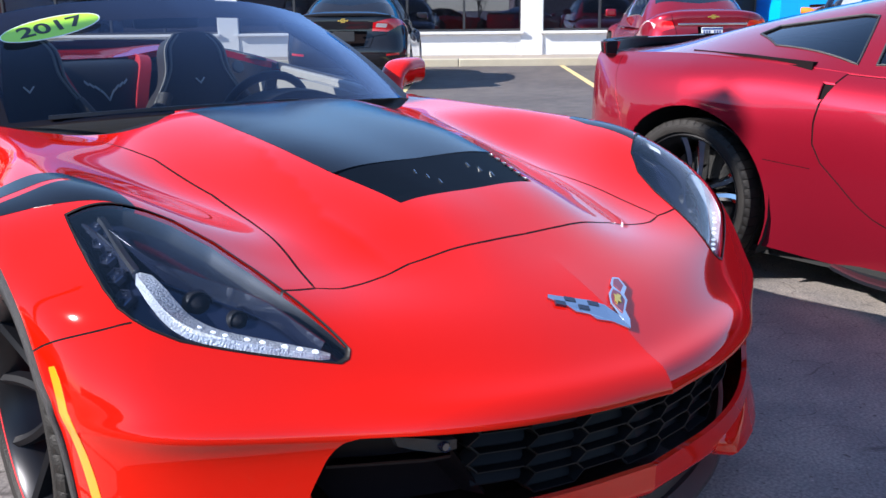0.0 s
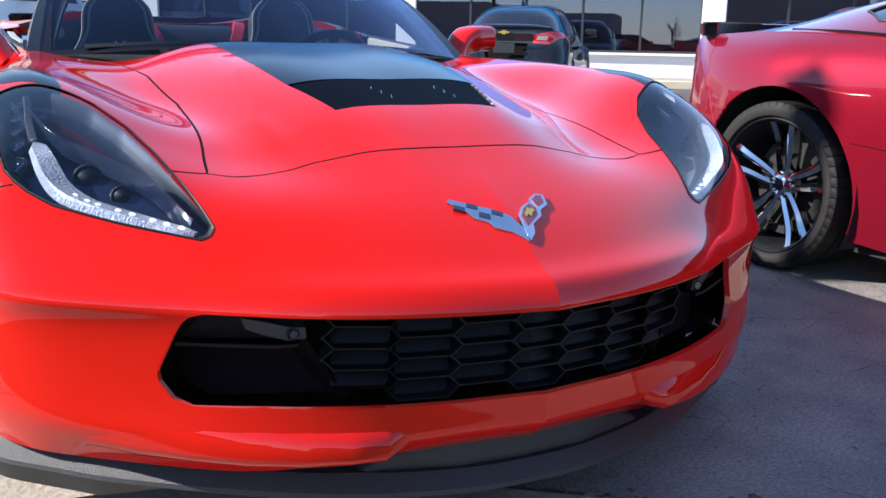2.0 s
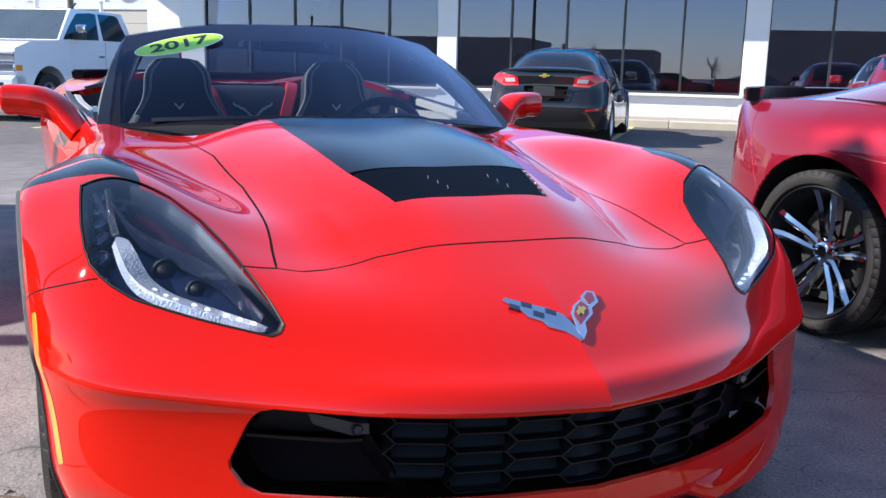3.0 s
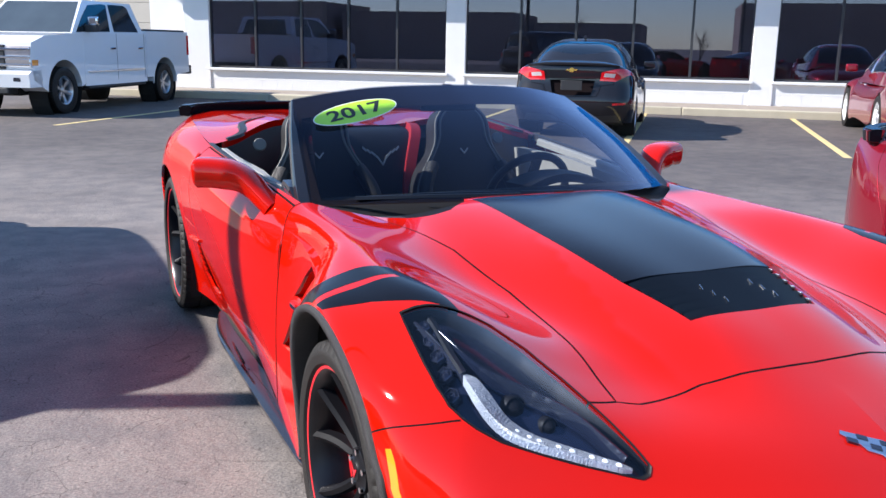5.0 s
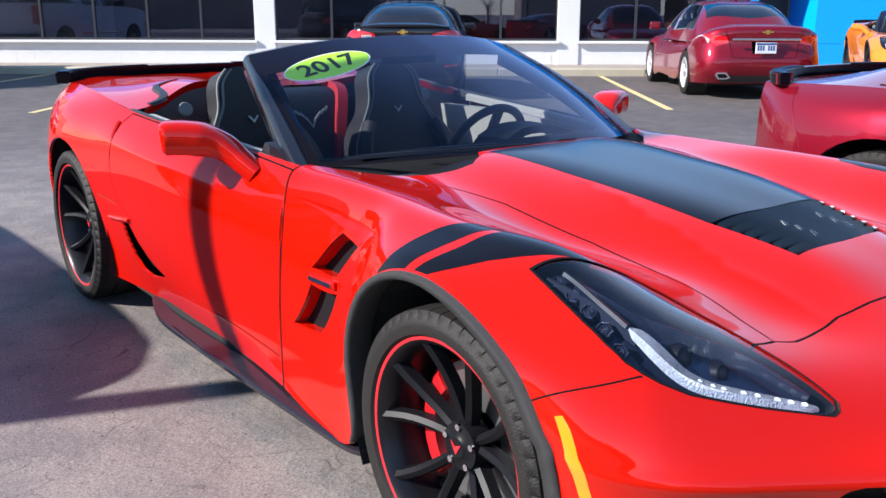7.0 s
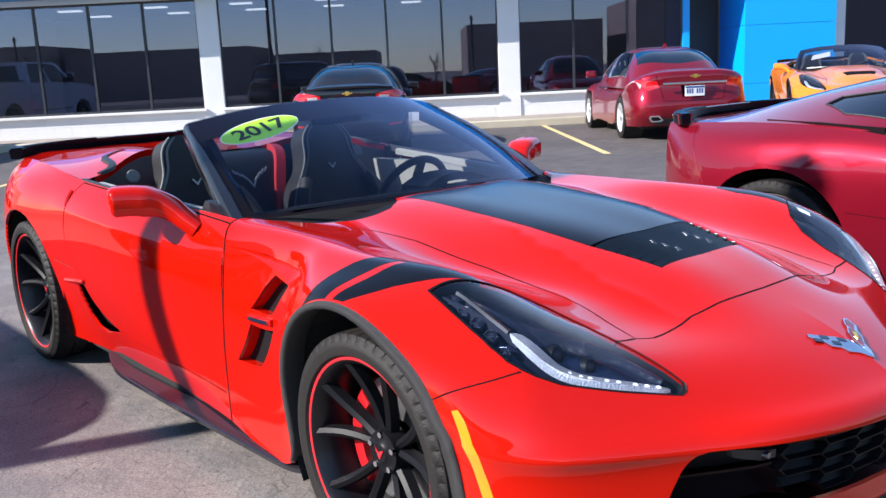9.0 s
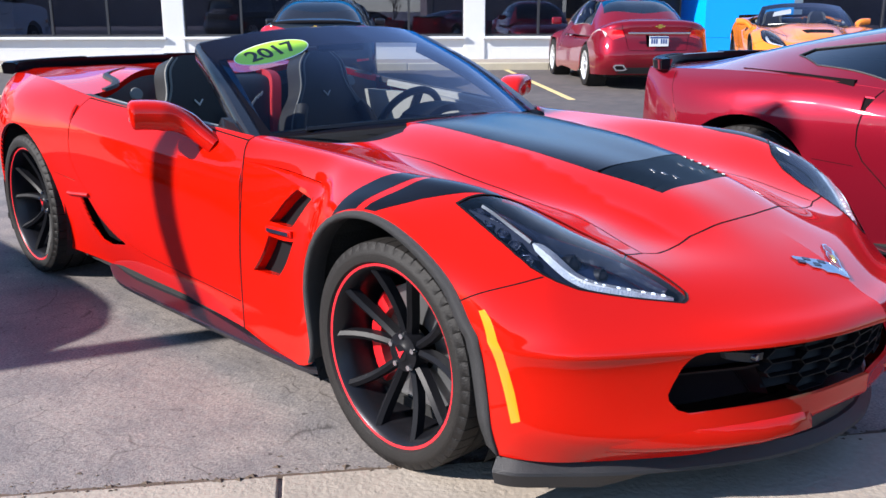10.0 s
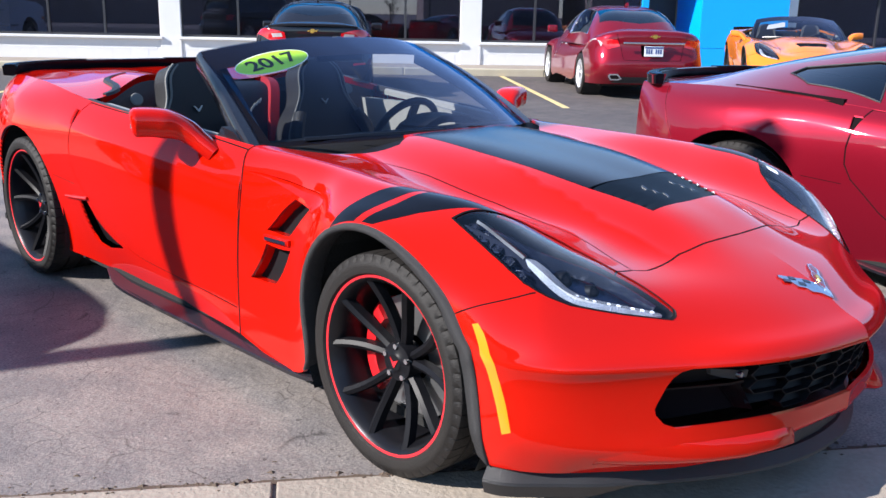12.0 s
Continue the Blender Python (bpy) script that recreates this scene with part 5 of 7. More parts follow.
def cockpit(car, colour):
    part("tub", box(-0.70, 0.70, 0.75, 2.42, 0.17, 0.20), LEATHER, car, "black carpeted floor")
    part("bulkhead", prism([(2.20, 0.2), (2.40, 0.2), (2.42, 0.90), (2.34, 0.925), (2.28, 0.88)], -0.72, 0.72, "x"), LEATHER, car, "black panel behind the seats", bevel=0.02)
    for x in (-0.36, 0.36):
        seat(car, x)
    part("console", box(-0.12, 0.12, 1.0, 2.2, 0.2, 0.52), LEATHER, car, "black centre console", bevel=0.03)
    fall = smooth_line([(0, 2.10, 0.55), (0, 2.15, 0.72), (0, 2.20, 0.84), (0, 2.27, 0.912), (0, 2.42, 0.925)], 18)
    part("waterfall", sweep(fall, [(-0.175, -0.02), (0.175, -0.02), (0.175, 0.012), (-0.175, 0.012)], up=(0, -1, 1)), LEATHER, car, "black panel between the seats", smooth=True)
    for s in (-1, 1):
        cheek = smooth_line([(s * 0.112, 2.08, 0.60), (s * 0.130, 2.12, 0.72), (s * 0.168, 2.17, 0.84), (s * 0.208, 2.25, 0.928), (s * 0.23, 2.42, 0.938)], 18)
        part("red_cheek", sweep(cheek, [(-0.030, -0.03), (0.030, -0.03), (0.024, 0.014), (-0.024, 0.014)], up=(0, -1, 1)), RED_LEATHER if colour is RED else LEATHER, car, "red trim beside the middle panel", smooth=True)
        tilt = Matrix.Translation((0, 2.152, 0.80)) @ Matrix.Rotation(radians(-22), 4, "X")
        for k in range(3):
            a, b = 0.030 + 0.021 * k, 0.050 + 0.021 * k
            feather = [(s * a, 0.020 + 0.012 * k), (s * b, 0.040 + 0.012 * k), (s * (b + 0.002), 0.030 + 0.012 * k), (s * (a + 0.006), 0.012 + 0.012 * k)]
            part("logo", prism(feather, -0.004, 0.0, "y"), THREAD, car, "pale embroidered emblem", at=tilt)
        stem = [(s * 0.001, -0.022), (s * 0.016, 0.004), (s * 0.026, 0.018), (s * 0.034, 0.012), (s * 0.022, 0.0), (s * 0.001, -0.036)]
        part("logo", prism(stem, -0.004, 0.0, "y"), THREAD, car, "pale embroidered emblem", at=tilt)
        part("door_trim", prism([(1.0, 0.30), (2.05, 0.30), (2.12, 0.84), (1.6, 0.845), (1.02, 0.80)], s * 0.70, s * 0.745, "x"), GREY_LEATHER, car, "grey leather inner door panel", bevel=0.015)
        part("arm_rest", box(s * 0.62, s * 0.70, 1.25, 1.95, 0.58, 0.64), LEATHER, car, bevel=0.02)
        rail = [(s * (np.interp(y, [0.95, 1.3, 1.7, 2.1, 2.4], [0.724, 0.764, 0.798, 0.814, 0.806])), y, np.interp(y, [0.95, 1.3, 1.7, 2.1, 2.4], [0.833, 0.858, 0.878, 0.903, 0.932])) for y in np.linspace(0.93, 2.11, 30)]
        part("belt_seal", sweep(rail, [(-0.014, -0.03), (0.010, -0.03), (0.008, 0.000), (-0.010, 0.001)]), TRIM, car, "black belt line seal", smooth=True)
        part("sail_panel", prism([(0.93, 0.815), (1.14, 0.842), (1.105, 0.880), (1.02, 0.868)], s * 0.712, s * 0.748, "x"), BLACK_PAINT, car, "black corner at the foot of the pillar", bevel=0.006)
        part("visor", box(s * 0.06, s * 0.42, 1.44, 1.56, 1.128, 1.142), LEATHER, car, "folded sun visor", bevel=0.006, at=Matrix.Translation((0, 0.0, 0.0)))
        wiper = smooth_line([(s * 0.10 + 0.02, 0.62, 0.869), (s * 0.10 - 0.22, 0.685, 0.867), (s * 0.10 - 0.48, 0.82, 0.852)], 14)
        part("wiper", sweep(wiper, [(-0.006, -0.004), (0.006, -0.004), (0.002, 0.007), (-0.002, 0.007)]), SLAT, car, "black windscreen wiper")
    top = [(0.66, 0.77), (0.82, 0.820), (1.00, 0.828), (1.10, 0.81), (1.13, 0.76), (1.10, 0.62), (0.70, 0.55)]
    part("dashboard", prism(rounded(top), -0.70, 0.70, "x"), DASH, car, "black leather dashboard", bevel=0.01)
    hood = smooth_line([(0.18, 1.08, 0.812), (0.27, 1.10, 0.840), (0.36, 1.11, 0.848), (0.45, 1.10, 0.840), (0.54, 1.08, 0.812)], 16)
    part("gauge_hood", sweep(hood, [(-0.09, -0.02), (0.05, -0.02), (0.05, 0.012), (-0.09, 0.012)]), LEATHER, car, smooth=True)
    wheel_m = pose(0.36, 1.36, 0.748, -62, 0, 0)
    steer = root("steering_wheel", wheel_m)
    steer.parent = car
    loop = [(0.178 * math.cos(a), 0.178 * math.sin(a), 0) for a in np.linspace(0, 2 * math.pi, 41)]
    part("wheel_rim", sweep(loop, ring(0.017, 10)), LEATHER, steer, "black leather steering wheel rim", smooth=True)
    part("hub", lathe([(-0.03, 0.0), (-0.03, 0.05), (0.01, 0.065), (0.02, 0.0)], 24, "z"), LEATHER, steer, smooth=True)
    for a in (0.1, math.pi - 0.1, -math.pi / 2):
        arm = [(0.05 * math.cos(a), 0.05 * math.sin(a), 0), (0.175 * math.cos(a), 0.175 * math.sin(a), 0)]
        part("wheel_arm", sweep(arm, [(-0.02, -0.008), (0.02, -0.008), (0.02, 0.008), (-0.02, 0.008)]), TRIM, steer)
    part("rear_mirror", box(-0.12, 0.12, 1.37, 1.40, 1.085, 1.15), TRIM, car, "inside rear-view mirror", bevel=0.012)
    part("mirror_stem", box(-0.012, 0.012, 1.385, 1.42, 1.14, 1.19), TRIM, car)
    cowl = smooth_line([(-0.72, 0.87, 0.815), (-0.48, 0.695, 0.833), (-0.2, 0.625, 0.848), (0, 0.61, 0.85), (0.2, 0.625, 0.848), (0.48, 0.695, 0.833), (0.72, 0.87, 0.815)], 40)
    part("cowl", sweep(cowl, [(-0.02, -0.06), (0.06, -0.06), (0.06, -0.030), (-0.02, -0.026)]), TRIM, car, "black cowl panel under the windscreen", smooth=True)


def spoiler(car, colour):
    half = [(0.728, 3.285, 0.956), (0.66, 3.375, 0.959), (0.45, 3.465, 0.963), (0.2, 3.51, 0.965), (0, 3.515, 0.965)]
    pts = smooth_line(half + [(-x, y, z) for x, y, z in half[-2::-1]], 40)
    blade = [(0.005, -0.030), (0.055, -0.026), (0.060, 0.022), (0.0, 0.028), (-0.014, 0.024)]
    part("rear_spoiler", sweep(pts, blade), STRIPE, car, "black rear spoiler", bevel=0.003)
    for s in (-1, 1):
        step = smooth_line([(s * x, y, z + 0.028) for x, y, z in half[:4]], 16)
        part("spoiler_end", sweep(step[:-1], [(-0.005, -0.004), (0.05, -0.004), (0.05, 0.003), (-0.005, 0.004)] if s > 0 else [(-0.05, -0.004), (0.005, -0.004), (0.005, 0.004), (-0.05, 0.003)]), STRIPE, car)
        if colour is CRIMSON:
            tip = smooth_line([(s * x, y, z) for x, y, z in half[:2]], 6)
            part("spoiler_cap", sweep(tip[:4], [(a * (1 if s > 0 else -1) * 1.08 - 0.002, b * 1.10) for a, b in blade]), colour, car, "body-coloured spoiler end")


def screen(car, glass=True):
    n, k = 26, 22
    g = np.stack(np.meshgrid(np.linspace(0, 2, n), np.linspace(0, 2, k), indexing="ij"), -1).reshape(-1, 2)
    tri = []
    for i in range(n - 1):
        for j in range(k - 1):
            a = i * k + j
            tri += [(a, a + k, a + k + 1), (a, a + k + 1, a + 1)]
    tri = np.array(tri)
    V, F, N = panel(SCREEN, (g, tri), flange=0)
    ob = put("windscreen", V, F, GLASS, car, "clear raked windscreen", normals=N)
    ob.visible_shadow = False
    cell = (g[tri[0::2]].min(1) + g[tri[0::2]].max(1)) / 2
    mid = np.repeat(cell, 2, 0)
    edge = (mid[:, 0] > 1.50) | (mid[:, 1] > 1.86) | (mid[:, 0] < 0.12)
    V, F, N = panel(SCREEN, (g, tri[edge]), lift=-0.004, flange=0)
    put("screen_border", V, F, GAP, car, "black printed border of the windscreen", normals=N)
    for s in (-1, 1):
        line = smooth_line([(0.722, 0.895, 0.802), (0.700, 1.035, 0.892), (0.650, 1.26, 1.016), (0.586, 1.50, 1.118)], 24) * (s, 1, 1)
        part("pillar", sweep(line, [(s * a, b) for a, b in ((0.028, -0.062), (-0.040, -0.062), (-0.056, -0.020), (-0.050, 0.008), (0.022, 0.010), (0.032, -0.004), (0.034, -0.024))]), BLACK_PAINT, car, "glossy black windscreen pillar", smooth=True)
    top = smooth_line([(-0.604, 1.512, 1.110), (-0.33, 1.444, 1.158), (0, 1.415, 1.170), (0.33, 1.444, 1.158), (0.604, 1.512, 1.110)], 40)
    part("header", sweep(top, [(-0.028, -0.016), (0.045, -0.020), (0.062, -0.004), (0.035, 0.008), (-0.024, 0.006)]), BLACK_PAINT, car, "black windscreen header", smooth=True)


def sticker(car):
    """Oval year sticker on the windscreen."""
    def at(x, y):
        uv = SCREEN.find([(x, y)], "xz")
        return SCREEN.at(uv)[0], SCREEN.normal(uv)[0]

    c, n = at(0.440, 1.094)
    c, n = c * (-1, 1, 1), n * (-1, 1, 1)
    across = at(0.262, 1.133)[0] * (-1, 1, 1) - at(0.580, 1.066)[0] * (-1, 1, 1)
    across /= np.linalg.norm(across)
    up = np.cross(n, across)
    m = Matrix((tuple(across) + (0,), tuple(up) + (0,), tuple(n) + (0,), (0, 0, 0, 1))).transposed()
    m.translation = Vector(c + n * 0.004)
    s = root("year_sticker", car.matrix_basis @ m, label="lime oval year sticker on the windscreen", category="sticker")
    oval = lambda k: [(0.158 * k * math.cos(a), 0.082 * (k if k == 1 else 0.93) * math.sin(a)) for a in np.linspace(0, 2 * math.pi, 48)[:-1]]  # noqa: E731
    part("edge", prism(oval(1), 0, 0.0010), STICKER_EDGE, s, "white sticker edge")
    part("face", prism(oval(0.975), 0.0011, 0.0016), STICKER, s, "lime sticker face")
    txt = bpy.data.curves.new("year", "FONT")
    txt.body, txt.size, txt.align_x, txt.align_y, txt.extrude, txt.space_character, txt.offset = "2017", 0.106, "CENTER", "CENTER", 0.0004, 1.0, 0.0022
    tmp = bpy.data.objects.new("year", txt)
    scene.collection.objects.link(tmp)
    deps = bpy.context.evaluated_depsgraph_get()
    me = bpy.data.meshes.new_from_object(tmp.evaluated_get(deps))
    bpy.data.objects.remove(tmp)
    me.materials.clear()
    me.materials.append(INK)
    ob = new("year_number", me)
    ob.parent = s
    ob.matrix_basis = Matrix.Translation((0, 0, 0.0022)) @ Matrix.Diagonal((0.98, 1.08, 1, 1))


def convertible(colour, m, main=True, **tags):
    car = root("convertible", m, **tags)
    sports_car_body(car, colour)
    four_wheels(car, "cup" if main else "chrome")
    V, F, N = panel(FRONT, FRONT_PIECES["stripe"], lift=0.0006)
    put("hood_stripe", V, F, STRIPE if main else colour, car, "satin black hood stripe" if main else "", normals=N)
    for s in (-1, 1):
        V, F, N = panel(FRONT, FRONT_PIECES["hash"], (s,), lift=0.0006)
        put("hash_mark", V, F, STRIPE if main else colour, car, "two black fender hash stripes" if main else "", normals=N)
        V, F, N = panel(FRONT, FRONT_PIECES["slit"], (s,))
        put("hash_gap", V, F, colour, car, normals=N)
    headlights(car)
    V, F, N = panel(DECK, DECK_PIECES["rest"], flange=0)
    put("rear_deck", V, F, colour, car, normals=N)
    for s in (-1, 1):
        bow_line = smooth_line(surface(DECK, [(0.745, 2.118), (0.690, 2.135), (0.655, 2.20), (0.640, 2.30), (0.618, 2.375), (0.570, 2.41), (0.50, 2.43)], "xy", 0.003, s), 30)
        part("deck_seal", sweep(bow_line, [(-0.012, -0.006), (0.012, -0.006), (0.009, 0.004), (-0.009, 0.004)], scale=np.interp(np.arange(30), [0, 16, 22, 29], [1.3, 1.6, 0.7, 0.3])), TRIM, car, "black seal round the seat fairing", smooth=True)
        edge = np.stack([np.zeros(14), np.linspace(0.9, 3.6, 14)], 1)
        top = DECK.at(edge) * (s, 1, 1)
        put("deck_lip", np.concatenate([top, top + (0, 0.012, -0.034)]), [(i, i + 1, 15 + i, 14 + i) for i in range(13)], colour, car, "turned down edge of the deck")
        put("deck_lining", np.concatenate([top + (0, 0.010, -0.030), top + (0, -0.05, -0.26)]), [(i, i + 1, 15 + i, 14 + i) for i in range(13)], LEATHER, car, "black lining behind the seat")
        speaker = lathe([(0.0, 0.0), (0.0, 0.026), (0.004, 0.030), (0.010, 0.030)], 20, "y")
        part("speaker_grille", speaker, GREY_PIPING, car, "round grey loudspeaker grille", smooth=True, at=Matrix.Translation((s * 0.600, 2.105, 0.893)) @ Matrix.Rotation(radians(-25), 4, "X"))
        cap = [(s * (np.interp(y, [0.95, 1.3, 1.7, 2.1], [0.724, 0.764, 0.798, 0.814]) - 0.028), y, np.interp(y, [0.95, 1.3, 1.7, 2.1], [0.833, 0.858, 0.878, 0.903]) - 0.006) for y in np.linspace(1.06, 2.0, 24)]
        part("door_cap", sweep(cap, [(-0.016, -0.03), (0.016, -0.03), (0.014, 0.0), (-0.008, 0.002), (-0.016, -0.006)]), GREY_LEATHER, car, "grey leather top of the inner door", smooth=True)
    screen(car)
    grille_set(car, colour)
    splitter(car, colour)
    flares(car)
    vents(car, colour)
    mirror_arm(car, colour)
    badge(car)
    scoop_set(car)
    cockpit(car, colour)
    spoiler(car, colour)
    return car


def coupe(colour, m, **tags):
    car = root("coupe", m, **tags)
    sports_car_body(car, colour, intake=False)
    four_wheels(car, "chrome")
    for key in ("stripe", "hash", "slit"):
        V, F, N = panel(FRONT, FRONT_PIECES[key], (-1, 1), flange=0)
        put("hood_panel" if key == "stripe" else "fender_panel", V, F, colour, car, normals=N)
    headlights(car)
    grille_set(car, TRIM)
    splitter(car, colour)
    flares(car)
    mirror_arm(car, colour)
    scoop_set(car)
    spoiler(car, colour)
    c = COUPE
    quarter = c.find([(2.59, 1.025), (2.54, 1.058), (2.17, 1.105), (2.10, 1.10), (2.05, 0.925), (2.44, 0.985)], "yz", v=(1.2, 3))
    side = c.find([(2.02, 1.10), (1.65, 1.11), (1.05, 0.90), (1.08, 0.87), (1.98, 0.925)], "yz", v=(1.2, 3))
    fore = c.find([(0, 0.66), (0.55, 0.86), (0.50, 1.50), (0, 1.38)], "xy", u=(0, 2.2))
    back = c.find([(0, 2.05), (0.42, 2.12), (0.46, 2.9), (0.40, 3.12), (0, 3.2)], "xy", u=(3, 7))
    got = skin(c, [("quarter", quarter), ("side", side), ("fore", fore), ("back", back)], 70, 40)
    V, F, N = panel(c, got["rest"])
    put("roof", V, F, colour, car, normals=N)
    for key, name in (("quarter", "quarter_window"), ("side", "door_window"), ("fore", "windscreen"), ("back", "rear_window")):
        for s in (-1, 1) if key in ("quarter", "side") else (0,):
            V, F, N = panel(c, got[key], (s,) if s else (-1, 1), lift=-0.004, flange=0)
            put(name, V, F, DARK_GLASS, car, "dark tinted glass", normals=N)
            if s:
                loop = quarter if key == "quarter" else side
                ln = dense(np.concatenate([loop, loop[:1]]), 0.06, False)
                part("window_seal", sweep((c.at(ln) + c.normal(ln) * 0.001) * (s, 1, 1), ring(0.005, 6)), TRIM, car, "thin dark window seal", smooth=True)
    part("cabin_floor", box(-0.70, 0.70, 0.7, 3.2, 0.6, 0.62), LEATHER, car, "dark cabin")
    for s in (-1, 1):
        part("tail_lamp", box(s * 0.38, s * 0.56, 3.46, 3.535, 0.68, 0.80), TAIL_RED, car, "red tail lamp", bevel=0.015)
        vent = surface(c, [(2.82, 0.957), (2.52, 0.947), (2.20, 0.925)], "yz", 0.002, s, v=(1.5, 3))
        part("quarter_vent", sweep(vent, [(-0.012, -0.02), (0.012, -0.02), (0.010, 0.002), (-0.010, 0.002)], scale=np.linspace(0.5, 2.2, len(vent))), GAP, car, "black quarter vent", smooth=True)
    return car


# ---- everyday cars ----
def shell(rows, cols=9):
    """A car's half shell: rows of (middle y, middle z, end y, end z, half-width, squareness)."""
    net = []
    for yc, zc, ye, ze, w, p, *lean in rows:
        row = []
        for v in np.linspace(0, 1, cols):
            a = v * math.pi / 2
            s, k = math.sin(a) ** (2 / p), 1 - math.cos(a) ** (2 / p)
            row.append((w * s * (1 - (lean[0] if lean else 0.0) * (1 - k)), yc + (ye - yc) * k, zc + (ze - zc) * k))
        net.append(row)
    return Net(net)


def wheel_holes(net, ys, z, r, low):
    out = []
    for y in ys:
        pts = [(y + r * math.cos(a), z + r * math.sin(a)) for a in np.linspace(-0.45, math.pi + 0.45, 26)]
        uv = net.find(pts, "yz", v=(3.2, 99))
        uv[0][1] = uv[-1][1] = net.nv - 1
        out.append(uv)
    return out


def saloon(spec, colour, m, **tags):
    """A four-door car, nose to +y. spec gives its sizes."""
    L, W, H, wb, belt, deck = (spec[k] for k in ("length", "width", "height", "wheelbase", "belt", "deck"))
    h, w = L / 2, W / 2
    ra, fa = -wb / 2 - spec.get("shift", 0.0), wb / 2 - spec.get("shift", 0.0)
    wr = spec["wheel"]
    nose = spec.get("nose", 0.80)
    car = root("saloon_car", m, **tags)
    body = shell(
        [
            (-h + 0.10, 0.24, ra - 0.30, 0.22, w * 0.97, 3.4),
            (-h + 0.01, 0.42, ra - 0.33, 0.36, w * 0.99, 4.6),
            (-h, 0.62, ra - 0.33, 0.50, w, 4.6),
            (-h + 0.06, 0.86, ra - 0.22, 0.62, w, 4.2),
            (-h + 0.10, deck, ra - 0.05, 0.64, w, 3.9),
            (-h + 0.40, deck + 0.02, ra + 0.25, 0.50, w, 3.4),
            (-h + 0.75, deck + 0.02, ra + 0.45, 0.24, w, 3.6),
            (-0.4, belt, -0.3, 0.22, w, 3.8),
            (0.5, belt, 0.6, 0.22, w, 3.8),
            (h - 1.35, belt - 0.01, fa - 0.45, 0.22, w, 3.6),
            (h - 0.9, belt - 0.06, fa - 0.1, 0.62, w, 3.3),
            (h - 0.30, nose, fa + 0.22, 0.60, w * 0.98, 3.0),
            (h - 0.06, nose - 0.14, fa + 0.32, 0.48, w * 0.97, 2.8),
            (h, 0.45, fa + 0.33, 0.35, w * 0.97, 2.8),
            (h - 0.08, 0.22, fa + 0.34, 0.22, w * 0.95, 2.8),
        ],
        11,
    )
    U = body.nu - 1
    arches = wheel_holes(body, (ra, fa), wr, wr + 0.045, 0.22)
    regions = [("arch", a) for a in arches]
    for name, axes, pts in spec["rear"]:
        regions.append((name, body.find(pts, axes, u=(0, 5.2))))
    for name, axes, pts in spec.get("front", ()):
        regions.append((name, body.find(pts, axes, u=(10, U))))
    # shut lines of the doors
    gaps = []
    for y in (fa - 0.52, spec.get("post", -0.12), ra + 0.28):
        line = body.find([(y + 0.02, belt - 0.06), (y, 0.65), (y - (0.16 if y < ra + 0.3 else 0.0), 0.32)], "yz", u=(5, 11), v=(2, 99))
        gaps.append("gap" + str(len(gaps)))
        regions.append((gaps[-1], strip(body, dense(line, 0.3, False), 0.008)))
    lid = spec.get("lid")
    if lid:
        line = body.find(lid, "xz", u=(0, 5.0))
        gaps.append("gap_lid")
        regions.append((gaps[-1], strip(body, dense(line, 0.2, False), 0.009)))
    got = skin(body, regions, 90, 46)
    V, F, N = panel(body, got["rest"])
    put("body", V, F, colour, car, normals=N)
    mats = {"tail_lamp": (TAIL_RED, "red tail lamp", 0.006), "lamp_clear": (LAMP_CLEAR, "clear reversing lamp", 0.007), "bumper_trim": (TRIM, "black lower bumper trim", 0.002),
            "plate_recess": (GAP, "dark plate recess", -0.03), "reflector": (TAIL_RED, "red bumper reflector", 0.004), "headlamp": (LENS, "clear headlamp", 0.002), "grille": (TRIM, "black grille", -0.02)}
    for key, (mat, label, lift) in mats.items():
        if key in got:
            for s in (-1, 1) if key not in ("bumper_trim", "plate_recess", "grille") else (None,):
                V, F, N = panel(body, got[key], (-1, 1) if s is None else (s,), lift=lift, flange=0.02)
                put(key, V, F, mat, car, label, normals=N)
    for s in (-1, 1):
        for key in gaps:
            V, F, N = panel(body, got[key], (s,), lift=-0.008, flange=0)
            put("lid_gap" if key == "gap_lid" else "door_gap", V, F, GAP, car, "dark shut line", normals=N)
    # cabin
    r0, r1, r2, r3 = spec["roof"]
    cabin = shell(
        [
            (r0, deck + 0.02, r0 + 0.32, belt - 0.14, w * 0.93, 3.2, 0.22),
            ((r0 + r1) / 2 - 0.03, (deck + H) / 2 + 0.05, (r0 + r1) / 2 + 0.15, belt - 0.14, w * 0.94, 3.6, 0.25),
            (r1, H - 0.035, r1 + 0.05, belt - 0.14, w * 0.945, 4.0, 0.27),
            ((r1 + r2) / 2, H, (r1 + r2) / 2, belt - 0.14, w * 0.95, 4.2, 0.27),
            (r2, H - 0.04, r2 - 0.05, belt - 0.14, w * 0.945, 4.0, 0.27),
            ((r2 + r3) / 2 + 0.02, (belt + H) / 2 + 0.04, (r2 + r3) / 2 - 0.15, belt - 0.14, w * 0.94, 3.6, 0.25),
            (r3, belt - 0.01, r3 - 0.30, belt - 0.15, w * 0.93, 3.2, 0.22),
        ],
        11,
    )
    top = belt + (H - belt) * 0.80
    post = spec.get("post", -0.12)
    rw = w * 0.62
    back = cabin.find([(0, deck + 0.11), (rw + 0.05, deck + 0.11), (rw - 0.03, H - 0.10), (0, H - 0.085)], "xz", u=(0, 2.6), v=(0, 6))
    fore = cabin.find([(0, belt + 0.03), (rw + 0.06, belt + 0.03), (rw - 0.03, H - 0.11), (0, H - 0.09)], "xz", u=(3.6, 6), v=(0, 6))
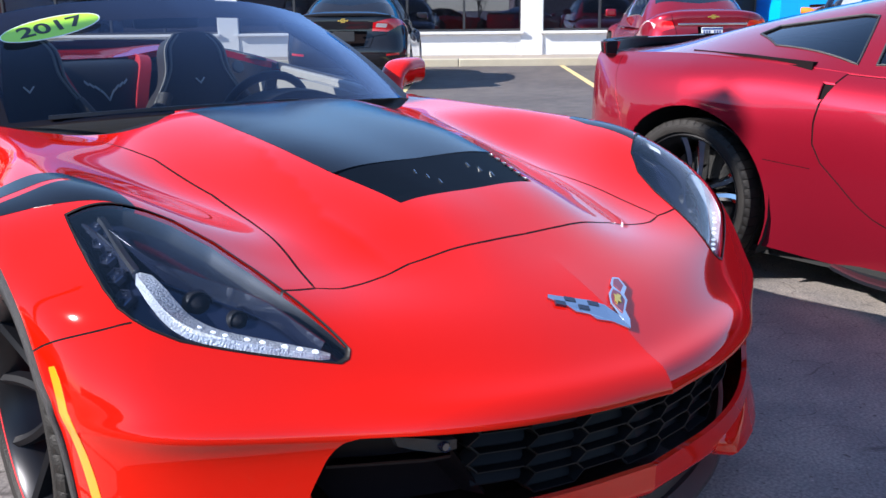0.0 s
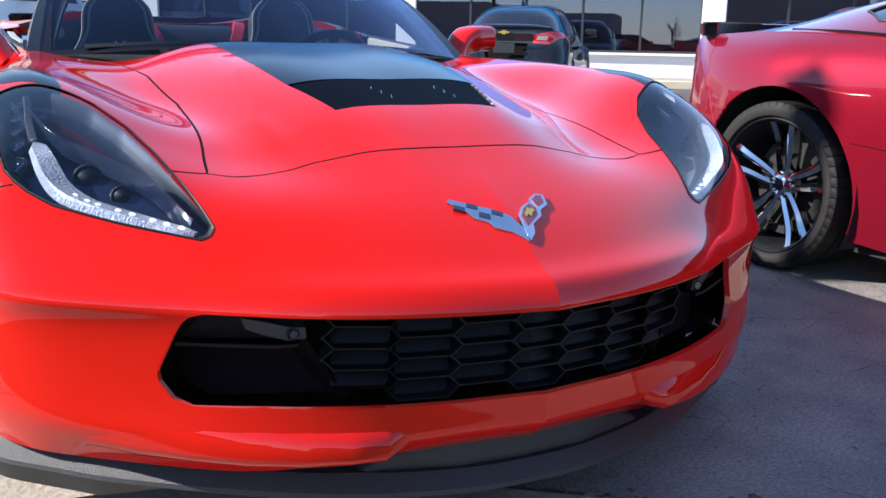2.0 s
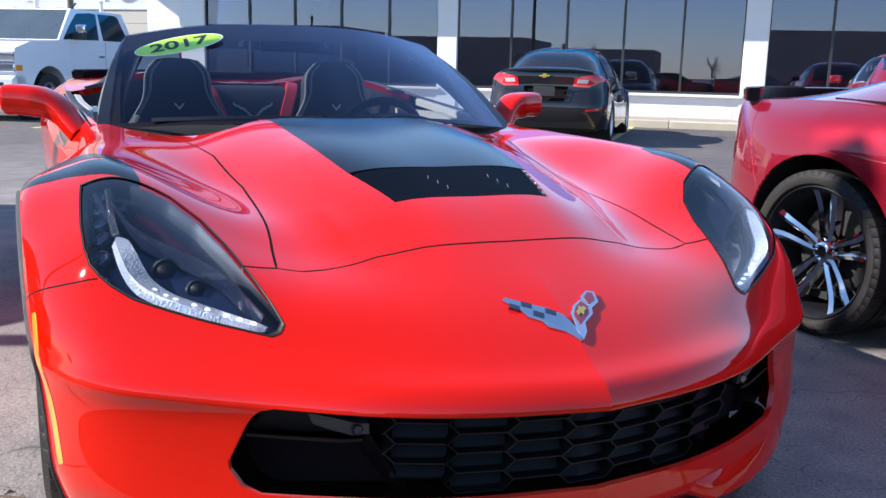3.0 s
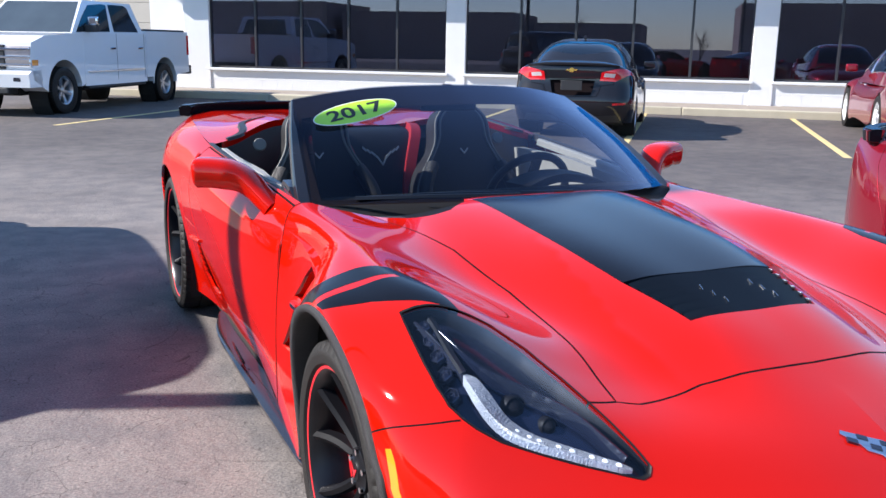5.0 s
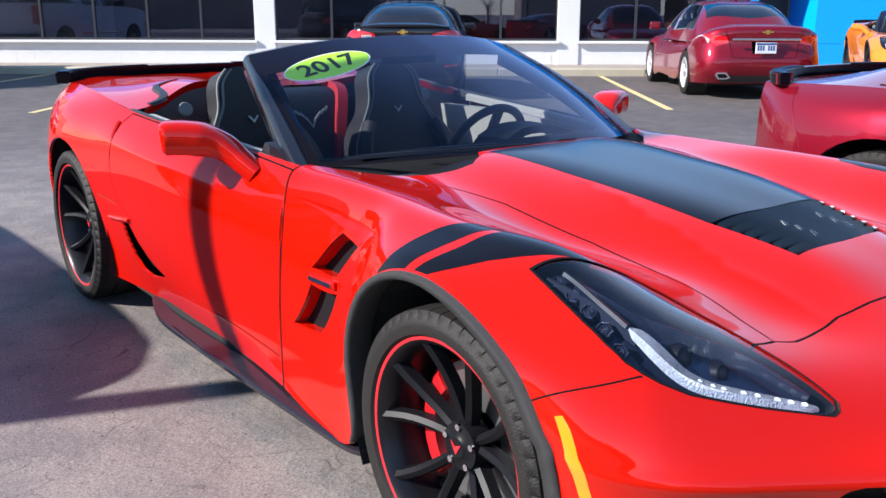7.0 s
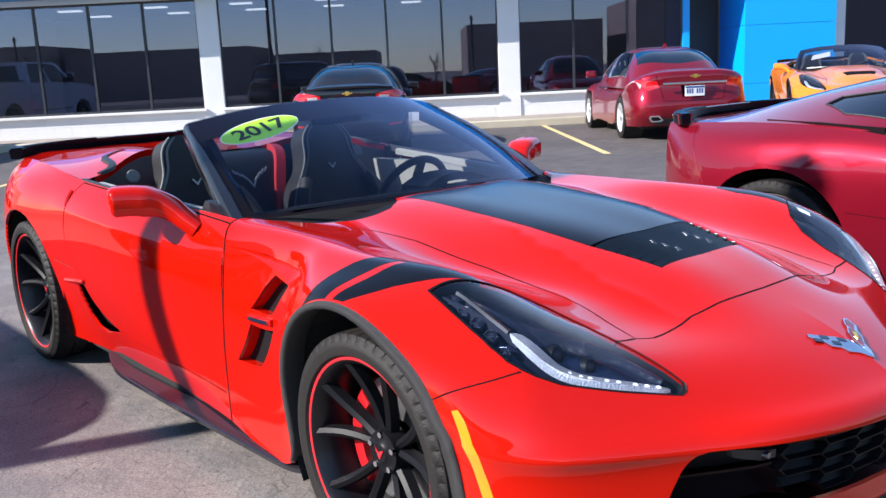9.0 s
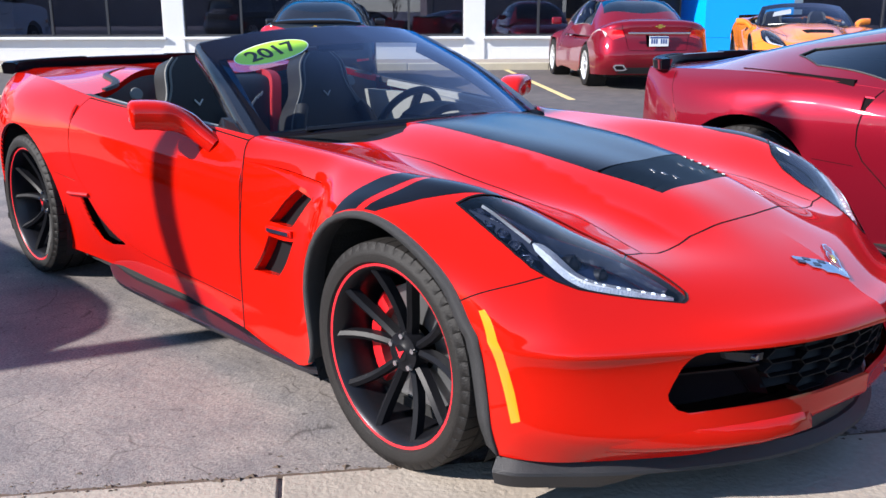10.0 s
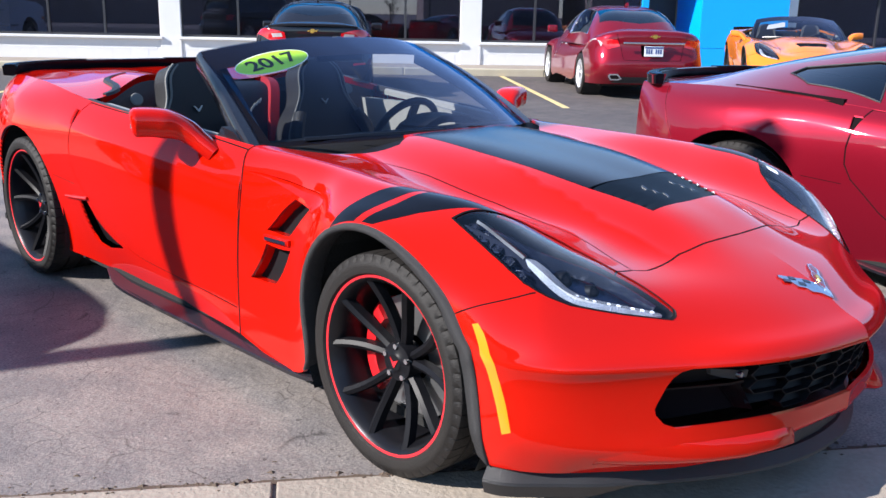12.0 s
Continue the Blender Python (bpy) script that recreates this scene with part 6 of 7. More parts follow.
    win_r = cabin.find([(r0 + 0.50, belt + 0.03), (r1 + 0.10, top), (post - 0.04, top + 0.02), (post - 0.04, belt + 0.02)], "yz", v=(3, 10))
    win_f = cabin.find([(post + 0.04, belt + 0.02), (post + 0.04, top + 0.02), (r2 - 0.06, top), (r3 - 0.42, belt + 0.02)], "yz", v=(3, 10))
    got = skin(cabin, [("rear_window", back), ("windscreen", fore), ("side_window", win_r), ("front_window", win_f)], 56, 40)
    V, F, N = panel(cabin, got["rest"])
    put("roof", V, F, colour, car, normals=N)
    for key in ("rear_window", "windscreen"):
        V, F, N = panel(cabin, got[key], lift=-0.004, flange=0)
        put(key, V, F, DARK_GLASS, car, "tinted glass", normals=N)
    for key in ("side_window", "front_window"):
        for s in (-1, 1):
            V, F, N = panel(cabin, got[key], (s,), lift=-0.004, flange=0)
            put(key, V, F, DARK_GLASS, car, "tinted side glass", normals=N)
            loop = win_r if key == "side_window" else win_f
            ln = dense(np.concatenate([loop, loop[:1]]), 0.2, False)
            pts = (cabin.at(ln) + cabin.normal(ln) * 0.002) * (s, 1, 1)
            part("window_trim", sweep(pts, ring(0.008, 6)), CHROME if spec.get("bright") else TRIM, car, smooth=True)
    # seats and dash seen through the glass
    for x in (-0.36, 0.36):
        part("seat", box(x - 0.22, x + 0.22, 0.15, 0.32, 0.5, belt + 0.12), LEATHER, car, "dark seat", bevel=0.05)
        part("head_rest", box(x - 0.12, x + 0.12, 0.16, 0.25, belt + 0.15, belt + 0.30), LEATHER, car, bevel=0.03)
    part("rear_seat", box(-0.6, 0.6, -0.85, -0.62, 0.5, belt + 0.08), LEATHER, car, "dark rear bench", bevel=0.05)
    part("dashboard", box(-0.66, 0.66, 0.85, 1.2, 0.6, belt - 0.02), LEATHER, car, bevel=0.05)
    part("floor_pan", box(-w * 0.82, w * 0.82, -h + 0.3, h - 0.3, 0.20, 0.24), LINER, car)
    for s in (-1, 1):
        part("mirror", box(s * (w - 0.02), s * (w + 0.17), spec.get("mirror", 0.62), spec.get("mirror", 0.62) + 0.10, belt + 0.02, belt + 0.15), colour, car, bevel=0.035, segs=3)
        part("door_handle", box(s * (w - 0.015), s * (w + 0.012), post - 0.28, post - 0.10, belt - 0.17, belt - 0.145), CHROME if spec.get("bright") else colour, car, bevel=0.006)
        part("door_handle", box(s * (w - 0.015), s * (w + 0.012), post + 0.10, post + 0.28, belt - 0.17, belt - 0.145), CHROME if spec.get("bright") else colour, car, bevel=0.006)
        part("wheel_well", lathe([(s * (w - 0.32), 0.0), (s * (w - 0.32), wr + 0.05), (s * (w - 0.03), wr + 0.05)], 26, "x"), LINER, car, at=Matrix.Translation((0, ra, wr)))
        part("wheel_well", lathe([(s * (w - 0.32), 0.0), (s * (w - 0.32), wr + 0.05), (s * (w - 0.03), wr + 0.05)], 26, "x"), LINER, car, at=Matrix.Translation((0, fa, wr)))
    four_wheels(car, spec["rim"], (w - 0.115, fa, wr, 0.235, wr - 0.105), (w - 0.115, ra, wr, 0.235, wr - 0.105), brakes=False)
    fin = prism([(-0.10, 0), (0.09, 0), (-0.05, 0.06)], -0.018, 0.018, "x")
    part("shark_fin", fin, colour, car, "roof aerial fin", bevel=0.006, at=Matrix.Translation((0, r1 + 0.22, H - 0.012)))
    return car


def bow(x, z, w, h):
    """A cross-like badge outline."""
    return [(x - w, z - h * 0.35), (x - w * 0.8, z + h * 0.35), (x - w * 0.35, z + h * 0.35), (x - w * 0.28, z + h), (x + w * 0.4, z + h), (x + w * 0.32, z + h * 0.35), (x + w, z + h * 0.35),
            (x + w * 0.8, z - h * 0.35), (x + w * 0.35, z - h * 0.35), (x + w * 0.28, z - h), (x - w * 0.4, z - h), (x - w * 0.32, z - h * 0.35)]


def rear_fittings(car, y, z_plate, z_badge, plate=True, strip_z=None, half=0.5, exhaust=None):
    recess = y - 0.035
    if plate:
        p = part("number_plate", box(-0.155, 0.155, recess - 0.012, recess, z_plate - 0.08, z_plate + 0.08), PLATE, car, "white licence plate with a blue band", bevel=0.006)
        part("plate_band", box(-0.15, 0.15, recess - 0.015, recess - 0.0125, z_plate + 0.045, z_plate + 0.075), PLATE_BLUE, p)
        for k in range(7):
            if k != 3:
                x = -0.115 + 0.038 * k
                part("plate_mark", box(x - 0.012, x + 0.012, recess - 0.015, recess - 0.0125, z_plate - 0.035, z_plate + 0.035), PLATE_BLUE, p)
    else:
        part("plate_bracket", box(-0.155, 0.155, recess - 0.01, recess, z_plate - 0.07, z_plate + 0.07), TRIM, car, "black empty plate bracket", bevel=0.006)
    part("badge", prism(bow(0, z_badge, 0.085, 0.03), y - 0.075, y - 0.045, "y"), GOLD, car, "small gold badge", bevel=0.004)
    if strip_z:
        part("chrome_strip", box(-half, half, y - 0.055, y - 0.03, strip_z - 0.015, strip_z + 0.015), CHROME, car, "bright trim strip over the plate", bevel=0.006)
    if exhaust:
        for s in (-1, 1):
            x, z = s * exhaust[0], exhaust[1]
            shape = [(-0.115, -0.028), (-0.06, -0.05), (0.07, -0.05), (0.115, 0.015), (0.09, 0.05), (-0.05, 0.05)]
            outer = [(x + s * a, z + b) for a, b in shape]
            tip = part("exhaust", prism(outer, y - 0.015, y + 0.12, "y"), CHROME, car, "bright six-sided exhaust tip", bevel=0.008)
            part("exhaust_mouth", prism([(x + s * a * 0.72, z + b * 0.6) for a, b in shape], y - 0.019, y - 0.014, "y"), GAP, tip, "dark exhaust mouth")


CRUZE = dict(length=4.66, width=1.80, height=1.46, wheelbase=2.70, belt=0.95, deck=1.10, wheel=0.32, rim="five", roof=(-1.72, -0.95, 0.30, 1.12), nose=0.78,
             rear=[("lamp_clear", "xz", [(0.45, 0.905), (0.60, 0.895), (0.62, 0.95), (0.47, 0.96)]), ("tail_lamp", "xz", [(0.40, 0.85), (0.62, 0.84), (0.90, 0.88), (0.90, 0.99), (0.66, 1.02), (0.42, 0.97)]),
                   ("plate_recess", "xz", [(0.0, 0.86), (0.33, 0.85), (0.28, 0.64), (0.0, 0.63)]), ("reflector", "xz", [(0.60, 0.50), (0.78, 0.515), (0.78, 0.545), (0.60, 0.53)]),
                   ("bumper_trim", "xz", [(0.0, 0.25), (0.72, 0.25), (0.66, 0.36), (0.0, 0.33)])],
             lid=[(0.0, 0.615), (0.36, 0.62), (0.42, 0.78), (0.60, 0.80), (0.63, 1.03), (0.62, 1.06)])
IMPALA = dict(length=5.05, width=1.86, height=1.49, wheelbase=2.84, belt=0.97, deck=1.08, wheel=0.345, rim="five", roof=(-1.80, -1.0, 0.25, 1.15), nose=0.80, bright=True,
              rear=[("lamp_clear", "xz", [(0.80, 0.83), (0.90, 0.835), (0.90, 0.90), (0.78, 0.89)]), ("tail_lamp", "xz", [(0.52, 0.84), (0.70, 0.79), (0.92, 0.80), (0.92, 0.93), (0.74, 0.95), (0.56, 0.935)]),
                    ("plate_recess", "xz", [(0.0, 0.862), (0.19, 0.862), (0.175, 0.685), (0.0, 0.683)]), ("bumper_trim", "xz", [(0.0, 0.26), (0.62, 0.26), (0.50, 0.36), (0.0, 0.36)])],
              lid=[(0.0, 0.62), (0.46, 0.63), (0.50, 0.80), (0.56, 0.96), (0.57, 1.04)])


def truck(m, **tags):
    """A crew cab pickup, nose to -y, front axle at y = 0."""
    t = root("pickup_truck", m, **tags)
    wb, r, w = 3.90, 0.41, 1.0

    def arch(y):
        return [(y + 0.54 * math.cos(a), r + 0.54 * math.sin(a)) for a in np.linspace(-0.0, math.pi, 16)]

    def block(name, pts, x, mat=WHITE_PAINT, bevel=0.035, label=""):
        return part(name, prism(pts, -x, x, "x"), mat, t, label, bevel=bevel, segs=3)

    block("front_body", [(-0.93, 0.62), (-0.98, 0.95), (-0.95, 1.24), (-0.55, 1.36), (0.66, 1.44), (0.66, 0.50), (0.52, 0.46)] + arch(0)[1:], w)
    block("cab", [(0.665, 0.46), (0.665, 1.44), (3.05, 1.43), (3.05, 0.46)], w)
    block("bed", [(3.07, 0.55), (3.07, 1.49), (5.08, 1.49), (5.10, 0.60), (4.46, 0.56)] + arch(wb) + [(3.34, 0.55)], w)
    part("bed_cover", box(-w + 0.05, w - 0.05, 3.1, 5.02, 1.49, 1.53), TRIM, t, "black bed rail cover", bevel=0.01)
    # greenhouse
    lo = [(-0.96, 0.36, 1.41), (0.96, 0.36, 1.41), (0.96, 3.04, 1.42), (-0.96, 3.04, 1.42)]
    hi = [(-0.78, 1.08, 2.02), (0.78, 1.08, 2.02), (0.78, 2.88, 2.02), (-0.78, 2.88, 2.02)]
    bm = bmesh.new()
    a, b = [bm.verts.new(v) for v in lo], [bm.verts.new(v) for v in hi]
    bm.faces.new(a)
    bm.faces.new(b)
    for i in range(4):
        j = (i + 1) % 4
        bm.faces.new((a[i], a[j], b[j], b[i]))
    part("greenhouse", bm, WHITE_PAINT, t, bevel=0.05, segs=3)

    def pane(name, f, pts, lift, glass=TRUCK_GLASS):
        """A pane given by (along, up) fractions of a greenhouse face."""
        p = np.array([(1 - v) * ((1 - u) * np.array(f[0]) + u * np.array(f[1])) + v * ((1 - u) * np.array(f[2]) + u * np.array(f[3])) for u, v in pts])
        n = np.cross(p[1] - p[0], p[2] - p[0])
        n /= np.linalg.norm(n)
        if n @ (p.mean(0) - (0, 1.9, 1.6)) < 0:
            n = -n
        k = len(p)
        put(name, np.concatenate([p + n * lift, p - n * 0.01]), [tuple(range(k))] + [(i, (i + 1) % k, k + (i + 1) % k, k + i) for i in range(k)], glass, t, "dark window", smooth=False)

    pane("windscreen", (lo[0], lo[1], hi[0], hi[1]), [(0.02, 0.03), (0.98, 0.03), (0.96, 0.95), (0.04, 0.95)], 0.006, TRUCK_SCREEN)
    pane("rear_window", (lo[3], lo[2], hi[3], hi[2]), [(0.1, 0.15), (0.9, 0.15), (0.88, 0.85), (0.12, 0.85)], 0.006)
    for s in (0, 1):
        f = (lo[s], lo[3 - s], hi[s], hi[3 - s])
        pane("door_window", f, [(0.05, 0.04), (0.50, 0.06), (0.46, 0.90), (0.36, 0.92), (0.12, 0.86), (0.07, 0.5)], 0.006)
        pane("door_window", f, [(0.56, 0.06), (0.93, 0.06), (0.90, 0.5), (0.88, 0.86), (0.82, 0.92), (0.50, 0.92)], 0.006)
    for s in (-1, 1):
        for y in (1.86, 2.98):
            part("door_gap", box(s * (w - 0.002), s * (w + 0.001), y - 0.006, y + 0.006, 0.55, 1.42), GAP, t)
        for y in (1.70, 2.80):
            part("door_handle", box(s * w, s * (w + 0.03), y - 0.11, y + 0.08, 1.12, 1.16), CHROME, t, bevel=0.008)
        part("side_moulding", box(s * w, s * (w + 0.015), 0.75, 2.95, 0.70, 0.74), CHROME, t, "thin bright side moulding", bevel=0.004)
        mir = part("tow_mirror", box(s * (w + 0.03), s * (w + 0.22), 0.80, 0.90, 1.56, 1.72), CHROME, t, "large chrome tow mirror", bevel=0.03)
        part("mirror_arm", box(s * (w - 0.06), s * (w + 0.20), 0.81, 0.91, 1.44, 1.57), TRIM, mir, "black mirror foot", bevel=0.02)
        lamp = part("headlamp", box(s * 0.52, s * 0.99, -0.985, -0.70, 1.03, 1.18), LAMP_CLEAR, t, "stacked clear headlamp", bevel=0.015)
        part("lower_lamp", box(s * 0.52, s * 0.99, -0.99, -0.72, 0.84, 0.98), CHROME, lamp, bevel=0.015)
        part("turn_lamp", box(s * 0.86, s * 1.005, -0.96, -0.78, 0.86, 0.96), AMBER, lamp, bevel=0.01)
        part("fog_lamp", box(s * 0.70, s * 0.84, -1.075, -1.03, 0.60, 0.70), LAMP_BLACK, t, bevel=0.01)
        part("tail_lamp", box(s * 0.84, s * 1.005, 5.0, 5.115, 0.98, 1.42), TAIL_RED, t, "red tail lamp", bevel=0.012)
        part("step_bar", box(s * 0.88, s * 1.02, 0.75, 2.95, 0.40, 0.46), TRIM, t, bevel=0.02)
        for y in (0, wb):
            part("wheel_well", lathe([(s * 0.62, 0.0), (s * 0.62, 0.56), (s * 0.97, 0.55)], 26, "x"), LINER, t, at=Matrix.Translation((0, y, r)))
    part("grille", box(-0.52, 0.52, -1.00, -0.92, 0.80, 1.20), TRIM, t, "black grille with chrome bars", bevel=0.01)
    for z in (0.87, 1.0, 1.13):
        part("grille_bar", box(-0.99, 0.99, -1.015, -0.96, z - 0.02, z + 0.02), CHROME, t, bevel=0.008)
    part("front_bumper", prism([(-1.06, 0.50), (-1.08, 0.72), (-0.98, 0.78), (-0.70, 0.78), (-0.70, 0.50)], -1.0, 1.0, "x"), WHITE_PAINT, t, bevel=0.03)
    part("skid", box(-0.6, 0.6, -1.07, -0.8, 0.38, 0.50), TRIM, t, bevel=0.03)
    part("plate", box(-0.15, 0.15, -1.10, -1.085, 0.56, 0.70), TRIM, t)
    part("rear_bumper", box(-0.98, 0.98, 5.05, 5.28, 0.55, 0.75), TRIM, t, bevel=0.03)
    for x in (-0.5, 0.0, 0.5):
        part("marker_lamp", box(x - 0.07, x + 0.07, 1.14, 1.22, 2.015, 2.04), AMBER, t, "amber roof marker lamp", bevel=0.008)
    part("roof_aerial", prism([(1.55, 2.01), (1.80, 2.01), (1.74, 2.06), (1.92, 2.17), (1.90, 2.18), (1.66, 2.07)], 0.35, 0.39, "x"), TRIM, t, "black roof aerial", bevel=0.005)
    part("frame", box(-0.55, 0.55, -0.7, 5.0, 0.34, 0.52), LINER, t, "dark chassis")
    four_wheels(t, "six", (0.86, 0.0, r, 0.27, 0.25), (0.86, wb, r, 0.27, 0.25), brakes=False)
    return t


def lamp_post(at, h, name):
    """A tall post with a lantern head."""
    p = root(name, Matrix.Translation(at), label="tall dark lamp post with a lantern head", category="lamp post")
    part("pole", lathe([(0, 0.16), (0.35, 0.16), (0.45, 0.09), (h - 0.55, 0.066), (h - 0.5, 0.10), (h - 0.48, 0.0)], 16, "z"), FLARE, p, smooth=True)
    part("lantern", lathe([(h - 0.48, 0.0), (h - 0.48, 0.07), (h - 0.16, 0.115), (h - 0.15, 0.0)], 6, "z"), TRUCK_GLASS, p, "dark lantern glass")
    part("lantern_roof", lathe([(h - 0.15, 0.0), (h - 0.15, 0.14), (h - 0.04, 0.05), (h, 0.02), (h, 0.0)], 6, "z"), FLARE, p)
    return p


# ---- the lot and the building ----
TURN = math.degrees(math.atan2(-0.638, 0.77))
LOT = pose(0, 0, 0, 0, 0, TURN)   # x along the building, y towards it
CONCRETE = material("concrete", (0.335, 0.285, 0.235), 0.85, bump=0.5, grain=60, vary=0.3, fine=0.18)
KERB = material("painted_kerb", (0.50, 0.45, 0.34), 0.8, bump=0.4, grain=50, vary=0.15, fine=0.08)
WALL_WHITE = material("white_painted_block", (0.72, 0.715, 0.72), 0.7, bump=0.25, grain=40, vary=0.05)
BLUE = material("blue_panel", (0.0, 0.36, 0.94), 0.35, coat=0.3, vary=0.03, grain=10)
FRAME = material("dark_window_frame", (0.03, 0.03, 0.035), 0.45)
ROOM_DARK = material("showroom_wall", (0.30, 0.30, 0.32), 0.8, vary=0.2, grain=20)
ROOM_FLOOR = material("showroom_floor", (0.12, 0.12, 0.125), 0.35, vary=0.1, grain=10)
TROFFER = material("ceiling_light", (1.0, 0.97, 0.92), 0.5, emit=1.6)
YELLOW = material("yellow_line", (0.66, 0.52, 0.24), 0.8, bump=0.4, grain=80, vary=0.25, fine=0.15)


def asphalt():
    m = bpy.data.materials.new("asphalt")
    m.use_nodes = True
    nt = m.node_tree
    b = nt.nodes["Principled BSDF"]
    b.inputs["Roughness"].default_value = 0.82
    co = nt.nodes.new("ShaderNodeTexCoord")

    def noise_at(scale, detail=4):
        n = nt.nodes.new("ShaderNodeTexNoise")
        n.inputs["Scale"].default_value, n.inputs["Detail"].default_value = scale, detail
        nt.links.new(co.outputs["Object"], n.inputs["Vector"])
        return n.outputs["Fac"]

    def ramp(src, *stops):
        r = nt.nodes.new("ShaderNodeValToRGB")
        el = r.color_ramp.elements
        while len(el) < len(stops):
            el.new(0.5)
        for e, (at, c) in zip(el, stops):
            e.position, e.color = at, (*c, 1)
        nt.links.new(src, r.inputs[0])
        return r.outputs[0]

    def mix(a, c, f, kind="MULTIPLY"):
        x = nt.nodes.new("ShaderNodeMix")
        x.data_type, x.blend_type = "RGBA", kind
        x.inputs[0].default_value = f
        nt.links.new(a, x.inputs[6])
        nt.links.new(c, x.inputs[7])
        return x.outputs[2]

    base = ramp(noise_at(0.7, 6), (0.3, (0.175, 0.157, 0.150)), (0.55, (0.225, 0.203, 0.191)), (0.75, (0.265, 0.240, 0.220)))
    grit = ramp(noise_at(110, 4), (0.3, (0.58, 0.58, 0.6)), (0.7, (1.38, 1.33, 1.30)))
    blotch = ramp(noise_at(4.5, 5), (0.38, (0.72, 0.73, 0.76)), (0.62, (1.1, 1.08, 1.05)))
    colour = mix(mix(base, grit, 0.9), blotch, 0.75)
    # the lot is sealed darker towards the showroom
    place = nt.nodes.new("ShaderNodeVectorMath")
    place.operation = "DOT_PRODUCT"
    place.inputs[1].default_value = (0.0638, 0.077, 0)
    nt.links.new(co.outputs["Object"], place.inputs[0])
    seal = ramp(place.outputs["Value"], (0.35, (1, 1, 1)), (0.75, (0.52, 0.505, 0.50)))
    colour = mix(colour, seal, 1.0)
    pits = ramp(noise_at(38, 2), (0.27, (0.42, 0.40, 0.40)), (0.33, (1, 1, 1)))
    colour = mix(colour, pits, 1.0)
    chips = ramp(noise_at(31, 2), (0.70, (1, 1, 1)), (0.74, (1.45, 1.42, 1.38)))
    colour = mix(colour, chips, 1.0)
    # fine cracks
    warp = nt.nodes.new("ShaderNodeTexNoise")
    warp.inputs["Scale"].default_value = 3.0
    nt.links.new(co.outputs["Object"], warp.inputs["Vector"])
    add = nt.nodes.new("ShaderNodeVectorMath")
    add.operation = "MULTIPLY_ADD"
    nt.links.new(warp.outputs["Color"], add.inputs[0])
    add.inputs[1].default_value = (0.35, 0.35, 0.0)
    nt.links.new(co.outputs["Object"], add.inputs[2])
    vor = nt.nodes.new("ShaderNodeTexVoronoi")
    vor.feature = "DISTANCE_TO_EDGE"
    vor.inputs["Scale"].default_value = 1.7
    nt.links.new(add.outputs[0], vor.inputs["Vector"])
    crack = ramp(vor.outputs["Distance"], (0.0, (0.55, 0.53, 0.52)), (0.010, (1, 1, 1)))
    fine_vor = nt.nodes.new("ShaderNodeTexVoronoi")
    fine_vor.feature = "DISTANCE_TO_EDGE"
    fine_vor.inputs["Scale"].default_value = 6.5
    nt.links.new(add.outputs[0], fine_vor.inputs["Vector"])
    hair = ramp(fine_vor.outputs["Distance"], (0.0, (0.45, 0.43, 0.43)), (0.018, (1, 1, 1)))
    fine_gate = ramp(noise_at(5.5, 4), (0.49, (0, 0, 0)), (0.60, (1, 1, 1)))
    y = nt.nodes.new("ShaderNodeMix")
    y.data_type, y.blend_type = "RGBA", "MULTIPLY"
    nt.links.new(fine_gate, y.inputs[0])
    nt.links.new(colour, y.inputs[6])
    nt.links.new(hair, y.inputs[7])
    colour = y.outputs[2]
    gate = ramp(noise_at(1.1, 2), (0.52, (0, 0, 0)), (0.64, (1, 1, 1)))
    x = nt.nodes.new("ShaderNodeMix")
    x.data_type, x.blend_type = "RGBA", "MULTIPLY"
    nt.links.new(gate, x.inputs[0])
    nt.links.new(colour, x.inputs[6])
    nt.links.new(crack, x.inputs[7])
    nt.links.new(x.outputs[2], b.inputs["Base Color"])
    bp = nt.nodes.new("ShaderNodeBump")
    bp.inputs["Strength"].default_value, bp.inputs["Distance"].default_value = 0.45, 0.006
    nt.links.new(noise_at(210, 3), bp.inputs["Height"])
    swell = nt.nodes.new("ShaderNodeBump")
    swell.inputs["Strength"].default_value, swell.inputs["Distance"].default_value = 0.5, 0.012
    nt.links.new(noise_at(24, 6), swell.inputs["Height"])
    nt.links.new(swell.outputs[0], bp.inputs["Normal"])
    nt.links.new(bp.outputs[0], b.inputs["Normal"])
    return m


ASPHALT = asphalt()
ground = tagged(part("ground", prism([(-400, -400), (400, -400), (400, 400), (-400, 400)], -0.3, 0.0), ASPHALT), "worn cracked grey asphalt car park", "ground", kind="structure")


def on_lot(ob):
    ob.matrix_basis = LOT @ ob.matrix_basis
    return ob


def setting(name, bm, mat, label, category, bevel=0.0):
    return on_lot(tagged(part(name, bm, mat, bevel=bevel), label, category, kind="structure"))


WALL = 18.4
kerb = root("kerb", LOT.copy(), label="pale painted concrete kerb along the walk", category="kerb", kind="structure")
for k in range(-13, 13):
    part("kerb_stone", box(3.05 * k + 0.004, 3.05 * k + 3.046, 16.75, 16.95, -0.1, 0.15), KERB, kerb, bevel=0.02)
setting("pavement", box(-40, 40, 16.953, WALL + 0.05, -0.1, 0.145), CONCRETE, "pale concrete walk before the showroom", "pavement")
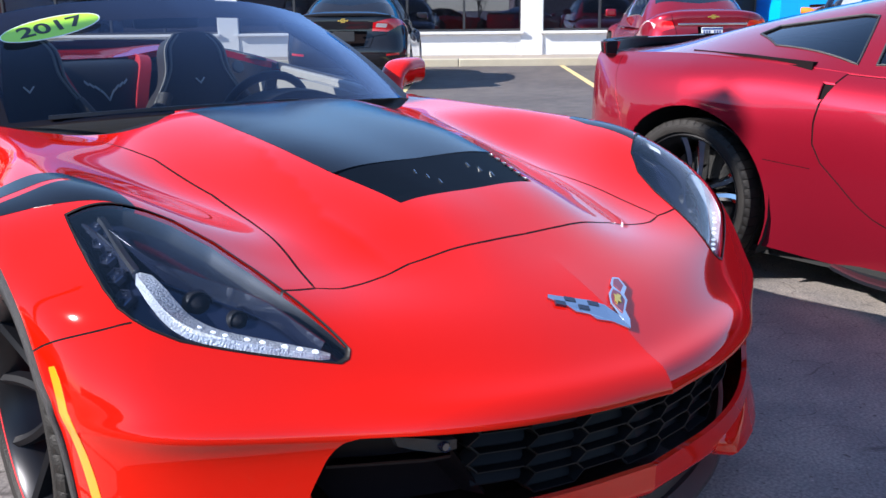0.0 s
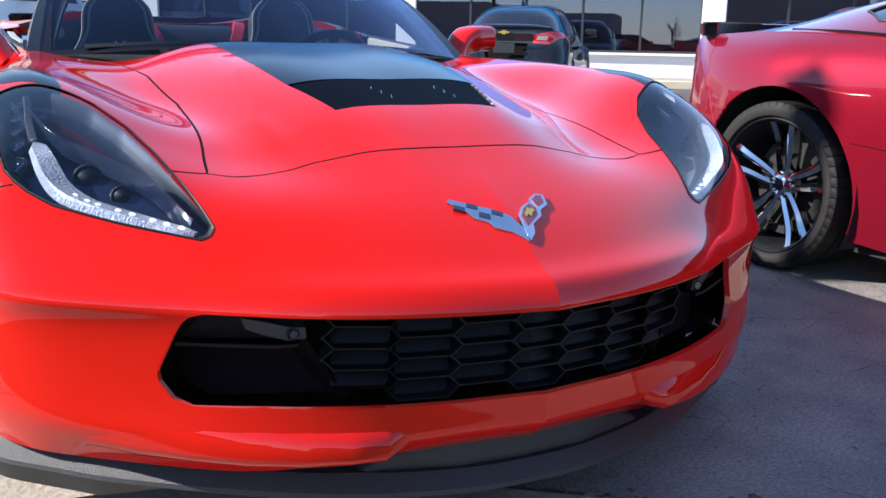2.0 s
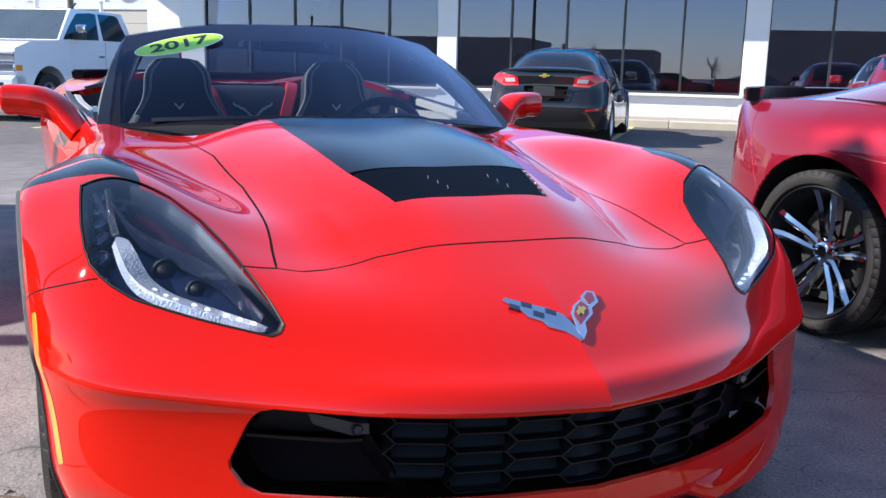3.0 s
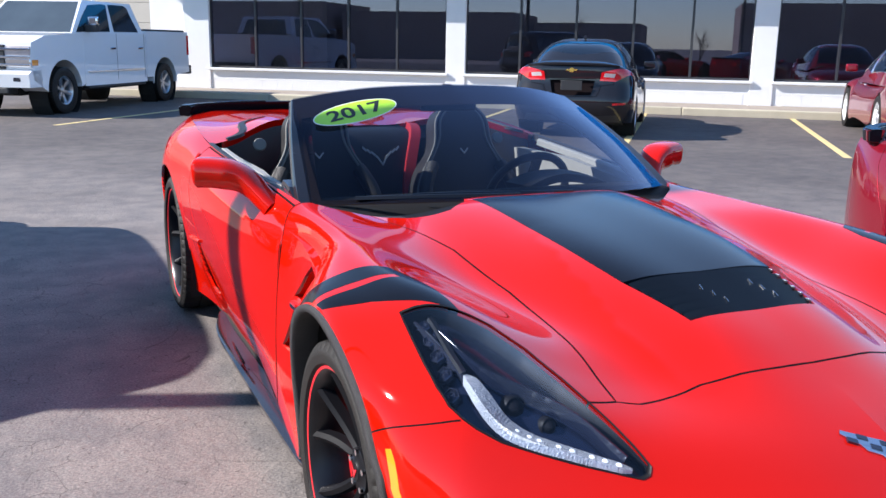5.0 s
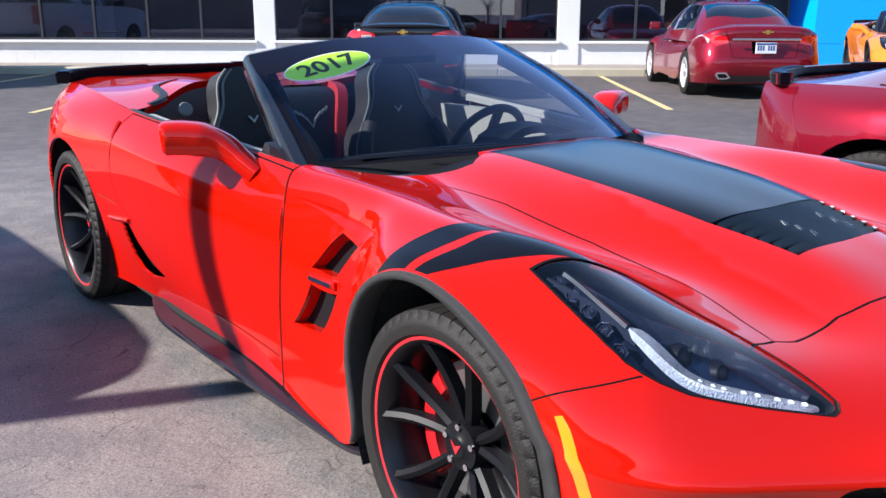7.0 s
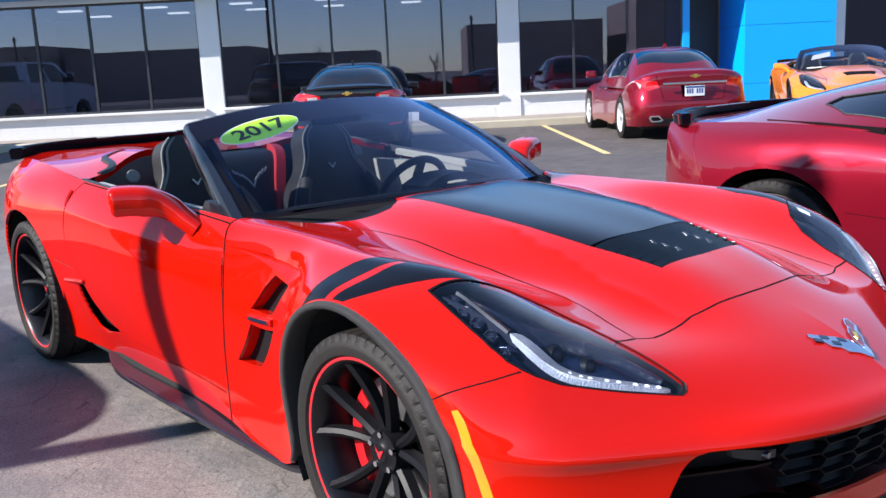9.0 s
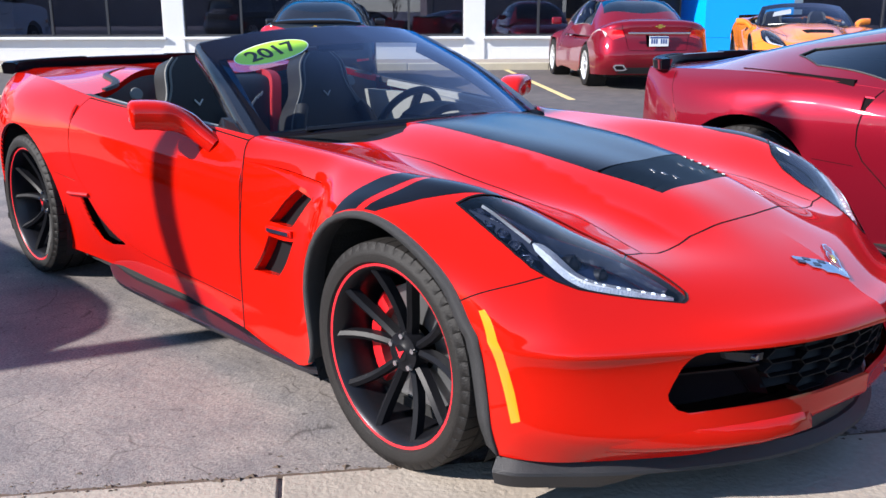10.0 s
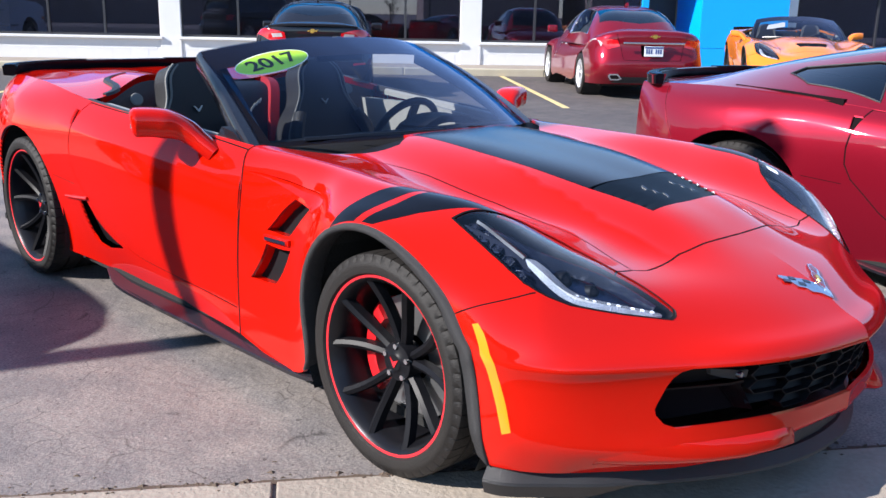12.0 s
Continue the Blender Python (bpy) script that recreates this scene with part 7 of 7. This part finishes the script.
# showroom front: low block wall, pillars, fascia
for n, (a, b) in enumerate(((-12.2, -11.5), (-5.42, -4.95), (1.36, 1.85), (9.0, 9.35))):
    setting("wall_pillar", box(a, b, WALL, WALL + 0.35, 0.1, 3.1), WALL_WHITE, "white painted pillar between shop windows", "pillar", bevel=0.012)
setting("fascia_trim", box(-12.2, 30, WALL - 0.05, WALL + 0.3, 3.1, 3.22), WALL_WHITE, "white trim over the shop windows", "trim")
setting("fascia", box(-14.0, 30, WALL - 0.75, WALL + 0.4, 3.225, 4.6), BLUE, "bright blue fascia over the shop windows", "fascia", bevel=0.01)
LOW_WALLS = []
BAYS = ((-11.5, -5.42, 5), (-4.95, 1.36, 5), (1.85, 5.6, 3))
for n, (a, b, k) in enumerate(BAYS):
    low = setting("wall_south", box(a, b, WALL + 0.03, WALL + 0.3, 0.1, 0.60), WALL_WHITE, "white painted block wall under a shop window", "wall")
    LOW_WALLS.append((low, a, b))
    sill = setting("window_sill", box(a - 0.06, b + 0.06, WALL - 0.07, WALL + 0.2, 0.602, 0.66), WALL_WHITE, "white ledge under a shop window", "sill", bevel=0.008)
    win = root("window_" + str(n + 1), LOT.copy(), label="wide shop window with dark mullions", category="window", kind="structure")
    w = (b - a) / k
    part("window_frame", box(a, b, WALL + 0.08, WALL + 0.16, 0.66, 0.71), FRAME, win, "dark bottom rail")
    part("window_frame", box(a, b, WALL + 0.08, WALL + 0.16, 3.05, 3.1), FRAME, win, "dark top rail")
    for i in range(k + 1):
        x = a + w * i
        part("mullion", box(max(a, x - 0.025), min(b, x + 0.025), WALL + 0.07, WALL + 0.17, 0.712, 3.048), FRAME, win)
    for i in range(k):
        g = part("pane", box(a + w * i + 0.026, a + w * (i + 1) - 0.026, WALL + 0.11, WALL + 0.118, 0.712, 3.048), SHOP_GLASS, win, "dark reflecting pane")
        g.visible_shadow = False
# blue entrance
setting("door_recess", box(5.6, 6.9, WALL + 1.5, WALL + 1.6, 0.1, 3.1), FRAME, "dark recessed entrance", "wall")
setting("entrance_side", box(5.6, 5.75, WALL - 0.02, WALL + 1.49, 0.1, 3.1), BLUE, "blue side of the recessed entrance", "wall", bevel=0.005)
portal = root("entrance_portal", LOT.copy(), label="bright blue panelled entrance portal", category="entrance", kind="structure")
for z0, z1 in ((0.146, 0.62), (0.628, 1.92), (1.928, 3.2)):
    part("panel", box(6.9, 8.98, WALL - 0.35, WALL + 1.4, z0, z1), BLUE, portal, bevel=0.004)
win = root("window_4", LOT.copy(), label="dark shop window beyond the blue entrance", category="window", kind="structure")
for i in range(5):
    g = part("pane", box(9.4 + 2.0 * i, 11.36 + 2.0 * i, WALL + 0.11, WALL + 0.118, 0.3, 3.1), SHOP_GLASS, win, "dark reflecting pane")
    g.visible_shadow = False
    part("mullion", box(9.36 + 2.0 * i, 9.40 + 2.0 * i, WALL + 0.07, WALL + 0.17, 0.15, 3.1), FRAME, win)
# the room behind the glass
setting("showroom_floor", box(-12.2, 30, WALL + 0.36, WALL + 9, 0.05, 0.14), ROOM_FLOOR, "dark polished showroom floor", "floor")
setting("showroom_wall", box(-12.2, 30, WALL + 9, WALL + 9.2, 0.1, 3.6), ROOM_DARK, "grey showroom back wall", "wall")
setting("showroom_side", box(-12.2, -12.0, WALL + 0.36, WALL + 9, 0.1, 3.6), WALL_WHITE, "side wall of the showroom", "wall")
setting("ceiling", box(-12.2, 30, WALL + 0.36, WALL + 9.2, 3.4, 3.5), ROOM_DARK, "dim showroom ceiling", "ceiling")
lamp = on_lot(tagged(part("ceiling_light", box(-0.3, 0.3, -0.15, 0.15, 3.36, 3.395), TROFFER), "lit oblong ceiling light in the showroom", "lamp", "showroom ceiling lights"))
lamp.matrix_basis = LOT @ Matrix.Translation((-10.2, WALL + 3.0, 0))
for i in range(10):
    for j in range(3):
        if i or j:
            copy_thing(lamp, LOT @ Matrix.Translation((-10.2 + 2.4 * i, WALL + 3.0 + 2.5 * j, 0)))
setting("end_wall", box(-12.2, -11.98, WALL + 0.36, WALL + 12, 3.5, 4.6), WALL_WHITE, "end wall of the showroom", "wall")

# yellow bay lines
for x, y0, y1 in ((2.12, 10.05, 16.74), (-0.73, 9.7, 16.74), (-3.55, 9.7, 16.74), (-6.3, 9.3, 16.74), (-9.4, 9.7, 16.74), (5.0, 10.0, 16.74)):
    setting("bay_line", box(x - 0.05, x + 0.05, y0, y1, -0.01, 0.004), YELLOW, "worn yellow parking bay line", "line")

# concrete gutter before the car
GUTTER = math.atan2(0.573 + 0.067, -1.778 + 0.877)
gut = Matrix.Translation((-0.877, -0.067, 0)) @ Matrix.Rotation(GUTTER + math.pi, 4, "Z")
strip_ob = root("gutter", gut, label="pale concrete gutter strip with expansion joints", category="gutter", kind="structure")
for k in range(-6, 7):
    x0 = 3.04 * k - 0.362
    part("slab", box(x0 + 0.006, x0 + 3.034, -0.72, -0.012, -0.05, 0.012), CONCRETE, strip_ob, bevel=0.006)
VERGE = material("dry_verge", (0.105, 0.085, 0.052), 0.95, bump=0.8, grain=90, vary=0.35, fine=0.3)
verge = tagged(part("verge", box(-60, 60, -4.6, -0.724, -0.05, 0.008), VERGE), "dry trampled grass verge beside the gutter", "verge", kind="structure")
verge.matrix_basis = gut
# unseen dark ground past the verge, added so the bumper mirrors less brightness
ROAD = material("dark_road", (0.055, 0.054, 0.055), 0.85, bump=0.4, grain=120, vary=0.2, fine=0.2)
road = tagged(part("road", box(-120, 120, -18.0, -4.61, -0.05, 0.004), ROAD), "unseen dark street, added to darken reflections in the bumper", "road", kind="structure")
road.matrix_basis = gut

# ---- the cars ----
red_car = convertible(RED, pose(0.003, -0.013, 0, 0, 0, -0.9), label="bright red low convertible with black hood stripe", category="car")
sticker(red_car)
coupe(CRIMSON, pose(2.87, -2.21, 0), label="dark crimson low coupe with bright split-spoke wheels", category="car")
cruze = saloon(CRUZE, BLACK_PAINT, LOT @ pose(-1.57, 13.35, 0), label="black four-door saloon parked facing the showroom", category="car")
rear_fittings(cruze, -2.33, 0.78, 1.0, plate=False)
part("lid_lip", sweep(smooth_line([(-0.66, -2.16, 1.065), (-0.4, -2.24, 1.085), (0, -2.27, 1.09), (0.4, -2.24, 1.085), (0.66, -2.16, 1.065)], 24), [(-0.05, -0.03), (0.03, -0.02), (0.035, 0.006), (-0.03, 0.004)]), BLACK_PAINT, cruze, "black lip along the boot lid", smooth=True)
impala = saloon(IMPALA, IMPALA_RED, LOT @ pose(3.78, 14.0, 0), label="dark red four-door saloon with bright trim", category="car")
rear_fittings(impala, -2.52, 0.77, 1.0, strip_z=0.895, half=0.50, exhaust=(0.60, 0.36))

setting("display_pad", prism([(4.2, 8.9), (7.4, 8.9), (9.0, 14.6), (5.6, 15.0)], -0.1, 0.172), CONCRETE, "low concrete display pad under the orange car", "pad", bevel=0.02)
convertible(ORANGE, LOT @ pose(5.93, 10.65, 0.172, 0, 0, -15.9), main=False, label="orange low convertible parked with its nose out", category="car")
sheet_uv = SCREEN.find([(0.20, 1.105), (0.46, 1.055), (0.50, 0.985), (0.22, 1.035)], "xz")
sheet = (SCREEN.at(sheet_uv) - SCREEN.normal(sheet_uv) * 0.012) * (-1, 1, 1)
sheet = np.concatenate([sheet, sheet - (0, 0, 0.002)])
paper = put("paper_sheet", sheet, [(0, 1, 2, 3), (7, 6, 5, 4), (0, 4, 5, 1), (1, 5, 6, 2), (2, 6, 7, 3), (3, 7, 4, 0)], PLATE, smooth=False)
paper.matrix_basis = LOT @ pose(5.93, 10.65, 0.172, 0, 0, -15.9)
tagged(paper, "white paper sheet behind the orange car's windscreen", "paper")
truck(LOT @ pose(-11.66, 11.6, 0, 0, 0, 5.5), label="white crew cab pickup truck with chrome wheels", category="truck")
SUV = dict(length=5.1, width=2.0, height=1.88, wheelbase=2.95, belt=1.12, deck=1.16, wheel=0.38, rim="six", roof=(-2.35, -2.05, 0.75, 1.65), nose=1.05, rear=[("tail_lamp", "xz", [(0.70, 0.85), (0.92, 0.85), (0.92, 1.0), (0.72, 1.0)])])
saloon(SUV, BLACK_PAINT, pose(-4.0, 3.58, 0, 0, 0, 180), label="dark tall estate car parked beside the convertible", category="car")
lamp_post((-6.28, 3.33, 0), 6.42, "street_lamp")

# ---- across the street, behind the camera ----
BRICK = material("dark_brick", (0.28, 0.22, 0.20), 0.85, vary=0.25, fine=0.15, grain=8)
for x0, x1, d, h, mat in ((-60, -30, -34, 4.6, BRICK), (-29, -14, -36, 3.9, BRICK), (-13, -4, -40, 3.2, BRICK), (4, 16, -42, 5.0, BRICK), (18, 60, -38, 6.4, BRICK)):
    setting("street_building", box(x0, x1, d - 12, d, -0.1, h), mat, "low brick building across the street", "building")
lamp_post(tuple(LOT @ Vector((3.1, -20, 0))), 4.6, "street_lamp")
lamp_post(tuple(LOT @ Vector((-26.0, -20, 0))), 4.6, "street_lamp")
BARK = material("bare_bark", (0.10, 0.075, 0.06), 0.9, bump=0.5, grain=40, vary=0.3)


def bare_tree(at, h, seed):
    """A leafless tree: a tapered trunk and limbs that fork into twigs."""
    rng = random.Random(seed)
    tree = root("bare_tree", Matrix.Translation(at), label="leafless small tree with spreading twigs", category="tree")
    trunk, limbs = bmesh.new(), bmesh.new()

    def grow(p, d, length, r, level):
        q = p + d * length * 0.5 + Vector((rng.uniform(-1, 1), rng.uniform(-1, 1), rng.uniform(-0.3, 0.6))) * length * 0.08
        e = p + d * length
        sweep([p, q, e], ring(1.0, 5), trunk if level == 0 else limbs, up=(0.3, 1, 0.1), scale=[r, r * 0.85, r * 0.68])
        if level < 5:
            for k in range(3 if level < 4 else 2):
                turn = Vector((rng.uniform(-1, 1), rng.uniform(-1, 1), rng.uniform(-0.25, 0.7)))
                grow(e if k < 2 else q, (d + turn * 0.75).normalized(), length * rng.uniform(0.6, 0.8), r * 0.6, level + 1)

    grow(Vector((0, 0, -0.05)), Vector((0, 0, 1)), h * 0.28, 0.07, 0)
    part("trunk", trunk, BARK, tree, smooth=True)
    part("limbs", limbs, BARK, tree, smooth=True)
    return tree


bare_tree(tuple(LOT @ Vector((0.8, -28, 0))), 3.2, 3)
bare_tree(tuple(LOT @ Vector((-9.0, -31, 0))), 4.4, 8)
# far side of the lot, left of the showroom
SIDING = material("grey_siding", (0.47, 0.43, 0.375), 0.75, vary=0.08, grain=12)
far = root("warehouse", LOT @ pose(-34, 44, 0), label="long grey sided warehouse beyond the lot", category="building", kind="structure")
for k in range(9):
    part("siding", box(-36, 24, 0, 12, 1.1 * k, 1.1 * k + 1.08), SIDING, far)
setting("white_block", box(-13.45, -12.22, WALL + 0.5, WALL + 3, 0.1, 4.2), WALL_WHITE, "white end block beside the showroom", "wall", bevel=0.01)
STEEL_AND_SHADOW = material("dark_steel_and_shadow", (0.06, 0.065, 0.085), 0.6, vary=0.1, grain=20)
PALE_METAL = material("pale_metal", (0.62, 0.62, 0.62), 0.5, vary=0.05, grain=20)
POLE_WOOD = material("grey_pole_wood", (0.13, 0.12, 0.11), 0.85, bump=0.4, grain=30, vary=0.3)
part("pale_band", box(-36, 24, -0.06, -0.004, 4.05, 4.62), PALE_METAL, far, "pale band along the siding")
for z in (4.70, 5.02):
    part("conduit", sweep([(-36, -0.08, z), (0, -0.08, z + 0.06), (24, -0.08, z)], ring(0.04, 8)), STEEL_AND_SHADOW, far, "dark pipe along the siding", smooth=True)
# slanting shadows across the siding, modelled as dark bars
for x in (-10.9, -4.67, 1.94, 8.2):
    part("shadow_bar", prism([(x, 4.70), (x + 0.42, 4.70), (x + 4.6, 6.55), (x + 4.3, 6.75)], -0.22, -0.05, "y"), STEEL_AND_SHADOW, far, "slanting dark bar in place of a shadow on the siding")
for x in (-14.6, -11.9, -7.3, -1.7, 3.0, 6.2):
    part("wall_lamp", box(x - 0.12, x + 0.12, -0.2, -0.01, 5.85, 6.05), STEEL_AND_SHADOW, far, "small dark wall lamp", bevel=0.02)
flag = root("banner_flag", LOT @ pose(-20.28, 23.0, 0), label="white banner hung on a white pole", category="banner")
part("pole", lathe([(0, 0.075), (6.4, 0.065), (6.4, 0.0)], 12, "z"), WHITE_PAINT, flag, smooth=True)
wave = [(-0.075 - 0.055 * k, 0.012 * math.sin(k * 1.1)) for k in range(10)]
part("cloth", prism([(x, y - 0.003) for x, y in wave] + [(x, y + 0.003) for x, y in wave[::-1]], 2.93, 5.9, "z"), WHITE_PAINT, flag, "white banner cloth")
for z in (3.35, 3.72):
    part("print", box(-0.52, -0.14, -0.022, -0.018, z, z + 0.035), PLATE_BLUE, flag, "faint blue line of print")
utility = root("utility_pole", LOT @ pose(-27.57, 34.0, 0), label="tall grey wooden utility pole behind the lot", category="pole")
part("mast", lathe([(0, 0.16), (9.0, 0.11), (9.0, 0.0)], 14, "z"), POLE_WOOD, utility, smooth=True)
part("cross_arm", box(-1.1, 1.1, -0.06, 0.06, 8.3, 8.45), POLE_WOOD, utility)
for x, y in ((-23.0, 30.0), (-29.5, 30.2)):
    post = root("lot_lamp", LOT @ pose(x, y, 0), label="white lot lamp on a slim white post", category="street lamp")
    part("post", lathe([(0, 0.09), (3.5, 0.07), (3.5, 0.0)], 12, "z"), WHITE_PAINT, post, smooth=True)
    part("lamp_head", prism([(-0.45, 3.5), (0.28, 3.42), (0.32, 3.55), (0.1, 3.66), (-0.4, 3.66)], -0.16, 0.16, "y"), WHITE_PAINT, post, bevel=0.03)

# block courses of the low walls under the windows
block = part("block", box(0.002, 0.398, 0, 0.02, 0.002, 0.223), WALL_WHITE, bevel=0.003)
block_data = block.data
bpy.data.objects.remove(block)
for low, a, b in LOW_WALLS:
    for row in range(2):
        k = int((b - a) / 0.4)
        for i in range(k):
            x = a + 0.4 * i + (0.0 if row else 0.2)
            if x + 0.4 > b:
                continue
            ob = new("block", block_data)
            ob.parent = low
            ob.matrix_parent_inverse = low.matrix_basis.inverted()
            ob.matrix_basis = LOT @ Matrix.Translation((x, WALL + 0.026, 0.146 + 0.225 * row))

# crumbs and leaf litter caught along the edge of the gutter
rng = random.Random(5)
CRUMB = material("leaf_crumbs", (0.10, 0.07, 0.05), 0.9, vary=0.5, grain=30)
verts, faces = [], []
for k in range(2600):
    x, y = rng.uniform(-7, 6), rng.gauss(0.004, 0.014) if rng.random() < 0.8 else rng.gauss(0.03, 0.05)
    r, turn = rng.uniform(0.002, 0.006) if rng.random() < 0.85 else rng.uniform(0.006, 0.013), rng.uniform(0, 6.28)
    n = len(verts)
    z = 0.012 if y < -0.012 else 0.0
    for j in range(3):
        verts.append((x + r * 1.6 * math.cos(turn + 2.1 * j), y + r * math.sin(turn + 2.1 * j), z + 0.0005))
    verts.append((x, y, z + r * 0.8))
    faces += [(n, n + 1, n + 3), (n + 1, n + 2, n + 3), (n + 2, n, n + 3), (n + 2, n + 1, n)]
n = len(verts)
for k in range(1301):
    x = -7 + 0.01 * k
    bite = 0.012 + 0.012 * noise.noise((x * 9, 0.3, 0)) + 0.008 * noise.noise((x * 37, 1.7, 0))
    verts += [(x, -0.013, 0.0025), (x, max(-0.004, bite), 0.0025)]
    if k:
        a = n + 2 * k
        faces.append((a - 2, a, a + 1, a - 1))
litter = put("litter", verts, faces, CRUMB, smooth=False)
litter.matrix_basis = gut
tagged(litter, "dark crumbs and leaf litter along the gutter edge", "litter", kind="stuff")

# dead straw on the verge
rng = random.Random(11)
STRAW = material("dry_straw", (0.30, 0.24, 0.13), 0.8, vary=0.35, grain=40)
verts, faces = [], []
for k in range(5200):
    x, y, turn, lean = rng.uniform(-3.2, 3.2), rng.uniform(-3.0, -0.73), rng.uniform(0, 6.28), rng.uniform(0.1, 0.9)
    h, w = rng.uniform(0.025, 0.07), rng.uniform(0.0015, 0.003)
    n, c, d = len(verts), math.cos(turn), math.sin(turn)
    verts += [(x - w * d, y + w * c, 0.006), (x + w * d, y - w * c, 0.006), (x + h * lean * c, y + h * lean * d, 0.006 + h * (1 - 0.5 * lean))]
    faces.append((n, n + 1, n + 2))
straw = put("straw", verts, faces, STRAW, smooth=False)
straw.matrix_basis = gut
tagged(straw, "dead straw and grass on the verge", "grass", kind="stuff")
